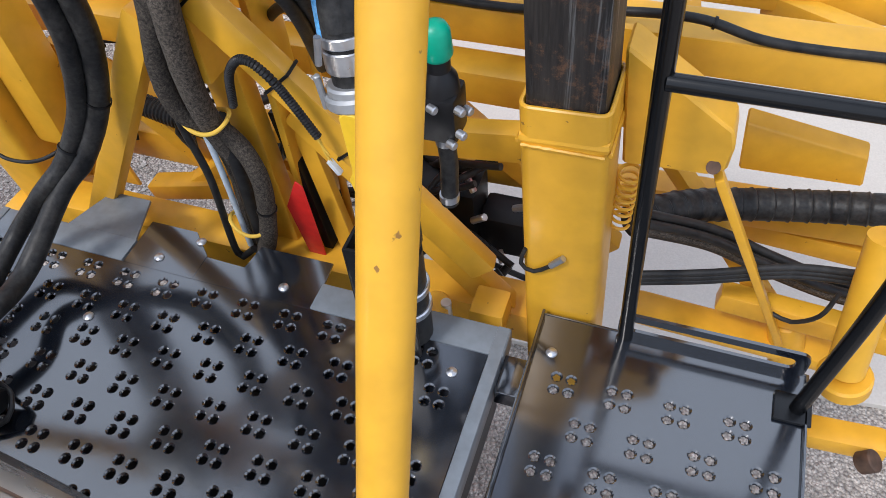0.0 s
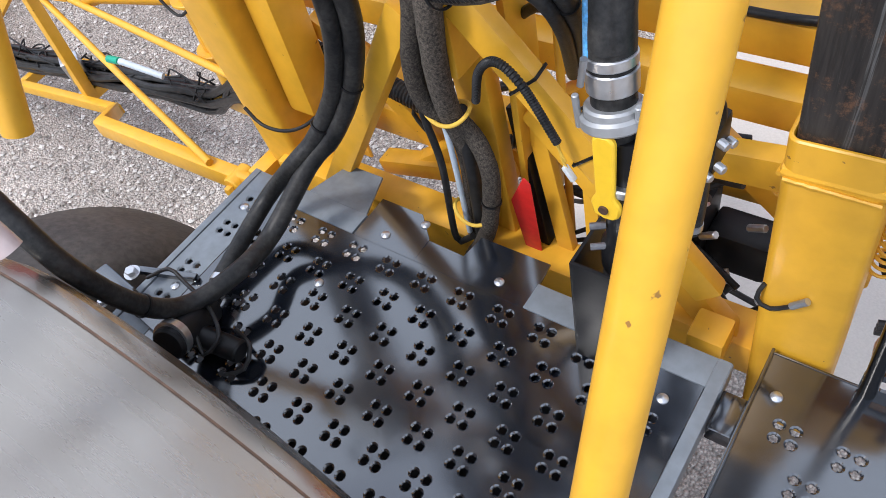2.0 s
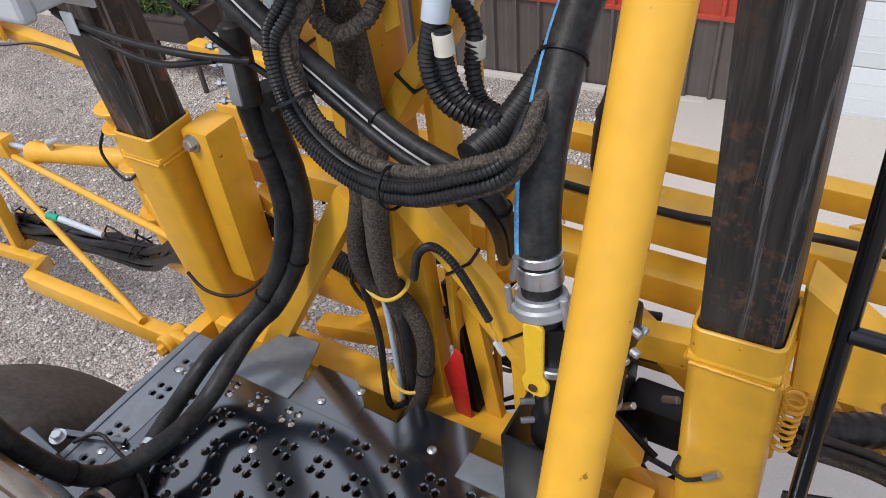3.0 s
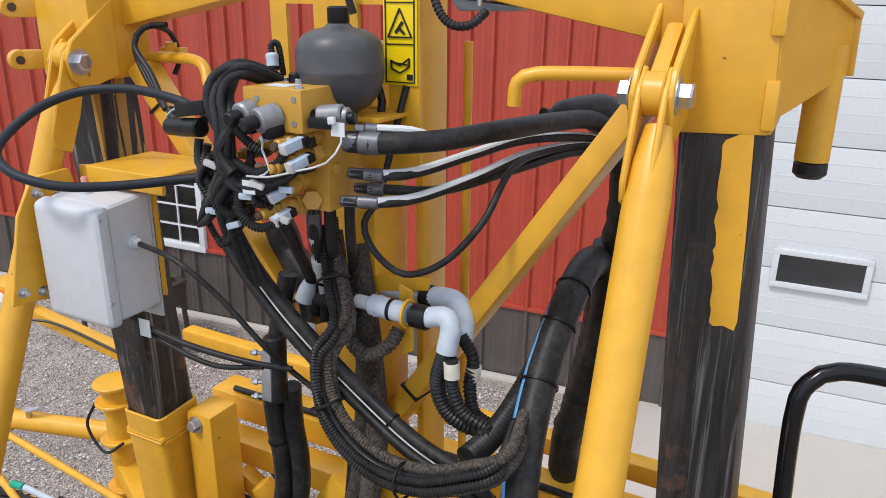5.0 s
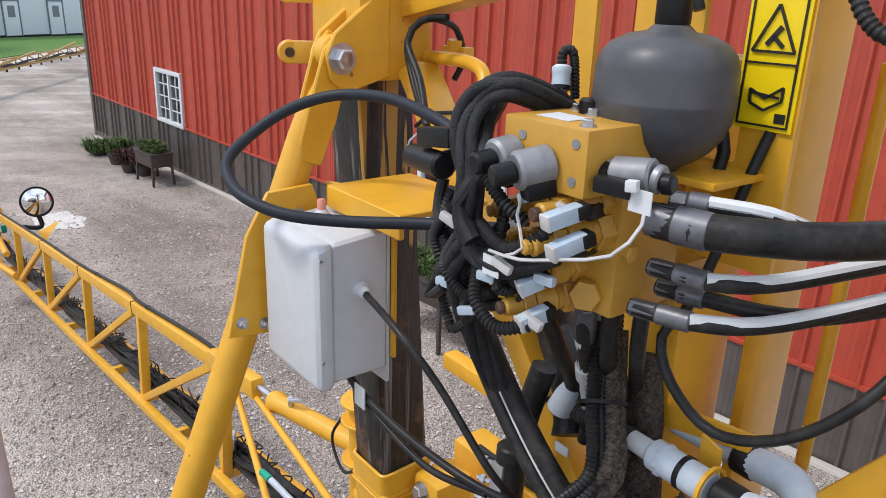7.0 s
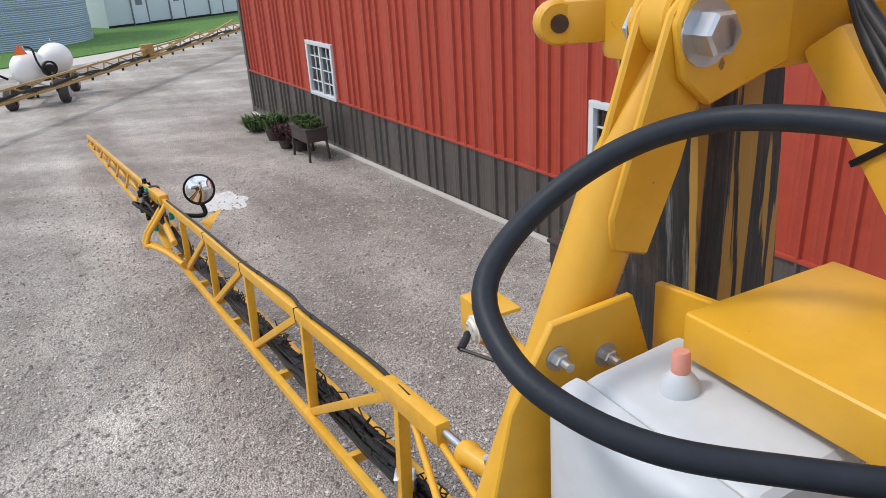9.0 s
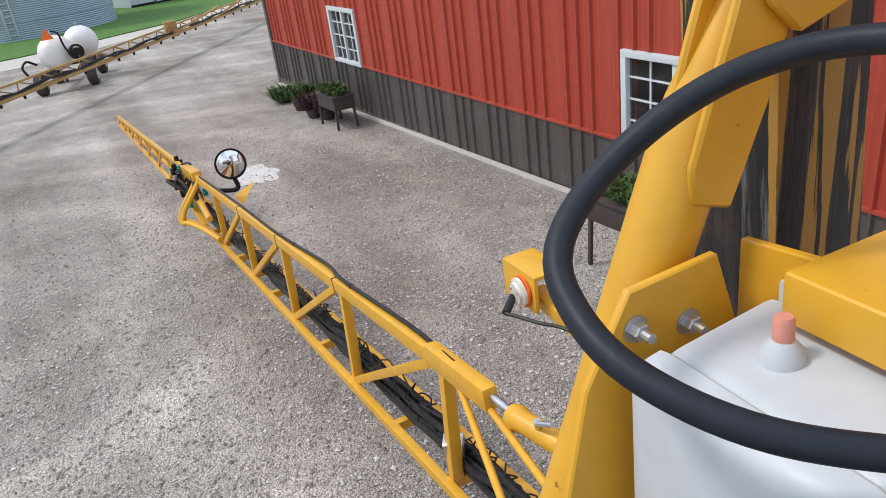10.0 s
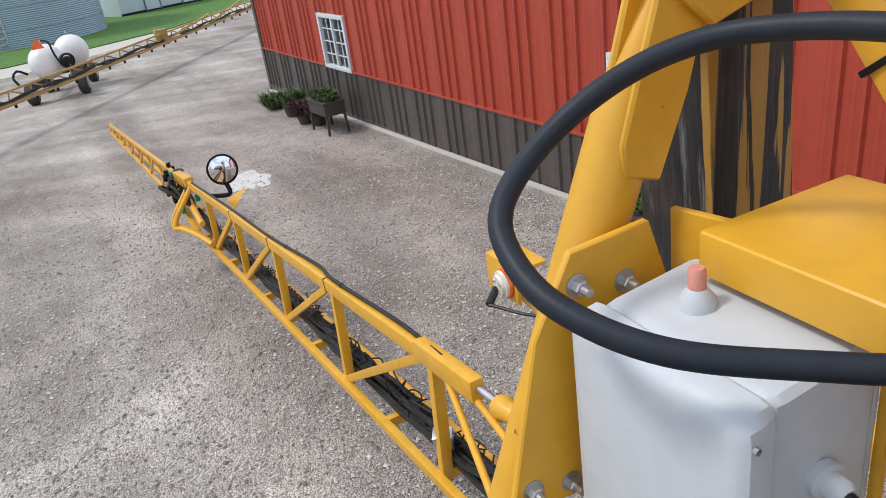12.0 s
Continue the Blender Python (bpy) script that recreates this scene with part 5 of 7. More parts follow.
# pump fittings at the tank corner
fx = thing("hose_fittings", "black plastic pipe fittings with steel clamps at the tank", "pipe fitting", (-0.55, -0.25, 1.83))
part("tee", joined(rod((-0.480, -0.147, 1.880), (-0.460, -0.229, 1.870), 0.026, 18, 0.003), rod((-0.402, -0.366, 1.950), (-0.456, -0.215, 1.880), 0.045, 20, 0.006), rod((-0.444, -0.299, 1.900), (-0.275, -0.273, 1.880), 0.03, 16, 0.004)), PLASTIC, fx)
for k, (a, b) in enumerate((((-0.486, -0.130, 1.880), (-0.481, -0.148, 1.880)), ((-0.476, -0.169, 1.880), (-0.471, -0.187, 1.880)), ((-0.407, -0.351, 1.950), (-0.413, -0.333, 1.940)))):
    part("hose_clamp", rod(a, b, 0.029 if k < 2 else 0.049, 20), ZINC, fx, "steel hose clamp")
part("bracket", joined(bar((-0.863, -0.272, 1.860), (-0.442, -0.327, 1.860), 0.05, 0.03, 0.006), bar((-0.811, -0.220, 1.840), (-0.594, -0.149, 1.840), 0.02, 0.02, 0.004)), BLACK_GLOSS, fx)
part("big_bolt", bolt((-0.724, -0.242, 1.900), (0.1, -0.1, 1), 0.016, 0.014), ZINC, fx, "zinc hex bolt")
part("small_bolt", bolt((-0.721, -0.349, 1.900), (0.1, -0.1, 1), 0.012, 0.012), ZINC, fx, "zinc hex bolt")
part("wire", hose([(-0.669, -0.233, 1.900), (-0.601, -0.193, 1.930), (-0.530, -0.202, 1.920), (-0.410, -0.229, 1.930), (-0.322, -0.277, 1.930), (-0.341, -0.328, 1.900), (-0.395, -0.295, 1.930)], 0.0055, 8), CABLE, fx)
part("wire", hose([(-0.344, -0.228, 1.870), (-0.266, -0.251, 1.880), (-0.251, -0.301, 1.860), (-0.294, -0.335, 1.850)], 0.006, 8), CABLE, fx)

# braided looms on the mast
loom = [(-0.01, 0.36, 3.15), (0.015, 0.35, 3.03), (0.025, 0.330, 2.936), (-0.008, 0.360, 2.698), (-0.014, 0.335, 2.522), (-0.065, 0.345, 2.363), (-0.077, 0.365, 2.220), (-0.008, 0.410, 2.126), (0.045, 0.400, 2.021), (0.037, 0.390, 1.879), (0.007, 0.380, 1.753), (-0.083, 0.400, 1.584)]
line("braided_loom", "dusty grey braided hose sleeve strapped to the mast", loom, 0.024, SLEEVE, "hose", wobble=0.0015, ties=(0.35, 0.8))
loom2 = [(-0.02, 0.375, 3.1), (0.01, 0.37, 2.9), (0.031, 0.360, 2.679), (0.031, 0.330, 2.542), (-0.009, 0.355, 2.348), (-0.030, 0.385, 2.202), (-0.046, 0.440, 1.973), (-0.080, 0.440, 1.605)]
line("braided_loom", "dark dusty braided hose sleeve strapped to the mast", loom2, 0.029, SLEEVE, "hose", wobble=0.0015)
line("mast_cable", "black cable running down the mast", [(-0.048, 0.360, 2.583), (-0.083, 0.370, 2.344), (-0.109, 0.380, 2.172), (-0.091, 0.380, 1.987), (-0.107, 0.380, 1.685), (-0.043, 0.380, 1.724)], 0.01, CABLE, "cable")
line("white_hose", "white printed hydraulic hose", [(-0.060, 0.390, 2.183), (-0.055, 0.390, 2.016), (-0.068, 0.400, 1.711)], 0.008, PIPE_WHITE, "hose")
line("mast_cable", "black cable bundle running down the mast", [(-0.027, 0.420, 2.171), (-0.026, 0.420, 1.956), (-0.041, 0.420, 1.651)], 0.02, CABLE, "cable")
c1, c2 = Vector((-0.047, 0.400, 2.180)), Vector((-0.027, 0.400, 1.825))
for c in (c1, c2):
    pts = []
    for i in range(25):
        a = 2 * math.pi * i / 24
        pts.append(c + Vector((0.062 * math.cos(a), 0.045 * math.sin(a), 0.012 * math.sin(a * 2 + 1))))
    solo("tie_ring", hose(pts, 0.0055, 8, 0.01), YELLOW_CORD, "yellow cord ring holding the hose looms", "cord ring", tuple(c), group="yellow cord rings")

# sagging bundle in front of the mast
sag = [(-0.06, 0.31, 3.2), (-0.02, 0.27, 3.1), (0.03, 0.22, 3.02), (0.007, 0.180, 2.956), (0.027, 0.160, 2.854), (0.095, 0.140, 2.790), (0.186, 0.130, 2.755), (0.289, 0.120, 2.766), (0.380, 0.130, 2.799), (0.440, 0.180, 2.818), (0.425, 0.300, 2.841)]
for i, (d, r, m) in enumerate((((0, 0, 0), 0.013, CABLE), ((0.004, -0.018, -0.014), 0.012, CABLE), ((0, 0.006, -0.03), 0.016, SLEEVE), ((0.012, 0.01, 0.02), 0.012, SLEEVE), ((0.0, -0.02, 0.008), 0.009, CABLE), ((0.015, 0.02, -0.012), 0.014, SLEEVE))):
    line("cable_bundle", "sagging black cable tied into a bundle" if m is CABLE else "dusty braided cable sagging in a bundle", shifted(sag, d), r, m, "cable", wobble=0.001 if m is SLEEVE else 0, ribs=0.001 if i in (1, 3, 4) else 0, pitch=0.007)
bt = thing("bundle_ties", "black straps round the sagging cable bundle", "cable tie", (0.173, 0.130, 2.755))
for s in (0.12, 0.42, 0.66):
    part("strap", tie_at(shifted(sag, (0.004, 0, -0.008)), s, 0.036), PLASTIC, bt)
# long straight pair across the mast
lng = [(-0.241, 0.200, 3.208), (-0.220, 0.200, 3.165), (-0.136, 0.200, 3.069), (-0.043, 0.200, 2.984), (0.077, 0.220, 2.870), (0.231, 0.200, 2.796), (0.368, 0.200, 2.742), (0.391, 0.250, 2.644), (0.322, 0.400, 2.420)]
lh1 = line("long_hose", "black flat hydraulic hose crossing the mast", lng, 0.016, ties=(0.5, 0.75))
part("print_stripe", hose(shifted(lng[1:7], (-0.004, -0.0125, -0.0075)), 0.0036, 8), PLUG_GREY, lh1, "white printed line")
line("long_hose", "black flat hydraulic hose crossing the mast", shifted(lng, (-0.018, -0.008, -0.026)), 0.013)
line("black_hose", "short black hose behind the diagonal", [(0.045, 0.400, 2.237), (0.100, 0.360, 2.365), (0.170, 0.330, 2.431), (0.226, 0.330, 2.385), (0.283, 0.345, 2.245)], 0.0095, CABLE, ribs=0.001, pitch=0.007)
line("black_hose", "black hose looping from the rear beam", [(0.038, 0.600, 2.315), (0.130, 0.550, 2.403), (0.222, 0.500, 2.455), (0.324, 0.400, 2.598)], 0.013, RUBBER)
plug = thing("cable_plug", "white connector with loose yellow wires", "connector", (0.295, 0.360, 2.153))
part("wires", joined(hose([(0.281, 0.350, 2.239), (0.288, 0.350, 2.195), (0.299, 0.350, 2.171)], 0.003, 6), hose([(0.275, 0.350, 2.236), (0.297, 0.350, 2.189)], 0.0025, 6)), YELLOW_CORD, plug)
part("plug", bar((0.293, 0.350, 2.174), (0.315, 0.350, 2.139), 0.014, 0.012, 0.002), WHITE_PAINT, plug)

# thin cables from the box
line("box_cable", "thin black cable from the control box", [(-0.465, 0.13, 3.147), (-0.321, 0.100, 3.141), (-0.228, 0.120, 3.072), (-0.130, 0.150, 2.958), (-0.110, 0.200, 2.885), (-0.029, 0.220, 2.824)], 0.0065, CABLE, "cable")
line("box_cable", "thin black cable from the control box", [(-0.524, 0.120, 2.967), (-0.480, 0.130, 2.935), (-0.351, 0.140, 2.909), (-0.193, 0.160, 2.895), (-0.093, 0.200, 2.882)], 0.0075, CABLE, "cable")
line("box_cable", "thin black cable from the control box", [(-0.528, 0.130, 2.947), (-0.447, 0.140, 2.901), (-0.292, 0.150, 2.867), (-0.152, 0.170, 2.887)], 0.0065, CABLE, "cable")
solo("cable_tag", box((-0.491, 0.120, 2.911), tuple(Vector((-0.456, 0.120, 2.956)) + Vector((0, 0.003, 0))), 0.0005), WHITE_PAINT, "white paper tag on the box cable", "tag", (-0.473, 0.120, 2.933))
# black loop hose over the box
loop = [(-0.17, 0.235, 3.335), (-0.25, 0.225, 3.316), (-0.345, 0.18, 3.305), (-0.45, 0.085, 3.297), (-0.527, 0.005, 3.303), (-0.6, -0.035, 3.322), (-0.662, -0.037, 3.344), (-0.7, -0.02, 3.37), (-0.72, 0.03, 3.403), (-0.708, 0.09, 3.443), (-0.682, 0.15, 3.47), (-0.63, 0.195, 3.484), (-0.52, 0.22, 3.488), (-0.385, 0.22, 3.472), (-0.3, 0.225, 3.445), (-0.2, 0.235, 3.425)]
lh = line("loop_hose", "black rubber hose looping out round the control box", loop, 0.0108, LOOP_RUBBER, n=28, step=0.01)
for a, b in ((loop[0], loop[1]), (loop[-1], loop[-2])):
    a, b = Vector(a), Vector(b)
    part("ferrule", rod(a, a + (b - a).normalized() * 0.035, 0.0165, 16, 0.003), FERRULE, lh, "crimped dark steel ferrule")

# manifold pipework
pw = thing("plastic_pipework", "pale blue-white plastic pipe pair with elbows and clamps", "pipe", (0.158, 0.300, 3.041))
pa = [(0.023, 0.300, 3.040), (0.092, 0.300, 3.034), (0.158, 0.300, 3.032), (0.214, 0.290, 3.040)]
d0, d3 = Vector(pa[0]), Vector(pa[3])
ax = (d3 - d0)
part("pipe", rod(d0 + ax * 0.22, d0 + ax * 0.75, 0.024, 20, 0.003), PIPE_WHITE, pw)
part("spigot", rod(d0 + ax * 0.0, d0 + ax * 0.2, 0.016, 16, 0.002), WHITE_PAINT, pw)
part("collar", rod(d0 + ax * 0.8, d0 + ax * 1.02, 0.027, 20, 0.003), PLASTIC, pw)
part("nut", rod(d0 + ax * 0.3, d0 + ax * 0.36, 0.0265, 8, 0.002), PIPE_WHITE, pw)
part("nut", rod(d0 + ax * 0.5, d0 + ax * 0.54, 0.0262, 20), PLASTIC, pw)
part("elbow", hose([(0.214, 0.290, 3.043), (0.258, 0.285, 3.054), (0.275, 0.280, 3.035), (0.270, 0.270, 2.981)], 0.0225, 20, 0.008), PIPE_WHITE, pw)
part("spigot", rod((-0.028, 0.400, 3.035), (0.029, 0.400, 3.040), 0.015, 16), WHITE_PAINT, pw)
part("pipe", rod((0.032, 0.400, 3.041), (0.161, 0.400, 3.038), 0.02, 16, 0.003), PIPE_WHITE, pw)
part("elbow", hose([(0.154, 0.400, 3.040), (0.225, 0.390, 3.047), (0.256, 0.380, 3.019), (0.261, 0.360, 2.966)], 0.025, 20, 0.008), PIPE_WHITE, pw)
part("collar", rod((0.139, 0.400, 3.042), (0.176, 0.400, 3.040), 0.027, 18, 0.003), PLASTIC, pw)
part("bracket", joined(ring(d0 + ax * 0.74, ax, 0.03, 0.006, 24, 0.006), plate([(0.112, 0.340, 3.082), (0.142, 0.340, 3.072), (0.144, 0.340, 2.924), (0.116, 0.340, 2.907)], (0.004, 0.004, 0))), YELLOW, pw, "yellow pipe bracket")
part("shelf", plate([(-0.106, 0.380, 3.060), (0.171, 0.380, 3.092), (0.164, 0.380, 3.063), (-0.107, 0.380, 3.008)], (0, 0.008, 0)), YELLOW, pw, "yellow bracket plate")
line("corrugated_hose", "black corrugated hose into the pipework", [(-0.163, 0.360, 2.988), (-0.071, 0.330, 3.011), (0.027, 0.300, 3.040)], 0.018, CABLE, ribs=0.0014, pitch=0.009)
line("corrugated_hose", "black corrugated hose into the pipework", [(-0.190, 0.420, 3.001), (-0.111, 0.410, 3.020), (-0.023, 0.400, 3.036)], 0.016, CABLE, ribs=0.0014, pitch=0.009)
line("corrugated_hose", "black corrugated hose below the white elbow", [(0.268, 0.270, 2.984), (0.249, 0.270, 2.905), (0.271, 0.270, 2.842), (0.322, 0.280, 2.810), (0.355, 0.300, 2.810)], 0.017, CABLE, ribs=0.0014, pitch=0.009)
line("corrugated_hose", "black corrugated hose with a tan clamp", [(0.289, 0.260, 2.974), (0.291, 0.260, 2.908), (0.317, 0.260, 2.854), (0.367, 0.270, 2.823), (0.356, 0.250, 2.814)], 0.014, CABLE, ribs=0.0014, pitch=0.009)
line("corrugated_hose", "black corrugated hose with a tan clamp", [(0.271, 0.340, 2.990), (0.305, 0.330, 2.948), (0.303, 0.320, 2.883), (0.321, 0.310, 2.829), (0.368, 0.300, 2.813)], 0.014, CABLE, ribs=0.0014, pitch=0.009)
for a, b in (((0.288, 0.260, 2.967), (0.290, 0.260, 2.932)), ((0.308, 0.330, 2.932), (0.304, 0.330, 2.898))):
    solo("hose_sleeve", rod(a, b, 0.0175, 16), LENS, "tan plastic sleeve on a corrugated hose", "sleeve", a)
line("corrugated_hose", "grey corrugated hose curling behind the pipework", [(0.007, 0.300, 3.016), (0.014, 0.280, 2.954), (0.065, 0.270, 2.927), (0.107, 0.300, 2.946), (0.116, 0.330, 2.975)], 0.016, SLEEVE, ribs=0.0016, pitch=0.009)
line("corrugated_hose", "thick black corrugated hose rising behind the pipework", [(0.357, 0.200, 2.789), (0.376, 0.280, 2.802), (0.391, 0.380, 2.839), (0.406, 0.500, 2.911), (0.391, 0.650, 2.948)], 0.026, CABLE, ribs=0.0018, pitch=0.01)

# vertical hose stubs under the valve block
vh = [(-0.02, 0.216, 3.285), (-0.04, 0.24, 3.2), (-0.072, 0.295, 3.11), (-0.1, 0.345, 3.02), (-0.115, 0.36, 2.94)]
ph = thing("pressure_hose", "black hydraulic hose with a white printed stripe and ferrule", "hose", vh[0])
part("tube", hose(vh, 0.0125, 14), RUBBER, ph)
part("stripe", hose(shifted(vh[1:4], (0.0, -0.0045, 0.0)), 0.0098, 10), WHITE_PAINT, ph, "white printed stripe")
part("ferrule", joined(rod((-0.02, 0.216, 3.288), (-0.025, 0.222, 3.262), 0.013, 6, 0.002), rod((-0.025, 0.222, 3.264), (-0.045, 0.247, 3.196), 0.0165, 18, 0.002)), FERRULE, ph, "crimped dark steel ferrule")
part("sleeve", rod((-0.066, 0.283, 3.132), (-0.077, 0.302, 3.1), 0.0175, 14, 0.002), WHITE_PAINT, ph, "white printed sleeve")
vb = [(0.005, 0.24, 3.29), (-0.01, 0.26, 3.2), (-0.04, 0.31, 3.1), (-0.075, 0.365, 3.0), (-0.09, 0.38, 2.92)]
line("pressure_hose", "black hydraulic hose below the valve block", vb, 0.0135, RUBBER)
line("pressure_hose", "black hydraulic hose below the valve block", shifted(vb, (0.03, 0.03, 0.0)), 0.012, RUBBER)
line("black_hose", "black hose bent under the valve block", [(-0.12, 0.2, 3.27), (-0.1, 0.22, 3.22), (-0.11, 0.27, 3.14), (-0.13, 0.33, 3.06), (-0.14, 0.36, 2.96)], 0.014, RUBBER)
line("black_sleeve", "dusty black fabric hose sleeve behind the block", [(-0.319, 0.450, 3.133), (-0.285, 0.450, 3.060), (-0.208, 0.420, 3.005), (-0.154, 0.380, 2.921)], 0.042, RUBBER, wobble=0.008)
solo("taped_joint", lathe([(0, 0.01), (0.2, 0.014), (0.6, 0.022), (1, 0.024)], (-0.126, 0.340, 3.068), (-0.152, 0.330, 2.995), 16), PIPE_WHITE, "pale taped hose joint below the valve block", "hose joint", (-0.115, 0.300, 3.048))
solo("paper_tag", box((-0.129, 0.300, 2.936), tuple(Vector((-0.129, 0.300, 2.936)) + Vector((0.03, 0.004, 0.018))), 0.001), WHITE_PAINT, "white paper tag in the hose tangle", "tag", (-0.129, 0.300, 2.936))

# hoses leaving the valve block to the right
big = [(0.116, 0.160, 3.435), (0.181, 0.180, 3.434), (0.272, 0.240, 3.439), (0.347, 0.340, 3.449), (0.397, 0.500, 3.447), (0.438, 0.660, 3.433), (0.478, 0.750, 3.381)]
line("return_hose", "thick black rubber return hose arching over the mast", big, 0.021, n=16)
solo("hose_ferrule", joined(rod((0.106, 0.155, 3.436), (0.138, 0.165, 3.435), 0.02, 18, 0.003), rod((0.136, 0.165, 3.435), (0.175, 0.178, 3.433), 0.0225, 18, 0.002)), FERRULE, "dark steel hose fitting on the valve block", "fitting", (0.116, 0.160, 3.435))
for k, pts in enumerate(([(0.102, 0.200, 3.451), (0.143, 0.220, 3.450), (0.203, 0.250, 3.447), (0.241, 0.300, 3.425)], [(0.094, 0.190, 3.366), (0.168, 0.200, 3.367), (0.217, 0.250, 3.370), (0.282, 0.350, 3.392), (0.342, 0.480, 3.408), (0.414, 0.660, 3.393), (0.466, 0.752, 3.37)],
                         [(0.079, 0.180, 3.310), (0.155, 0.200, 3.311), (0.218, 0.250, 3.318), (0.292, 0.360, 3.347), (0.350, 0.500, 3.374), (0.416, 0.680, 3.372), (0.472, 0.758, 3.35)], [(0.081, 0.230, 3.326), (0.144, 0.240, 3.328), (0.244, 0.300, 3.326), (0.331, 0.450, 3.347), (0.403, 0.660, 3.357), (0.47, 0.76, 3.33)])):
    st = thing("printed_hose", "black hydraulic hose with a white printed stripe", "hose", pts[0])
    part("tube", hose(pts, 0.0105, 12), RUBBER, st)
    if k != 3:
        part("stripe", hose(shifted(pts[1:], (-0.001, -0.0035, 0.0035)), 0.0085, 10), WHITE_PAINT, st, "white printed stripe")
    a = Vector(pts[0])
    d = (Vector(pts[1]) - a)
    part("ferrule", joined(rod(a, a + d * 0.45, 0.012, 6, 0.002), rod(a + d * 0.45, a + d * 1.0, 0.0135, 14, 0.002)), FERRULE, st, "crimped dark steel ferrule")
line("thin_hose", "thin black drain hose looping down beside the mast", [(0.380, 0.600, 3.374), (0.357, 0.400, 3.368), (0.335, 0.300, 3.272), (0.263, 0.270, 3.183), (0.168, 0.270, 3.140), (0.096, 0.270, 3.178), (0.064, 0.280, 3.235), (0.092, 0.300, 3.298), (0.112, 0.360, 3.477), (0.120, 0.370, 3.519)], 0.0075, CABLE, "hose")
line("thin_hose", "thin black hose below the top beam", [(0.189, 0.360, 3.754), (0.209, 0.330, 3.689), (0.244, 0.320, 3.649), (0.282, 0.330, 3.645), (0.304, 0.360, 3.670)], 0.0085, CABLE, "hose", ribs=0.001)
line("thin_hose", "thin black hose behind the accumulator", [(0.006, 0.360, 3.766), (-0.009, 0.350, 3.708), (0.005, 0.350, 3.662)], 0.008, CABLE, "hose")
line("thin_hose", "thin black hose beside the accumulator", [(0.054, 0.350, 3.534), (0.071, 0.350, 3.487), (0.067, 0.340, 3.438)], 0.009, CABLE, "hose")
# fabric sleeve that drops behind the diagonal
drop = [(0.341, 0.600, 3.445), (0.397, 0.700, 3.446), (0.451, 0.760, 3.421), (0.495, 0.770, 3.338), (0.499, 0.780, 3.207), (0.483, 0.800, 3.048), (0.448, 0.800, 2.780), (0.386, 0.800, 2.515), (0.378, 0.820, 2.370)]
line("wrapped_hose", "black fabric-wrapped hose bundle dropping behind the mast", drop, 0.045, RUBBER, wobble=0.012, n=18, start=0.16)

# suction hose with blue stripe
sh = thing("suction_hose", "thick black suction hose with a worn blue stripe", "hose", (0.5, 0.17, 2.55))
sp2 = [(0.478, 0.200, 2.624), (0.462, 0.240, 2.724), (0.446, 0.320, 2.822), (0.435, 0.440, 2.931), (0.443, 0.560, 3.039), (0.447, 0.680, 3.083), (0.443, 0.800, 3.033), (0.430, 0.860, 2.874)]
part("tube", hose(sp2, 0.039, 20, wobble=0.001), RUBBER, sh)
part("stripe", hose(shifted(sp2[:6], (-0.0215, -0.02, 0.005)), 0.0125, 12), BLUE_TAPE, sh, "worn blue printed stripe")
for s in (0.36, 0.5, 0.6):
    part("cable_tie", tie_at(sp2, s, 0.04), PLASTIC, sh)
part("neck", rod((0.477, 0.202, 2.64), (0.497, 0.18, 2.49), 0.0365, 22), RUBBER, sh)
part("clamp_band", rod((0.4785, 0.2005, 2.634), (0.4805, 0.198, 2.616), 0.0412, 24, 0.002), ZINC, sh, "steel band clamp")
part("clamp", joined(rod((0.480, 0.200, 2.608), (0.484, 0.195, 2.571), 0.0415, 24, 0.002), rod((0.453, 0.150, 2.600), (0.461, 0.150, 2.651), 0.006, 8)), ZINC, sh, "steel band clamp")
part("cam_ring", joined(rod((0.4885, 0.187, 2.552), (0.491, 0.184, 2.534), 0.047, 28, 0.004), rod((0.4905, 0.185, 2.536), (0.495, 0.180, 2.512), 0.054, 28, 0.005), rod((0.545, 0.17, 2.5), (0.54, 0.165, 2.575), 0.007, 10, 0.002), rod((0.44, 0.165, 2.5), (0.437, 0.16, 2.57), 0.006, 10, 0.002)), ALU, sh, "grey cam coupling ring")
line("rear_hose", "black spiral-wrapped hose hanging behind the mast", [(0.463, 0.800, 3.098), (0.443, 0.850, 2.922), (0.396, 0.900, 2.665), (0.354, 0.920, 2.452), (0.334, 0.930, 2.223)], 0.042, RUBBER, ribs=0.002, pitch=0.036, n=18)

# ball valve under the suction hose
bv = thing("ball_valve", "black plastic ball valve with a yellow lever", "valve", (0.5, 0.2, 2.2))
VX, VY = 0.515, 0.19
part("body", lathe([(0, 0.035), (0.1, 0.05), (0.25, 0.05), (0.3, 0.04), (0.55, 0.042), (0.6, 0.05), (0.72, 0.05), (0.75, 0.04), (1, 0.04)], (VX, VY, 2.12), (VX, VY, 2.5), 24), PLASTIC, bv)
for z in (2.385, 2.0, 1.93):
    part("band", rod((VX, VY, z), (VX, VY, z + 0.02), 0.053, 24, 0.003), ZINC, bv, "steel band clamp")
part("lower_hose", rod((VX, VY, 1.78), (VX, VY, 2.13), 0.047, 22), RUBBER, bv)
pv = Vector((0.497, 0.130, 2.360))
tp = Vector((0.497, 0.130, 2.527))
dn = (tp - pv).normalized()
sd = Vector((1, 0, 0))
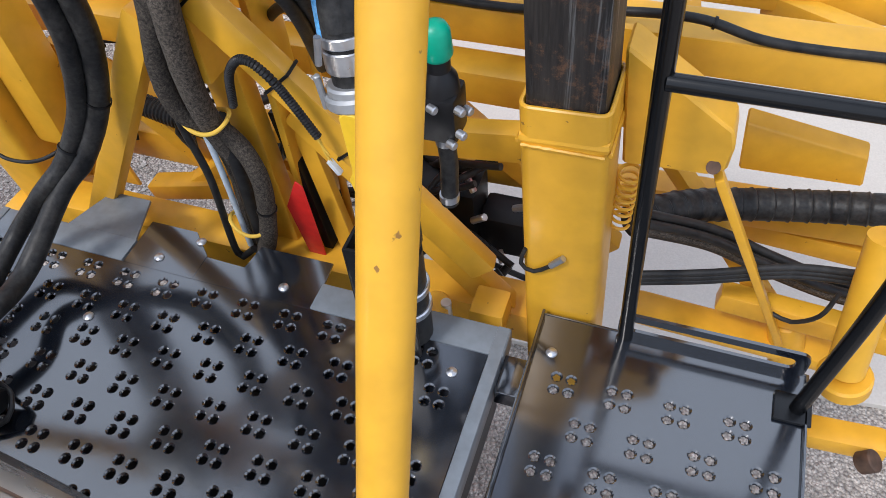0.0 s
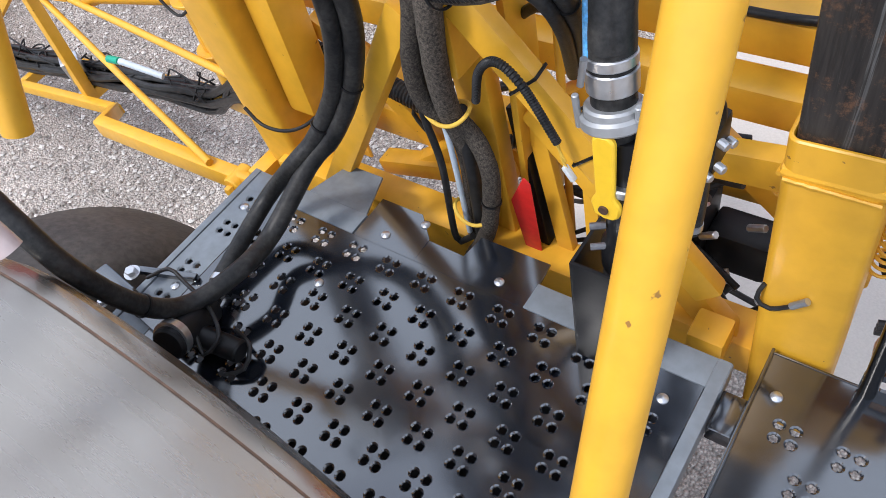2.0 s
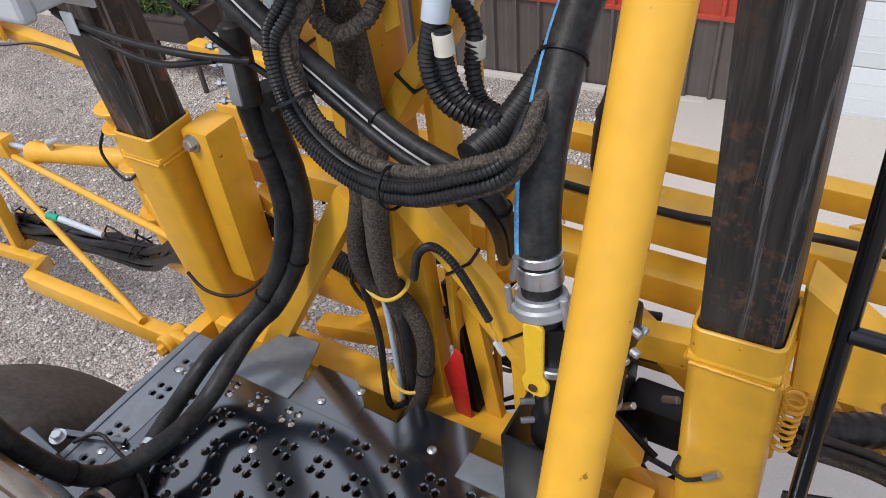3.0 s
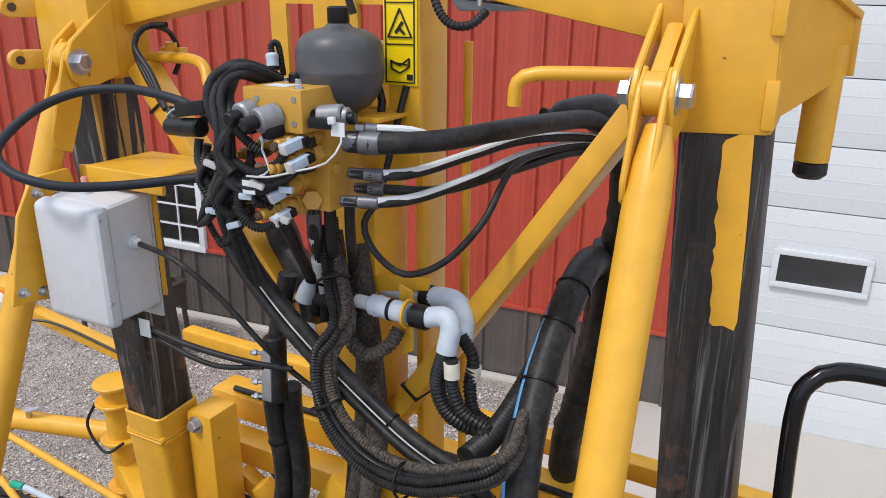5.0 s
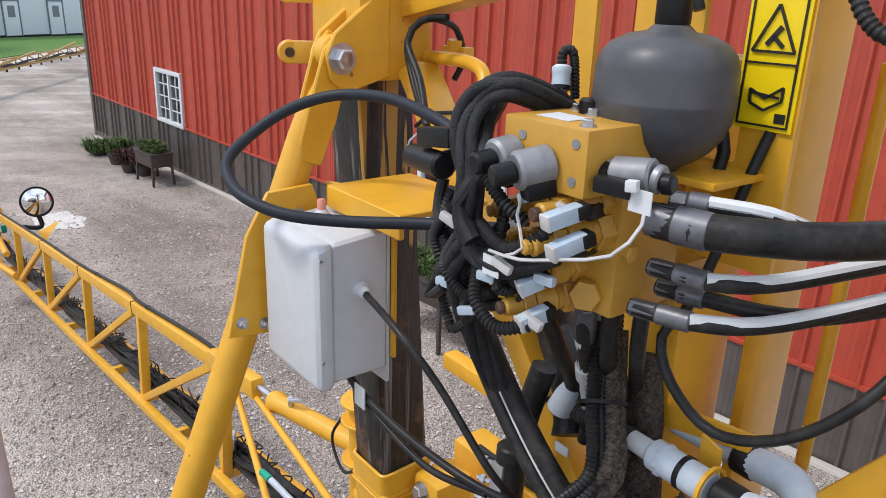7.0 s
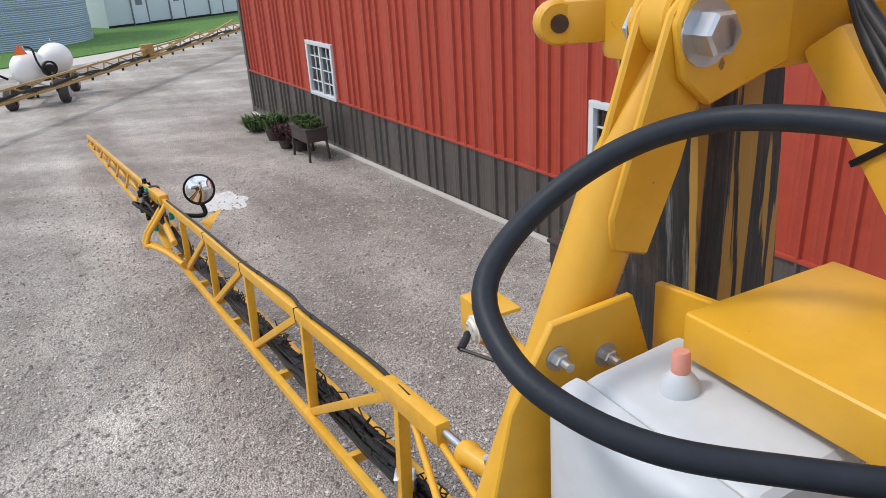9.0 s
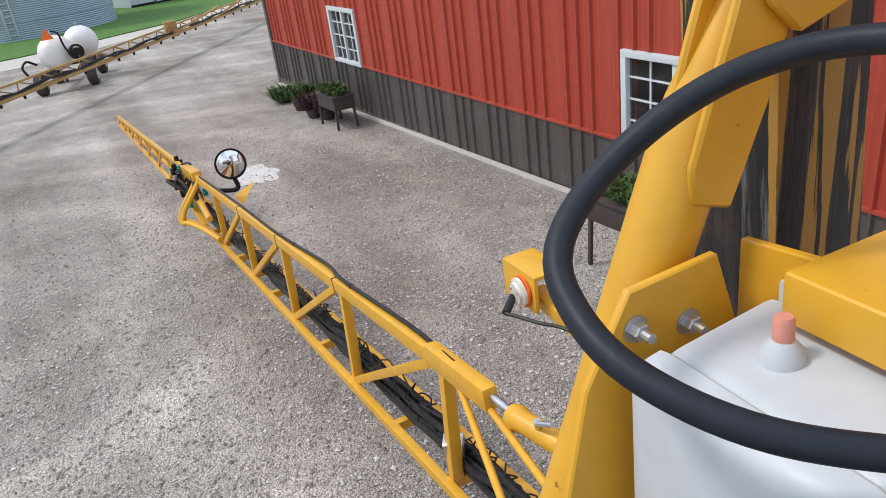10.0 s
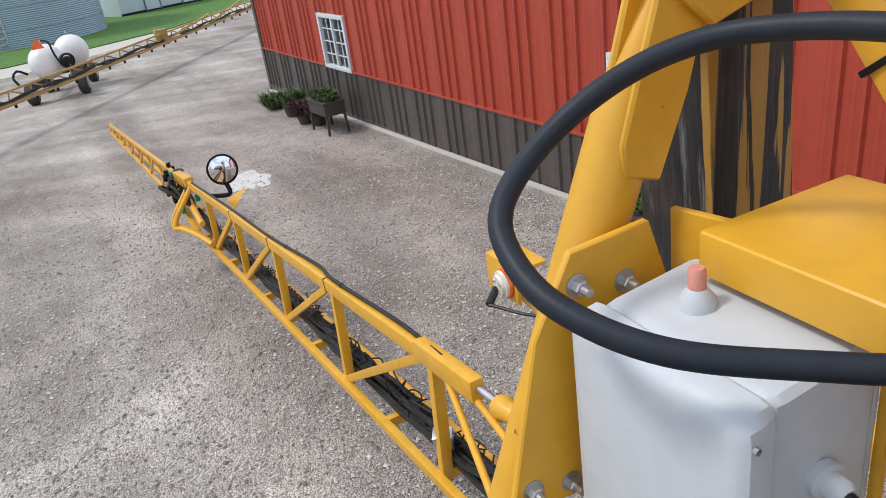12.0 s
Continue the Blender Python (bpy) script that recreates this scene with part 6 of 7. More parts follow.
lever = [pv + sd * 0.028 - dn * 0.012, pv + sd * 0.03 + dn * 0.012, pv + sd * 0.018 + dn * 0.03, tp + sd * 0.02 - dn * 0.012, tp + sd * 0.01, tp - sd * 0.01, tp - sd * 0.02 - dn * 0.012, pv - sd * 0.016 + dn * 0.03, pv - sd * 0.026 + dn * 0.01, pv - sd * 0.02 - dn * 0.018, pv - dn * 0.026, pv + sd * 0.018 - dn * 0.024]
part("lever", plate(lever, (0, 0.014, 0), 0.004), YELLOW_PLASTIC, bv, "yellow plastic lever")
part("lever_screw", rod(pv + Vector((0, -0.004, 0)), pv + Vector((0, 0.02, 0)), 0.009, 12), RUST, bv)
for z in (2.28, 2.22):
    part("side_bolt", rod((VX - 0.055, VY - 0.045, z), (VX - 0.03, VY - 0.03, z), 0.007, 8), FERRULE, bv)
part("guard", joined(box((0.43, 0.12, 1.84), (0.56, 0.128, 2.18), 0.003), box((0.425, 0.12, 1.84), (0.433, 0.26, 2.18), 0.003)), PLASTIC, bv, "black bent guard plate")

# pressure regulator with teal knob
rg = thing("pressure_regulator", "black pressure regulator with a teal adjusting knob", "regulator", (0.61, 0.23, 2.45))
RX, RY = 0.612, 0.245
part("knob", lathe([(0, 0.022), (0.1, 0.026), (0.75, 0.025), (0.9, 0.02), (1, 0.008)], (RX, RY, 2.575), (RX - 0.003, RY, 2.64), 14), TEAL, rg, "teal ribbed knob")
part("bonnet", lathe([(0, 0.034), (0.4, 0.03), (0.6, 0.02), (1, 0.02)], (RX, RY, 2.51), (RX, RY, 2.58), 16), PLASTIC, rg)
part("housing", box((RX - 0.045, RY - 0.035, 2.42), (RX + 0.035, RY + 0.035, 2.515), 0.012), PLASTIC, rg)
for a in ((0.036, -0.03, 2.5), (0.036, -0.03, 2.45), (0.02, -0.036, 2.43), (0.036, 0.01, 2.47), (-0.01, -0.036, 2.5)):
    p = Vector((RX + a[0], RY + a[1], a[2]))
    part("bolt", rod(p, p + Vector((0.016, -0.008, 0)), 0.008, 10, 0.002), ZINC, rg, "zinc bolt")
part("hose", hose([(RX, RY, 2.42), (RX + 0.006, RY - 0.004, 2.35), (RX + 0.004, RY - 0.01, 2.25)], 0.017, 14), RUBBER, rg)
for p in ((RX + 0.002, RY, 2.395), (RX + 0.004, RY - 0.01, 2.26)):
    part("hose_clamp", rod(p, (p[0], p[1], p[2] + 0.015), 0.019, 16), ZINC, rg, "steel hose clamp")

# wire stub on the right sleeve and on the left sleeve
line("wire_stub", "black wire stub with a steel lug", [(0.740, 0.340, 2.030), (0.733, 0.330, 1.990), (0.763, 0.330, 1.970), (0.818, 0.330, 2.020)], 0.005, CABLE, "wire")
solo("wire_lug", rod((0.800, 0.330, 2.003), (0.826, 0.330, 2.036), 0.008, 8), ZINC, "crimped steel wire lug", "wire lug", (0.812, 0.330, 2.019))
line("wire_strap", "black wire slung round a mast column", [(-0.795, 0.340, 1.987), (-0.739, 0.335, 1.942), (-0.638, 0.335, 1.952), (-0.559, 0.360, 1.983), (-0.559, 0.450, 1.978)], 0.0055, CABLE, "wire")

# cables and wrapped hose behind the right railing
line("wrapped_hose", "thick black spiral-wrapped hose to the boom", [(0.943, 0.600, 1.902), (1.043, 0.700, 1.871), (1.182, 0.800, 1.820), (1.387, 0.850, 1.818), (1.572, 0.850, 1.853)], 0.043, RUBBER, ribs=0.0028, pitch=0.045, n=18)
rb = [(0.946, 0.550, 1.947), (1.126, 0.650, 1.829), (1.284, 0.700, 1.721), (1.484, 0.720, 1.647), (1.620, 0.700, 1.677)]
for d, r, m in (((0, 0, 0), 0.022, SLEEVE), ((0, -0.02, 0.03), 0.012, CABLE), ((0.01, 0.01, -0.03), 0.014, CABLE), ((0.02, 0.02, 0.02), 0.012, CABLE)):
    line("boom_cable", "black cable running out to the boom", shifted(rb, d), r, m, "cable")
rb2 = [(0.959, 0.500, 1.807), (1.140, 0.550, 1.816), (1.324, 0.600, 1.840), (1.472, 0.620, 1.842)]
for k in range(3):
    line("boom_cable", "black cable running out to the boom", shifted(rb2, (0, -0.005, 0.016 * (k - 1))), 0.009, CABLE, "cable")
line("boom_cable", "thin black cable looping below the boom joint", [(1.327, 0.600, 1.659), (1.373, 0.580, 1.668), (1.415, 0.550, 1.753), (1.428, 0.550, 1.850)], 0.006, CABLE, "cable")
bc = [(-0.9, 0.82, 2.312), (0.1, 0.82, 2.308), (0.55, 0.8, 2.31), (0.75, 0.81, 2.325), (0.98, 0.8, 2.345), (1.15, 0.8, 2.31), (1.4, 0.8, 2.31), (1.8, 0.8, 2.33), (2.6, 0.82, 2.31)]
line("beam_conduit", "black corrugated conduit strapped along the rear beam", bc, 0.011, CABLE, "conduit", ties=(0.3, 0.55, 0.65))

line("black_hose", "thick black corrugated hose behind a mast diagonal", [(-0.85, 0.66, 1.98), (-0.55, 0.64, 1.95), (-0.25, 0.63, 1.9), (0.0, 0.66, 1.86)], 0.032, CABLE, ribs=0.002, pitch=0.012)
# clutter of cables and fittings low behind the mast
rnd = random.Random(4)
for i in range(26):
    u, v, z = rnd.uniform(0.05, 0.7), rnd.uniform(0.6, 0.9), rnd.uniform(1.4, 1.95)
    pts = [(u, v, z)]
    for k in range(3):
        pts.append((pts[-1][0] + rnd.uniform(-0.15, 0.22), pts[-1][1] + rnd.uniform(-0.1, 0.1), pts[-1][2] + rnd.uniform(-0.12, 0.12)))
    line("rear_cable", "black cable in the tangle behind the mast", pts, rnd.choice((0.007, 0.01, 0.014)), CABLE, "cable")
for i in range(14):
    u, v, z = rnd.uniform(0.25, 0.7), rnd.uniform(0.62, 0.8), rnd.uniform(1.45, 1.9)
    solo("rear_fitting", rod((u, v, z), (u + rnd.uniform(-0.05, 0.05), v + rnd.uniform(-0.03, 0.03), z + rnd.uniform(0.02, 0.05)), 0.011, 8, 0.002), ZINC, "small zinc fitting behind the mast", "fitting", (u, v, z))
solo("section_valve", joined(box((0.25, 0.7, 1.45), (0.5, 0.85, 1.75), 0.02), box((0.5, 0.72, 1.5), (0.68, 0.84, 1.65), 0.02)), PLASTIC, "black section valve body behind the mast", "valve", (0.4, 0.78, 1.45))
for i in range(12):
    u, v, z = rnd.uniform(-0.75, -0.15), rnd.uniform(0.6, 0.85), rnd.uniform(1.6, 2.0)
    pts = [(u, v, z)]
    for k in range(3):
        pts.append((pts[-1][0] + rnd.uniform(-0.12, 0.15), pts[-1][1] + rnd.uniform(-0.08, 0.08), pts[-1][2] + rnd.uniform(-0.1, 0.1)))
    line("rear_cable", "black cable in the tangle behind the mast", pts, rnd.choice((0.007, 0.01, 0.016)), CABLE, "cable")

# ---- harness on the valve block ----
def twisted(points, count, spread, r, turns, seed=1):
    """Wires twisted round a common path into one loom."""
    path = spline(points, 0.03)
    rr = random.Random(seed)
    made = []
    for k in range(count):
        ph, out = 6.283 * k / count + rr.uniform(-0.3, 0.3), rr.uniform(0.65, 1.0) * spread
        x = (path[1] - path[0]).orthogonal().normalized()
        pts = []
        for i, p in enumerate(path):
            t = (path[min(i + 1, len(path) - 1)] - path[max(i - 1, 0)]).normalized()
            x = (x - t * x.dot(t)).normalized()
            a = ph + turns * 6.283 * i / max(1, len(path) - 1)
            pts.append(p + (x * math.cos(a) + t.cross(x) * math.sin(a)) * out)
        made.append(hose(pts, r * rr.uniform(0.85, 1.2), 12, 0.008))
    return made



hn = thing("valve_harness", "black braided wire harness looping over the valves", "wire harness", (-0.136, 0.105, 3.439))
def strands(meshes):
    for bm in meshes:
        part("loom_strand", bm, BRAID, hn)


h0 = [(-0.1, 0.255, 3.485), (-0.106, 0.225, 3.528), (-0.113, 0.130, 3.561), (-0.147, 0.105, 3.540), (-0.143, 0.085, 3.498), (-0.116, 0.075, 3.445), (-0.120, 0.075, 3.388), (-0.093, 0.075, 3.350), (-0.028, 0.075, 3.351), (0.027, 0.095, 3.384)]
strands(twisted(h0, 5, 0.0135, 0.0088, 1.2, 3))
strands(twisted(shifted(h0[1:8], (0.018, -0.006, 0.0)), 2, 0.009, 0.0085, 0.7, 4))
part("branch_loom", hose([(-0.140, 0.220, 3.532), (-0.166, 0.180, 3.547), (-0.137, 0.115, 3.512), (-0.092, 0.075, 3.464), (-0.114, 0.055, 3.414), (-0.081, 0.055, 3.373)], 0.012, 10, wobble=0.004), CABLE, hn)
strands(twisted([(-0.114, 0.075, 3.365), (-0.151, 0.085, 3.311), (-0.158, 0.105, 3.257), (-0.154, 0.130, 3.188), (-0.139, 0.170, 3.100)], 5, 0.0135, 0.009, 0.6, 6))
part("branch_loom", hose([(-0.225, 0.115, 3.417), (-0.223, 0.105, 3.371), (-0.189, 0.095, 3.334), (-0.201, 0.095, 3.290), (-0.225, 0.095, 3.237), (-0.177, 0.085, 3.271)], 0.009, 10), CABLE, hn)
br = [[(-0.202, 0.115, 3.408), (-0.213, 0.105, 3.354), (-0.173, 0.085, 3.320), (-0.222, 0.105, 3.260)], [(-0.144, 0.095, 3.417), (-0.189, 0.105, 3.363), (-0.177, 0.105, 3.316), (-0.122, 0.095, 3.301), (-0.141, 0.095, 3.250)], [(-0.129, 0.105, 3.334), (-0.173, 0.115, 3.290), (-0.134, 0.105, 3.260), (-0.064, 0.095, 3.280)], [(-0.080, 0.105, 3.387), (-0.105, 0.105, 3.355), (-0.085, 0.105, 3.322), (-0.032, 0.095, 3.319)], [(-0.093, 0.075, 3.333), (-0.072, 0.055, 3.294), (-0.030, 0.055, 3.271), (0.011, 0.075, 3.284)], [(-0.137, 0.075, 3.363), (-0.164, 0.075, 3.312), (-0.121, 0.075, 3.282), (-0.069, 0.085, 3.299)], [(-0.098, 0.075, 3.390), (-0.023, 0.055, 3.380), (0.017, 0.075, 3.403), (0.015, 0.095, 3.427)],
      [(-0.093, 0.075, 3.459), (-0.052, 0.075, 3.429), (-0.019, 0.085, 3.409)], [(-0.167, 0.085, 3.392), (-0.203, 0.085, 3.341), (-0.185, 0.095, 3.292)], [(-0.206, 0.115, 3.455), (-0.271, 0.130, 3.438), (-0.364, 0.180, 3.439), (-0.425, 0.230, 3.448)]]
for pts in br:
    part("corrugated_branch", hose(pts, 0.0085, 10, ribs=0.0012, pitch=0.006), CABLE, hn)
rl = random.Random(12)
anchors = ((-0.198, 0.105, 3.350), (-0.147, 0.095, 3.381), (-0.112, 0.085, 3.317), (-0.195, 0.105, 3.289), (-0.078, 0.095, 3.283), (-0.041, 0.105, 3.310), (-0.079, 0.105, 3.410), (-0.009, 0.105, 3.384), (-0.232, 0.115, 3.256), (-0.129, 0.115, 3.246))
for k in range(14):
    p, q = Vector(rl.choice(anchors)), Vector(rl.choice(anchors))
    if (p - q).length > 0.02:
        mid = (p + q) / 2 + Vector((rl.uniform(-0.02, 0.02), rl.uniform(-0.04, 0.01), rl.uniform(-0.05, 0.02)))
        part("corrugated_branch" if k % 2 else "wire", hose([p, p.lerp(mid, 0.6) + Vector((0, 0, -0.012)), mid, q], 0.007 if k % 2 else 0.004, 8, ribs=0.001 if k % 2 else 0, pitch=0.006), CABLE, hn)
ends = ((0.014, 0.075, 3.290), (0.020, 0.085, 3.346), (0.035, 0.095, 3.396), (0.036, 0.095, 3.435), (-0.177, 0.085, 3.277), (-0.112, 0.075, 3.259), (-0.159, 0.075, 3.378), (-0.064, 0.065, 3.327), (-0.017, 0.085, 3.442), (-0.025, 0.055, 3.357))
for k, p in enumerate(ends):
    d = Vector((0.024, 0.004, 0.008 * (k % 3 - 1)))
    part("connector", joined(bar(Vector(p) - d * 0.6, Vector(p) + d * 0.6, 0.011, 0.013, 0.003)), PLUG_GREY if k % 3 == 0 else PLUG_BLUE, hn, "pale plug connector")
part("white_wire", hose([(0.107, 0.145, 3.473), (0.137, 0.105, 3.444), (0.123, 0.075, 3.410), (0.072, 0.055, 3.394), (0.013, 0.045, 3.378), (-0.040, 0.045, 3.374)], 0.0022, 6), PLUG_GREY, hn, "white wire")
part("white_wire", hose([(-0.237, 0.125, 3.484), (-0.293, 0.115, 3.471), (-0.318, 0.115, 3.443), (-0.282, 0.115, 3.418), (-0.216, 0.115, 3.430)], 0.0022, 6), PLUG_GREY, hn, "white wire")
part("white_wire", hose([(-0.024, 0.085, 3.447), (-0.015, 0.065, 3.423), (0.008, 0.055, 3.389), (-0.015, 0.045, 3.374)], 0.0022, 6), PLUG_GREY, hn, "white wire")
for p in ((-0.198, 0.115, 3.453), (0.108, 0.115, 3.452), (-0.062, 0.055, 3.336)):
    part("paper_tag", box(p, tuple(Vector(p) + Vector((0.03, 0.002, 0.026))), 0), WHITE_PAINT, hn, "white paper tag")
sol = thing("solenoid_pair", "zinc solenoid coils with black caps on the block face", "solenoid", (0.004, 0.030, 3.486))
for p, q in (((-0.019, 0.060, 3.476), (-0.004, 0.105, 3.484)), ((-0.069, 0.070, 3.481), (-0.066, 0.105, 3.486))):
    part("coil", rod(p, q, 0.0245, 20, 0.004), COIL, sol)
    part("coil_plug", bar(Vector(q).lerp(Vector(p), 0.05) + Vector((0.008, 0, -0.024)), Vector(q).lerp(Vector(p), 0.85) + Vector((0.008, 0, -0.024)), 0.026, 0.024, 0.004), PLASTIC, sol)
    d = (Vector(p) - Vector(q)).normalized()
    part("cap", rod(Vector(p) + d * 0.03, Vector(p), 0.014, 14, 0.003), PLASTIC, sol)
sol2 = thing("side_solenoid", "black plugged solenoid beside the harness", "solenoid", (-0.254, 0.100, 3.458))
part("body", joined(rod((-0.310, 0.120, 3.435), (-0.180, 0.080, 3.448), 0.019, 16, 0.004), bar((-0.253, 0.100, 3.476), (-0.154, 0.080, 3.492), 0.03, 0.028, 0.005)), PLASTIC, sol2)
# cable bundle over the left diagonal
for k in range(3):
    line("top_cable", "black cable tied below the top beam", [(-0.594, 0.400, 3.626), (-0.654, 0.380, 3.617), (-0.672, 0.360, 3.575), ((-0.623, 0.340, 3.507)[0] + 0.012 * k, (-0.623, 0.340, 3.507)[1], (-0.623, 0.340, 3.507)[2]), (-0.519, 0.300, 3.433)], 0.0075, CABLE, "cable")
line("top_cable", "black cable loop behind the cap", [(-0.667, 0.420, 3.623), (-0.692, 0.500, 3.599), (-0.687, 0.520, 3.537), (-0.693, 0.500, 3.491)], 0.007, CABLE, "cable")
solo("proximity_sensor", joined(rod((-0.694, 0.500, 3.576), (-0.698, 0.500, 3.545), 0.016, 12), box((-0.744, 0.500, 3.520), tuple(Vector((-0.664, 0.500, 3.562)) + Vector((0, 0.03, 0))), 0.003)), YELLOW, "yellow sensor bracket behind the cap", "sensor", (-0.698, 0.500, 3.545))

# straps on the diagonals, top-beam bracket
def strap_on(a, b, share, w, h, up):
    a, b = Vector(a), Vector(b)
    d = (b - a).normalized()
    p = a.lerp(b, share)
    return bar(p, p + d * 0.007, w + 0.008, h + 0.008, 0.001, up)


for k, (a, b, w, h, shares) in enumerate((((0.62, 0.4, 3.53), (0.03, 0.44, 2.66), 0.05, 0.085, (0.86,)), ((-0.72, 0.42, 3.52), (-0.1, 0.44, 2.7), 0.05, 0.085, (0.12, 0.28, 0.72, 0.88)), ((0.0, 0.4, 2.56), (0.62, 0.42, 1.82), 0.075, 0.05, (0.06, 0.3, 0.52)))):
    for s in shares:
        solo("cable_strap", strap_on(a, b, s, w, h, (0, -1, 0.2)), PLASTIC, "black cable strap round a mast diagonal", "cable tie", tuple(Vector(a).lerp(Vector(b), s)), group="straps on the mast")
# plain grey bracket plate on a U-bolt, no lamp in it
tb = thing("beam_bracket", "grey plate hung under the top beam by a U-bolt", "lamp", (0.273, 0.400, 3.691))
part("u_bolt", hose([(0.284, 0.370, 3.680), (0.285, 0.370, 3.723), (0.290, 0.380, 3.781), (0.252, 0.480, 3.787), (0.243, 0.480, 3.690)], 0.006, 8), ZINC, tb, "zinc U-bolt")
part("housing", bevelled(plate([(0.202, 0.400, 3.695), (0.347, 0.400, 3.681), (0.342, 0.400, 3.670), (0.222, 0.400, 3.669)], (0, 0.09, 0)), 0.006), GREY_PAINT, tb)

# ---- left boom ----
def chord(u, dv=0.0, dz=0.0):
    """Place on the left boom's upper chord, offset across and down; the outer wing tapers."""
    if u >= -9.4:
        f = (u + 2.95) / -6.45
        p = Vector((u, 0.75 - 0.27 * f, 1.73 - 0.73 * f))
        k = 1.0 - 0.12 * f
    else:
        g = (u + 9.4) / -7.1
        p = Vector((u, 0.48 - 0.51 * g, 1.0 - 0.46 * g))
        k = 0.7 - 0.45 * g
    return p + Vector((0, dv, dz)) * k


FRONT, REAR = (-0.07, -0.69), (0.19, -0.68)
boom = thing("left_boom", "yellow folding spray boom truss with hoses along it", "spray boom", (-2.5, 0.7, 1.2))
part("upper_chord", bar(chord(-2.75), chord(-9.4), 0.06, 0.085, 0.01), YELLOW, boom)
part("front_chord", bar(chord(-2.6, *FRONT), chord(-9.4, *FRONT), 0.05, 0.06, 0.008), YELLOW, boom)
part("rear_chord", bar(chord(-2.2, *REAR), chord(-9.4, *REAR), 0.05, 0.06, 0.008), YELLOW, boom)
u = -2.9
while u > -9.3:
    part("post", bar(chord(u), chord(u - 0.03, FRONT[0] + 0.05, FRONT[1]), 0.06, 0.055, 0.006, (1, 0, 0)), YELLOW, boom)
    for du in (0.03, 0.68):
        if u - du > -9.3:
            part("rung", bar(chord(u - du, *FRONT), chord(u - du, *REAR), 0.045, 0.06, 0.006), YELLOW, boom)
    if u - 1.32 > -9.3:
        part("brace", bar(chord(u - 0.12, -0.01, -0.03), chord(u - 1.3, FRONT[0] + 0.03, FRONT[1] + 0.03), 0.04, 0.05, 0.006), YELLOW, boom)
        part("chord_tie", bar(chord(u - 0.1, 0, 0.0), chord(u - 0.115, 0, 0.0), 0.066, 0.092, 0.008), PLASTIC, boom, "black tie round the chord")
    u -= 1.32
part("knuckle_box", bar(chord(-2.5, 0, 0.0), chord(-3.05, 0, 0.01), 0.075, 0.11, 0.02), YELLOW, boom)
# fold joint with guard loops
part("fold_joint", joined(bar(chord(-9.2, 0, 0.02), chord(-9.9, 0, 0.0), 0.12, 0.14, 0.03), bar(chord(-9.2, *FRONT), chord(-9.8, -0.1, -0.5), 0.08, 0.08, 0.02)), YELLOW, boom)
for d in (0.0, 0.16):
    a, b = chord(-9.25 + d), chord(-8.3 + d, FRONT[0] - 0.02, FRONT[1] + 0.1)
    low = a + Vector((0.05, -0.3, -0.36))
    part("guard_loop", hose([a, a.lerp(low, 0.5), a.lerp(low, 0.88), low + Vector((0.03, -0.02, -0.08)), low.lerp(b, 0.12) + Vector((0, 0, -0.05)), low.lerp(b, 0.55), b], 0.03, 12, 0.05), YELLOW, boom)
part("fold_cylinder", rod(chord(-8.3, -0.12, -0.35), chord(-9.3, -0.05, -0.25), 0.035, 14, 0.005), YELLOW, boom)
# outer wing
for dv, dz in ((0, 0), (-0.07, -0.66), (0.19, -0.66)):
    part("wing_chord", bar(chord(-9.6, dv, dz), chord(-16.5, dv, dz), 0.045, 0.055, 0.006), YELLOW, boom)
u = -9.9
while u > -16.4:
    part("wing_post", bar(chord(u), chord(u - 0.1, 0.19, -0.66), 0.03, 0.03, 0), YELLOW, boom)
    part("wing_brace", bar(chord(u), chord(u - 0.5, -0.07, -0.66), 0.03, 0.03, 0), YELLOW, boom)
    u -= 0.9
part("flag_bracket", plate([chord(-7.6, 0.1, 0.02), chord(-7.6, 0.34, 0.12), chord(-7.45, 0.2, 0.02), chord(-7.6, 0.16, -0.1)], (0.01, 0, 0)), YELLOW, boom)
# inner links to the mast
hinge, knee = Vector((-1.13, 0.38, 1.485)), Vector((-2.1, 0.4, 1.4))
part("inner_link", bar(knee, hinge, 0.06, 0.085, 0.01), YELLOW, boom)
part("inner_link", bar(chord(-2.63, *FRONT), knee, 0.055, 0.07, 0.01), YELLOW, boom)
part("link_eye", joined(rod(hinge + Vector((0, -0.05, 0)), hinge + Vector((0, 0.05, 0)), 0.045, 22, 0.006), rod(hinge + Vector((0, -0.075, 0)), hinge + Vector((0, -0.05, 0)), 0.022, 6, 0.003)), YELLOW, boom)
part("inner_strut", rod(chord(-2.8, 0, -0.05), (-1.27, 0.37, 1.53), 0.016, 12), YELLOW, boom)
part("inner_strut", rod(chord(-2.7, 0.02, -0.03), (-1.2, 0.61, 1.76), 0.016, 12), YELLOW, boom)
part("inner_strut", bar(chord(-2.2, *REAR), (-1.05, 0.62, 1.6), 0.05, 0.06, 0.008), YELLOW, boom)
part("hinge_plate", joined(box((-1.14, 0.36, 1.44), (-0.95, 0.4, 1.53), 0.012), box((-1.02, 0.36, 1.42), (-0.95, 0.5, 1.6), 0.012)), YELLOW, boom)
part("clamp_block", bar(chord(-2.95, 0.0, -0.45), chord(-2.98, 0.02, -0.6), 0.1, 0.08, 0.008), ZINC, boom, "steel clamp block")
rnd = random.Random(9)
hz = thing("boom_hoses", "black hose and wire bundle lying in the boom truss", "hose bundle", chord(-3, 0, -0.5))
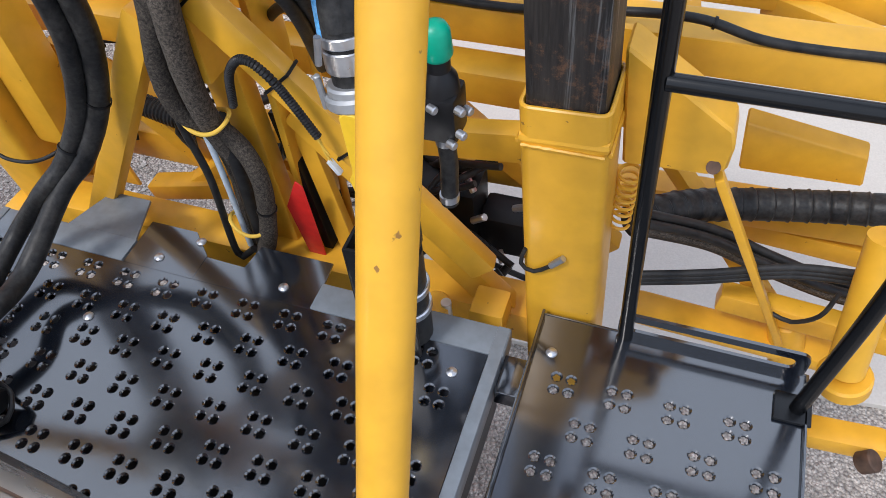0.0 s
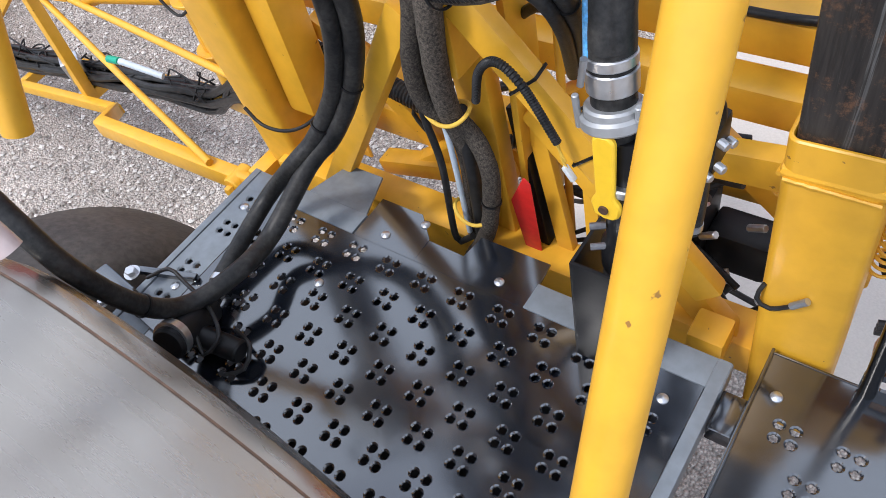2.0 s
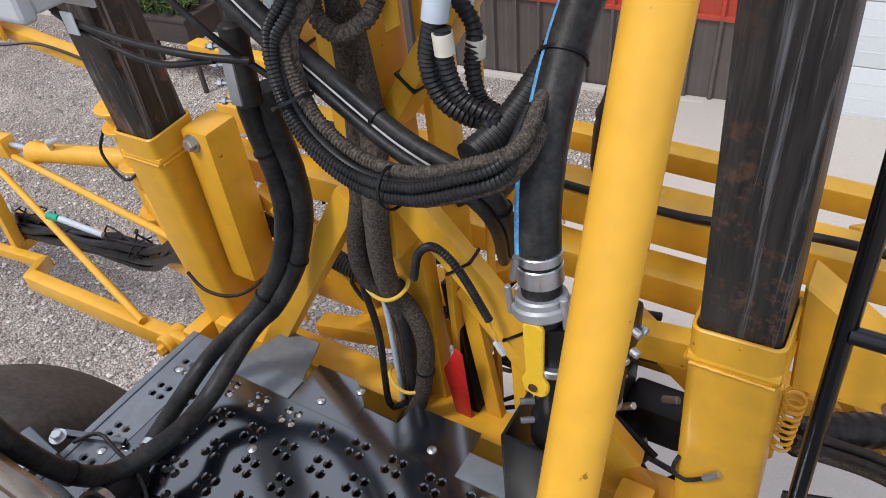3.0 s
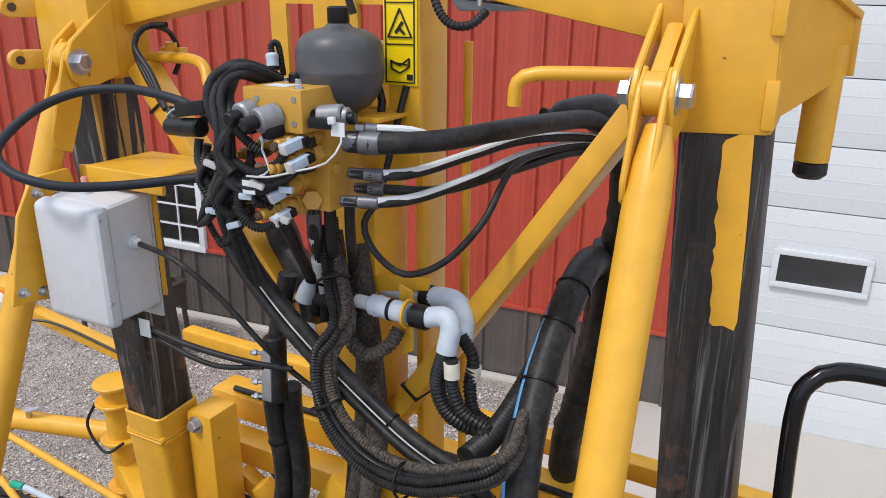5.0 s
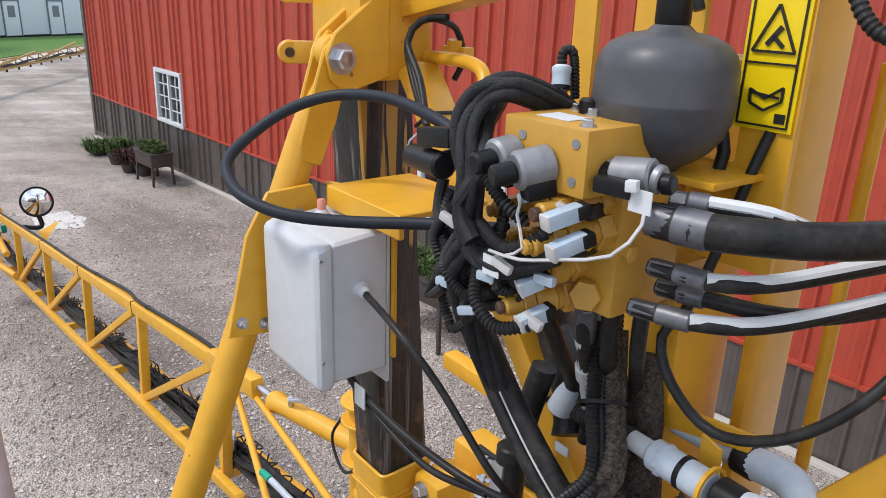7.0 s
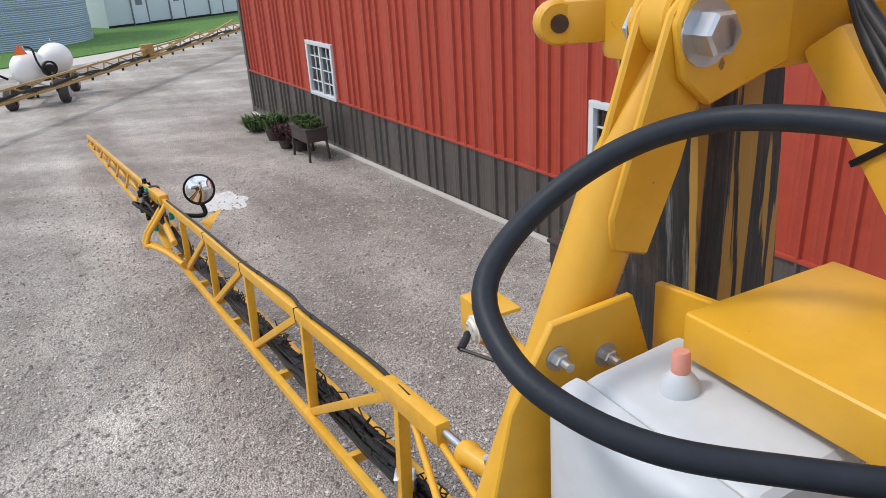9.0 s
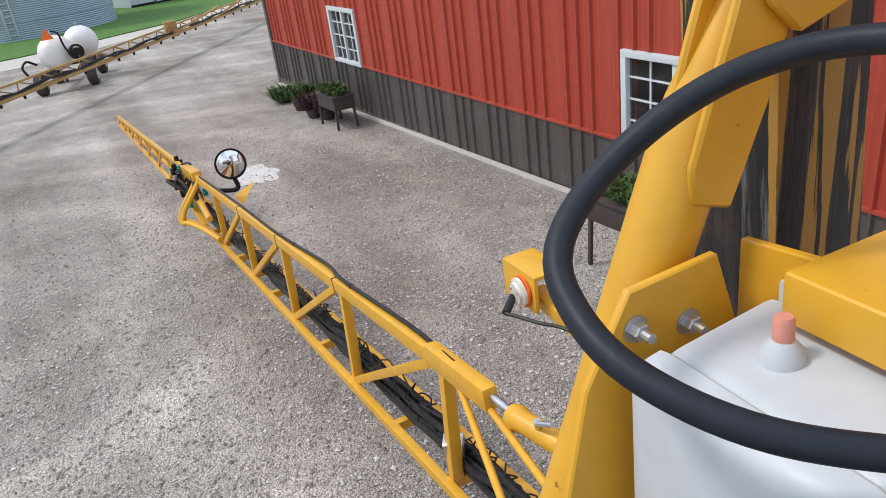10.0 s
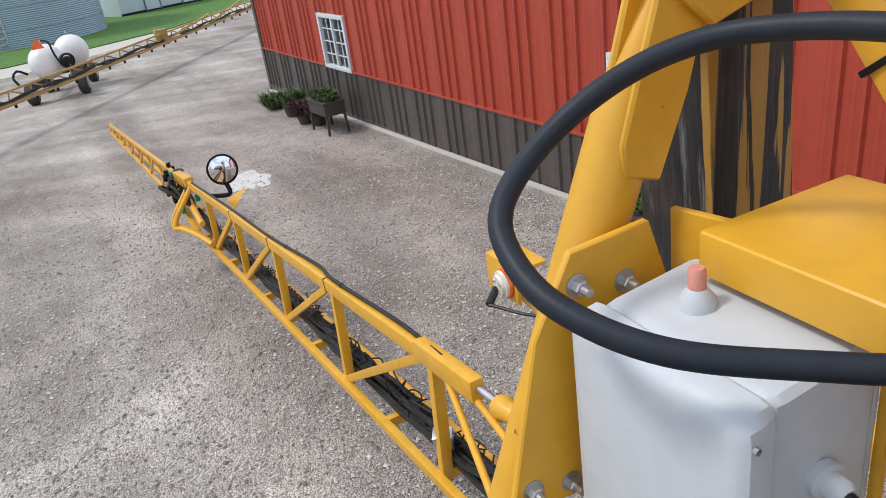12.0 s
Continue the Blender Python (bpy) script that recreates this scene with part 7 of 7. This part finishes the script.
for k in range(12):
    ph = rnd.uniform(0, 6)
    pts = [(-0.95, 0.62, 1.62 + 0.012 * k), (-1.3, 0.66, 1.6 + 0.01 * k)]
    for i in range(34):
        u = -1.9 - i * 0.23
        pts.append(chord(u, 0.07 + 0.045 * math.cos(ph + i * 0.17) + rnd.uniform(-0.012, 0.012), -0.6 + 0.05 * math.sin(ph + i * 0.17) + rnd.uniform(-0.012, 0.012)))
    part("hose", hose(pts, rnd.choice((0.012, 0.016, 0.02)), 8, 0.06), CABLE, hz)
for k in range(110):
    u = rnd.uniform(-8.8, -2.0)
    c = chord(u, 0.07, -0.55)
    pts = [c + Vector((rnd.uniform(-0.15, 0.15), rnd.uniform(-0.06, 0.06), rnd.uniform(-0.06, 0.08))) for i in range(4)]
    part("loose_wire", hose(pts, 0.005, 6, 0.03), CABLE, hz)
part("white_pipe", rod((-1.906, 0.550, 1.698), (-1.726, 0.600, 1.633), 0.014), PIPE_WHITE, hz, "white nozzle pipe")
part("teal_cap", rod((-1.989, 0.550, 1.686), (-1.906, 0.550, 1.698), 0.016), TEAL, hz, "teal cap")
line("chord_cable", "black cable clipped along the boom's upper chord", [chord(-2.8, 0, 0.05), chord(-3.3, 0.02, 0.055), chord(-4.2, 0.0, 0.06), chord(-4.6, 0.03, 0.06), chord(-5.6, 0, 0.055), chord(-7, 0.01, 0.055), chord(-9, 0, 0.055)], 0.012, CABLE, "cable", ties=(0.2, 0.4, 0.6))
# lift cylinder and pivot tower
cy = thing("boom_cylinder", "yellow hydraulic fold cylinder with a chrome rod", "hydraulic cylinder", (-1.9, 0.86, 1.8))
ca, cb2 = chord(-2.55, 0.02, 0.0), Vector((-2.3, 0.84, 1.76))
part("rod", rod(chord(-2.6, 0, 0.02), (-2.28, 0.8, 1.78), 0.018, 16), ZINC, cy, "chrome rod")
part("barrel", lathe([(0, 0.05), (0.05, 0.055), (0.08, 0.045), (0.95, 0.045), (1, 0.03)], (-2.38, 0.795, 1.765), (-1.62, 0.88, 1.86), 24), YELLOW, cy)
part("port", joined(rod((-2.2, 0.8, 1.82), (-2.17, 0.78, 1.88), 0.014, 10), rod((-2.17, 0.78, 1.87), (-2.1, 0.8, 1.9), 0.012, 10)), ZINC, cy)
tw = thing("pivot_tower", "yellow pivot tube with flanges beside the mast", "pivot", (-1.5, 0.75, 1.7))
TU, TV = -1.5, 0.76
part("tube", rod((TU, TV, 1.55), (TU, TV, 2.2), 0.055, 24), YELLOW, tw)
for z in (2.2, 2.12, 1.95, 1.72):
    part("flange", rod((TU, TV, z), (TU, TV, z + 0.015), 0.085, 24, 0.003), YELLOW, tw)
part("arm", bar((TU, TV, 1.8), (-0.95, 0.5, 1.75), 0.09, 0.1, 0.015), YELLOW, tw)
line("tower_wire", "black wire loop on the pivot tube", [(TU - 0.07, TV - 0.05, 2.12), (TU - 0.1, TV - 0.08, 2.02), (TU, TV - 0.09, 1.93), (TU + 0.08, TV - 0.06, 1.98)], 0.006, CABLE, "wire")
la = thing("work_lamp_arm", "yellow arm with a round work lamp", "work lamp", (-2.0, 0.84, 2.4))
part("arm", bar((-2.2, 0.84, 2.38), (-1.45, 0.88, 2.25), 0.06, 0.05, 0.008), YELLOW, la)
part("bracket", joined(box((-2.3, 0.775, 2.36), (-2.1, 0.79, 2.485), 0.004), box((-2.3, 0.775, 2.478), (-2.1, 0.9, 2.492), 0.004)), YELLOW, la)
part("gasket", lathe([(0, 0.054), (1, 0.054)], (-2.17, 0.776, 2.42), (-2.171, 0.766, 2.42), 24), ORANGE, la, "orange lamp gasket")
part("lens", lathe([(0, 0.05), (0.5, 0.049), (0.6, 0.04), (1, 0.036)], (-2.171, 0.766, 2.42), (-2.173, 0.742, 2.418), 24), LENS, la, "pale round lens")
for k in range(3):
    a = 2.1 * k + 0.5
    part("screw", rod((-2.173 + 0.026 * math.cos(a), 0.744, 2.418 + 0.026 * math.sin(a)), (-2.173 + 0.026 * math.cos(a), 0.738, 2.418 + 0.026 * math.sin(a)), 0.006, 8), ZINC, la)
part("plug", rod((-2.19, 0.745, 2.4), (-2.15, 0.69, 2.375), 0.014, 10), CABLE, la)
part("wire", hose([(-2.15, 0.69, 2.375), (-2.05, 0.74, 2.37), (-1.9, 0.81, 2.36), (-1.5, 0.84, 2.285)], 0.006, 6), CABLE, la)
# round mirror on the boom
mi = thing("boom_mirror", "round convex mirror in a black frame on the boom", "mirror", chord(-8.3))
mc = Vector((-8.200, 0.767, 1.378))
toward = (Vector((-0.2, -0.3, 2.0)) - mc).normalized()
part("glass", lathe([(0, 0.155), (0.5, 0.12), (0.85, 0.06), (1, 0.005)], mc, mc + toward * 0.03, 32), MIRROR, mi)
part("rim", ring(mc, toward, 0.16, 0.014, 36, 0.03), PLASTIC, mi)
part("stem", hose([mc - toward * 0.02 + Vector((0, 0, -0.15)), mc + Vector((0.02, 0, -0.28)), chord(-8.2, 0, 0.0)], 0.025, 10), PLASTIC, mi)

# ---- right boom, folded away ----
rbm = thing("right_boom", "yellow spray boom truss reaching to the far side", "spray boom", (2.5, 0.8, 1.5))
for dv, dz in ((0, 0), (-0.25, -0.6), (0.03, -0.6)):
    part("chord", bar((1.2, 0.92 + dv, 2.2 + dz), (9.5, 0.9 + dv, 1.5 + dz * 0.9), 0.06, 0.07, 0.01), YELLOW, rbm)
for k in range(5):
    u = 2.2 + 1.6 * k
    part("post", bar((u, 0.94, 2.06 - 0.077 * (u - 2.2)), (u, 0.95, 1.46 - 0.07 * (u - 2.2)), 0.05, 0.05, 0.006, (1, 0, 0)), YELLOW, rbm)
    part("rung", bar((u + 0.2, 0.69, 1.46 - 0.07 * (u - 2.2)), (u + 0.2, 0.95, 1.46 - 0.07 * (u - 2.2)), 0.05, 0.05, 0.006), YELLOW, rbm)

# tank vent with hose, and the sight gauge
vt = thing("tank_vent", "black plastic tank vent with a clamped elbow", "vent", (0.1, -0.6, 3.2))
part("cap", lathe([(0, 0.047), (0.18, 0.048), (0.2, 0.046), (0.45, 0.043), (0.78, 0.031), (0.8, 0.029), (1, 0.02)], (0.082, -0.608, 3.356), (0.050, -0.601, 3.433), 8), PLASTIC, vt)
part("gasket", rod((0.080, -0.607, 3.361), (0.079, -0.607, 3.363), 0.0495, 8), LENS, vt, "pale gasket seam")
part("neck", hose([(0.079, -0.611, 3.359), (0.088, -0.622, 3.316), (0.098, -0.614, 3.302), (0.093, -0.603, 3.276), (0.077, -0.595, 3.229), (0.002, -0.572, 3.097)], 0.021, 16), RUBBER, vt)
part("stem", rod((0.081, -0.593, 3.344), (0.102, -0.596, 3.304), 0.008, 10), PLASTIC, vt)
part("flange", rod((0.094, -0.602, 3.284), (0.097, -0.602, 3.280), 0.0285, 20, 0.002), PLASTIC, vt)
part("clamp", rod((0.089, -0.599, 3.266), (0.087, -0.597, 3.250), 0.0255, 20, 0.001), ALU, vt, "steel band clamp")
part("clamp_screw", rod((0.107, -0.595, 3.276), (0.111, -0.584, 3.276), 0.004, 8), ZINC, vt)

sg = thing("sight_gauge", "clear sight tube with a black scale strip", "level gauge", (-0.1, -0.5, 2.4))
ga, gb = Vector((-0.355, -0.493, 3.145)), Vector((-0.471, -0.491, 3.374))
ext = (gb - ga)
part("tube", rod(ga - ext * 2.2, gb + ext * 0.3, 0.02, 18), PINK_TUBE, sg)
st0 = Vector((-0.362, -0.517, 3.140))
part("scale", bar(st0 - ext * 2.0, st0 + ext * 0.45, 0.03, 0.004, 0.001, (0.6, -0.8, 0)), INK, sg, "black scale strip")
txt = bpy.data.curves.new("digits", "FONT")
txt.body, txt.size, txt.align_x = "1025", 0.016, "CENTER"
tob = bpy.data.objects.new("digits", txt)
dg = bpy.context.evaluated_depsgraph_get()
tmp = bmesh.new()
scene.collection.objects.link(tob)
dg.update()
tmp.from_mesh(tob.evaluated_get(dg).to_mesh())
bpy.data.objects.remove(tob)
zax = Vector((0.6, -0.8, 0.0)).normalized()
yax = ext.normalized()
xax = yax.cross(zax).normalized()
zax = xax.cross(yax)
mt = Matrix((xax, yax, zax)).transposed().to_4x4()
mt.translation = Vector((-0.381, -0.522, 3.189)) + zax * 0.004
tmp.transform(mt)
part("number", tmp, WHITE_PAINT, sg, "white printed number 1025")
part("float_ring", ring((-0.358, -0.495, 3.167), ext, 0.024, 0.003, 20, 0.004), YELLOW_CORD, sg)

# ---- planters ----
def plant(center, spread, height, count, mat, seed, thick=0.02):
    """Tuft of arching blades."""
    r = random.Random(seed)
    bm = bmesh.new()
    for i in range(count):
        a = r.uniform(0, 2 * math.pi)
        base = Vector(center) + Vector((r.uniform(-0.5, 0.5) * spread, r.uniform(-0.5, 0.5) * spread, 0))
        out = Vector((math.cos(a), math.sin(a), 0)) * r.uniform(0.2, 1) * spread * 0.6
        h = height * r.uniform(0.5, 1)
        side = Vector((-math.sin(a), math.cos(a), 0)) * thick * r.uniform(0.6, 1.4)
        mid, tip = base + out * 0.4 + Vector((0, 0, h * 0.7)), base + out + Vector((0, 0, h * r.uniform(0.6, 1)))
        v = [bm.verts.new(p) for p in (base - side * 0.5, base + side * 0.5, mid + side, mid - side)]
        t = bm.verts.new(tip)
        bm.faces.new(v)
        bm.faces.new((v[3], v[2], t))
    return bm


def planter(x, y, w, d, h, seed, name="raised_planter"):
    t = thing(name, "dark brown raised planter on legs with green plants", "planter", (x, y, 0), IDENT, group="planters by the barn")
    part("trough", joined(box((x - w / 2, y - d / 2, h - 0.26), (x + w / 2, y + d / 2, h), 0.012)), BROWN_WOOD, t)
    part("rim", joined(box((x - w / 2 - 0.02, y - d / 2 - 0.02, h - 0.03), (x + w / 2 + 0.02, y + d / 2 + 0.02, h + 0.004), 0.006)), BROWN_WOOD, t)
    for sx in (-1, 1):
        for sy in (-1, 1):
            part("leg", bar((x + sx * (w / 2 - 0.03), y + sy * (d / 2 - 0.03), h - 0.2), (x + sx * (w / 2 - 0.01), y + sy * (d / 2 - 0.01), 0), 0.04, 0.04, 0.004), BROWN_WOOD, t)
    part("foliage", joined(plant((x, y, h - 0.02), d * 0.8, 0.2, 420, LEAF, seed, 0.011), plant((x - w * 0.22, y, h - 0.02), d * 0.7, 0.26, 260, LEAF, seed + 1, 0.011), plant((x + w * 0.25, y, h - 0.02), d * 0.7, 0.16, 220, LEAF, seed + 2, 0.012)), LEAF, t, "green leafy plants")
    return t


planter(-14.15, 5.72, 0.8, 0.42, 0.62, 1)
planter(-5.85, 5.4, 1.05, 0.5, 0.78, 5)
for k, (x, y, r0, h0, m) in enumerate(((-15.2, 5.62, 0.17, 0.22, LEAF_RED), (-16.1, 5.72, 0.22, 0.3, LEAF), (-17.2, 5.7, 0.2, 0.1, LEAF), (-14.8, 5.75, 0.18, 0.26, LEAF_RED))):
    t = thing("flower_pot", "dark pot with bushy plants beside the barn wall", "flower pot", (x, y, 0), IDENT, group="pots by the barn")
    part("pot", lathe([(0, r0 * 0.7), (0.9, r0), (0.92, r0 * 1.06), (1, r0 * 1.06)], (x, y, 0), (x, y, h0), 20), BROWN_WOOD, t)
    part("plant", plant((x, y, h0 - 0.02), r0 * 2.4, 0.34, 420, m, 20 + k, 0.016), m, t, "bushy leaves")

# ---- nurse trailer ----
tr = thing("nurse_trailer", "white twin-tank nurse trailer on four wheels", "trailer", (-26.6, 2.3, 0), IDENT)
axis, across = Vector((-0.96, 0.27, 0)), Vector((0.27, 0.96, 0))
for c in ((-25.75, 2.0, 1.08), (-27.0, 2.83, 1.12)):
    c = Vector(c)
    body = [(0.5 - 0.5 * math.cos(math.pi * k / 14), 0.02 + 0.47 * math.sin(math.pi * k / 14) ** 0.75) for k in range(15)]
    tank = part("tank", lathe(body, c - axis * 0.58, c + axis * 0.58, 36), TANK_WHITE, tr)
    part("filler_ring", ring(c + Vector((0, 0, 0.52)), (0, 0.9, 0.2), 0.09, 0.015, 16), ZINC, tank)
part("frame", joined(*(bar(Vector((-25.3, 2.0, 0.6)) + across * s, Vector((-27.9, 2.7, 0.6)) + across * s, 0.1, 0.12) for s in (-0.45, 0.45)), bar((-25.5, 1.4, 0.5), (-25.5, 2.65, 0.5), 0.1, 0.1), bar((-27.6, 1.95, 0.5), (-27.6, 3.2, 0.5), 0.1, 0.1)), BROWN_WOOD, tr)
for x, y in ((-25.5, 1.33), (-25.6, 2.75), (-27.75, 3.28), (-27.5, 1.92)):
    p = Vector((x, y, 0.31))
    w = part("wheel", lathe([(0, 0.17), (0.02, 0.26), (0.2, 0.31), (0.8, 0.31), (0.98, 0.26), (1, 0.17)], p - across * 0.14, p + across * 0.14, 28), TYRE, tr)
    part("rim", rod(p - across * 0.145, p + across * 0.145, 0.17, 20), ALU, w)
part("slow_sign", plate([(-25.3, 1.68, 1.5), (-25.2, 2.03, 1.51), (-25.25, 1.86, 1.82)], (-0.02, 0, 0)), ORANGE, tr, "orange warning triangle")
part("hose_reel", joined(ring((-25.2, 2.48, 1.06), (0.9, 0.35, 0), 0.19, 0.05, 24, 0.1), rod((-25.28, 2.45, 1.06), (-25.12, 2.51, 1.06), 0.12, 14)), RUBBER, tr, "black hose reel")
part("fill_hose", hose([(-25.2, 1.98, 1.72), (-25.1, 2.15, 1.65), (-25.05, 2.2, 1.3), (-25.1, 2.32, 1.0), (-25.2, 2.5, 0.9)], 0.028, 8, 0.1), RUBBER, tr)
part("pump", hose([(-25.4, 1.1, 0.6), (-25.5, 1.0, 0.85), (-25.6, 1.15, 1.0), (-25.7, 1.4, 0.85)], 0.035, 8, 0.08), PLASTIC, tr)

# ---- second boom across the yard ----
b2 = thing("parked_boom", "rusty yellow spray boom parked across the yard", "spray boom", (-20, 3, 0), IDENT)
qa, qb = Vector((-18.0, -2.0, 0.78)), Vector((-38.0, 14.1, 0.78))
qd = (qb - qa)
for dz, dy in ((0, 0), (0.27, 0.05), (0.0, 0.3)):
    part("chord", bar(qa + Vector((0, dy, dz)), qb + Vector((0, dy, dz)), 0.05, 0.05, 0), OLD_YELLOW, b2)
for k in range(30):
    p = qa + qd * (k / 30)
    q = qa + qd * ((k + 1) / 30)
    part("nozzle", rod(p + Vector((0, 0.1, 0.0)), p + Vector((0, 0.1, -0.14)), 0.035, 8), PLASTIC, b2)
    part("post", bar(p, p + Vector((0, 0.05, 0.27)), 0.035, 0.035, 0, (1, 0, 0)), OLD_YELLOW, b2)
    part("diagonal", bar(p + Vector((0, 0.05, 0.27)), q, 0.03, 0.03, 0), OLD_YELLOW, b2)
part("fold_joint", box(qa + qd * 0.475 - Vector((0.12, 0.2, 0.08)), qa + qd * 0.475 + Vector((0.12, 0.2, 0.42)), 0.03), OLD_YELLOW, b2)
for a0, b0, hh in ((0.48, 0.62, 0.35), (0.62, 0.76, 0.45), (0.76, 0.95, 0.55)):
    part("fold_arm", bar(qa + qd * a0 + Vector((0, 0.1, 0.05)), qa + qd * b0 + Vector((0, 0.1, hh)), 0.06, 0.06, 0), OLD_YELLOW, b2)
for k in range(3):
    part("hose", hose([qa + qd * (i / 30) + Vector((0, 0.1, 0.08 + 0.05 * math.sin(i * 2.1 + k))) for i in range(31)], 0.018, 6, 0.5), CABLE, b2)

# ---- distance ----
si = thing("grain_bin", "blue-grey corrugated steel grain bin", "grain bin", (-48.1, 2.9, 0), IDENT)
prof = [(k / 140, 3.9 + (0.009 if k % 2 else -0.009)) for k in range(140)] + [(1, 3.9)]
part("shell", lathe(prof, (-48.1, 2.9, 0), (-48.1, 2.9, 7), 72), SILO, si)
for k in range(6):
    part("sheet_seam", ring((-48.1, 2.9, 0.9 + 1.1 * k), (0, 0, 1), 3.912, 0.02, 72, 0.05), SILO, si)
part("roof", lathe([(0, 4.1), (1, 0.3)], (-48.1, 2.9, 7), (-48.1, 2.9, 9), 48), SILO, si)
part("ladder", joined(*[box((-44.42, 1.25, 0.3 + 0.3 * k), (-44.36, 1.65, 0.34 + 0.3 * k), 0) for k in range(22)], box((-44.42, 1.2, 0.2), (-44.36, 1.27, 7), 0), box((-44.42, 1.63, 0.2), (-44.36, 1.7, 7), 0)), ZINC, si)
part("cage_band", joined(*[ring((-44.2, 1.45, 2.4 + 0.9 * k), (0, 0, 1), 0.35, 0.03, 16, 0.06) for k in range(5)]), ZINC, si)
SHED = pose(-53.0, 8.5, 0, 0, 0, 15)
sh2 = thing("white_shed", "long white metal farm shed with small doors", "shed", (0, 0, 0), SHED)
part("wall", box((-9, 0, 0), (0, 16, 4.2), 0.02), SHED_WHITE, sh2)
part("roof", plate([(0.4, -0.3, 4.2), (-4.5, -0.3, 6.0), (-9.4, -0.3, 4.2)], (0, 16.6, 0)), SILO, sh2)
part("footing", box((-0.02, -0.02, 0), (0.06, 16.02, 0.18), 0), PLASTIC, sh2, "dark base strip")
k = 0
for y0 in (1.7, 4.3, 7.2, 10.4):
    dr = part("door", box((0.0, y0, 0.15), (0.07, y0 + 0.95, 2.2), 0.01), SHED_WHITE, sh2)
    part("door_window", box((0.07, y0 + 0.25, 1.25), (0.085, y0 + 0.7, 1.95), 0), GREY_PAINT, dr, "grey door window")
    part("door_frame", joined(box((0.0, y0 - 0.07, 0.1), (0.1, y0 - 0.01, 2.3), 0), box((0.0, y0 + 0.96, 0.1), (0.1, y0 + 1.02, 2.3), 0), box((0.0, y0 - 0.07, 2.22), (0.1, y0 + 1.02, 2.3), 0)), GREY_PAINT, dr)
rnd = random.Random(3)


def tree(x, y, h, seed):
    r = random.Random(seed)
    t = thing("tree", "leafy green tree beyond the sheds", "tree", (x, y, 0), IDENT, group="trees beyond the yard")
    part("trunk", lathe([(0, 0.3), (0.3, 0.2), (1, 0.05)], (x, y, 0), (x + 0.3, y, h * 0.8), 10), BROWN_WOOD, t)
    bm = bmesh.new()
    for i in range(900):
        d = Vector((r.gauss(0, 1), r.gauss(0, 1), r.gauss(0, 1))).normalized() * r.uniform(0.35, 1) ** 0.5
        p = Vector((x + d.x * h * 0.33, y + d.y * h * 0.33, h * 0.62 + d.z * h * 0.38)) + Vector((r.uniform(-0.4, 0.4), r.uniform(-0.4, 0.4), r.uniform(-0.4, 0.4)))
        a = Vector((r.uniform(-1, 1), r.uniform(-1, 1), r.uniform(-1, 1))).normalized() * 0.38
        b = Vector((r.uniform(-1, 1), r.uniform(-1, 1), r.uniform(-1, 1))).normalized() * 0.38
        bm.faces.new([bm.verts.new(q) for q in (p - a, p - b, p + a, p + b)])
    part("crown", bm, LEAF, t)


for k in range(14):
    tree(-78 - rnd.uniform(0, 12), -20 + 5.5 * k, rnd.uniform(8, 13), k)

# nozzle bodies and valves round the fold joint
rnd = random.Random(21)
nz = thing("fold_plumbing", "black nozzle valves and hoses round the boom fold", "plumbing", chord(-9.5))
for k in range(16):
    p = chord(-9.2 - rnd.uniform(0, 1.3), rnd.uniform(-0.25, 0.1), rnd.uniform(-0.6, 0.08))
    part("valve", joined(rod(p, p + Vector((0, 0, 0.09)), 0.03, 10, 0.005), rod(p + Vector((-0.05, 0, 0.04)), p + Vector((0.06, 0, 0.04)), 0.02, 8)), PLASTIC if k % 5 else TEAL, nz)
for k in range(8):
    p = chord(-9.0 - rnd.uniform(0, 1.0), -0.1, -0.25)
    part("hose", hose([p, p + Vector((rnd.uniform(-0.4, 0), rnd.uniform(-0.25, 0.15), rnd.uniform(-0.2, 0.25))), p + Vector((-0.7, rnd.uniform(-0.1, 0.1), rnd.uniform(-0.2, 0.1)))], 0.02, 8, 0.05), CABLE, nz)
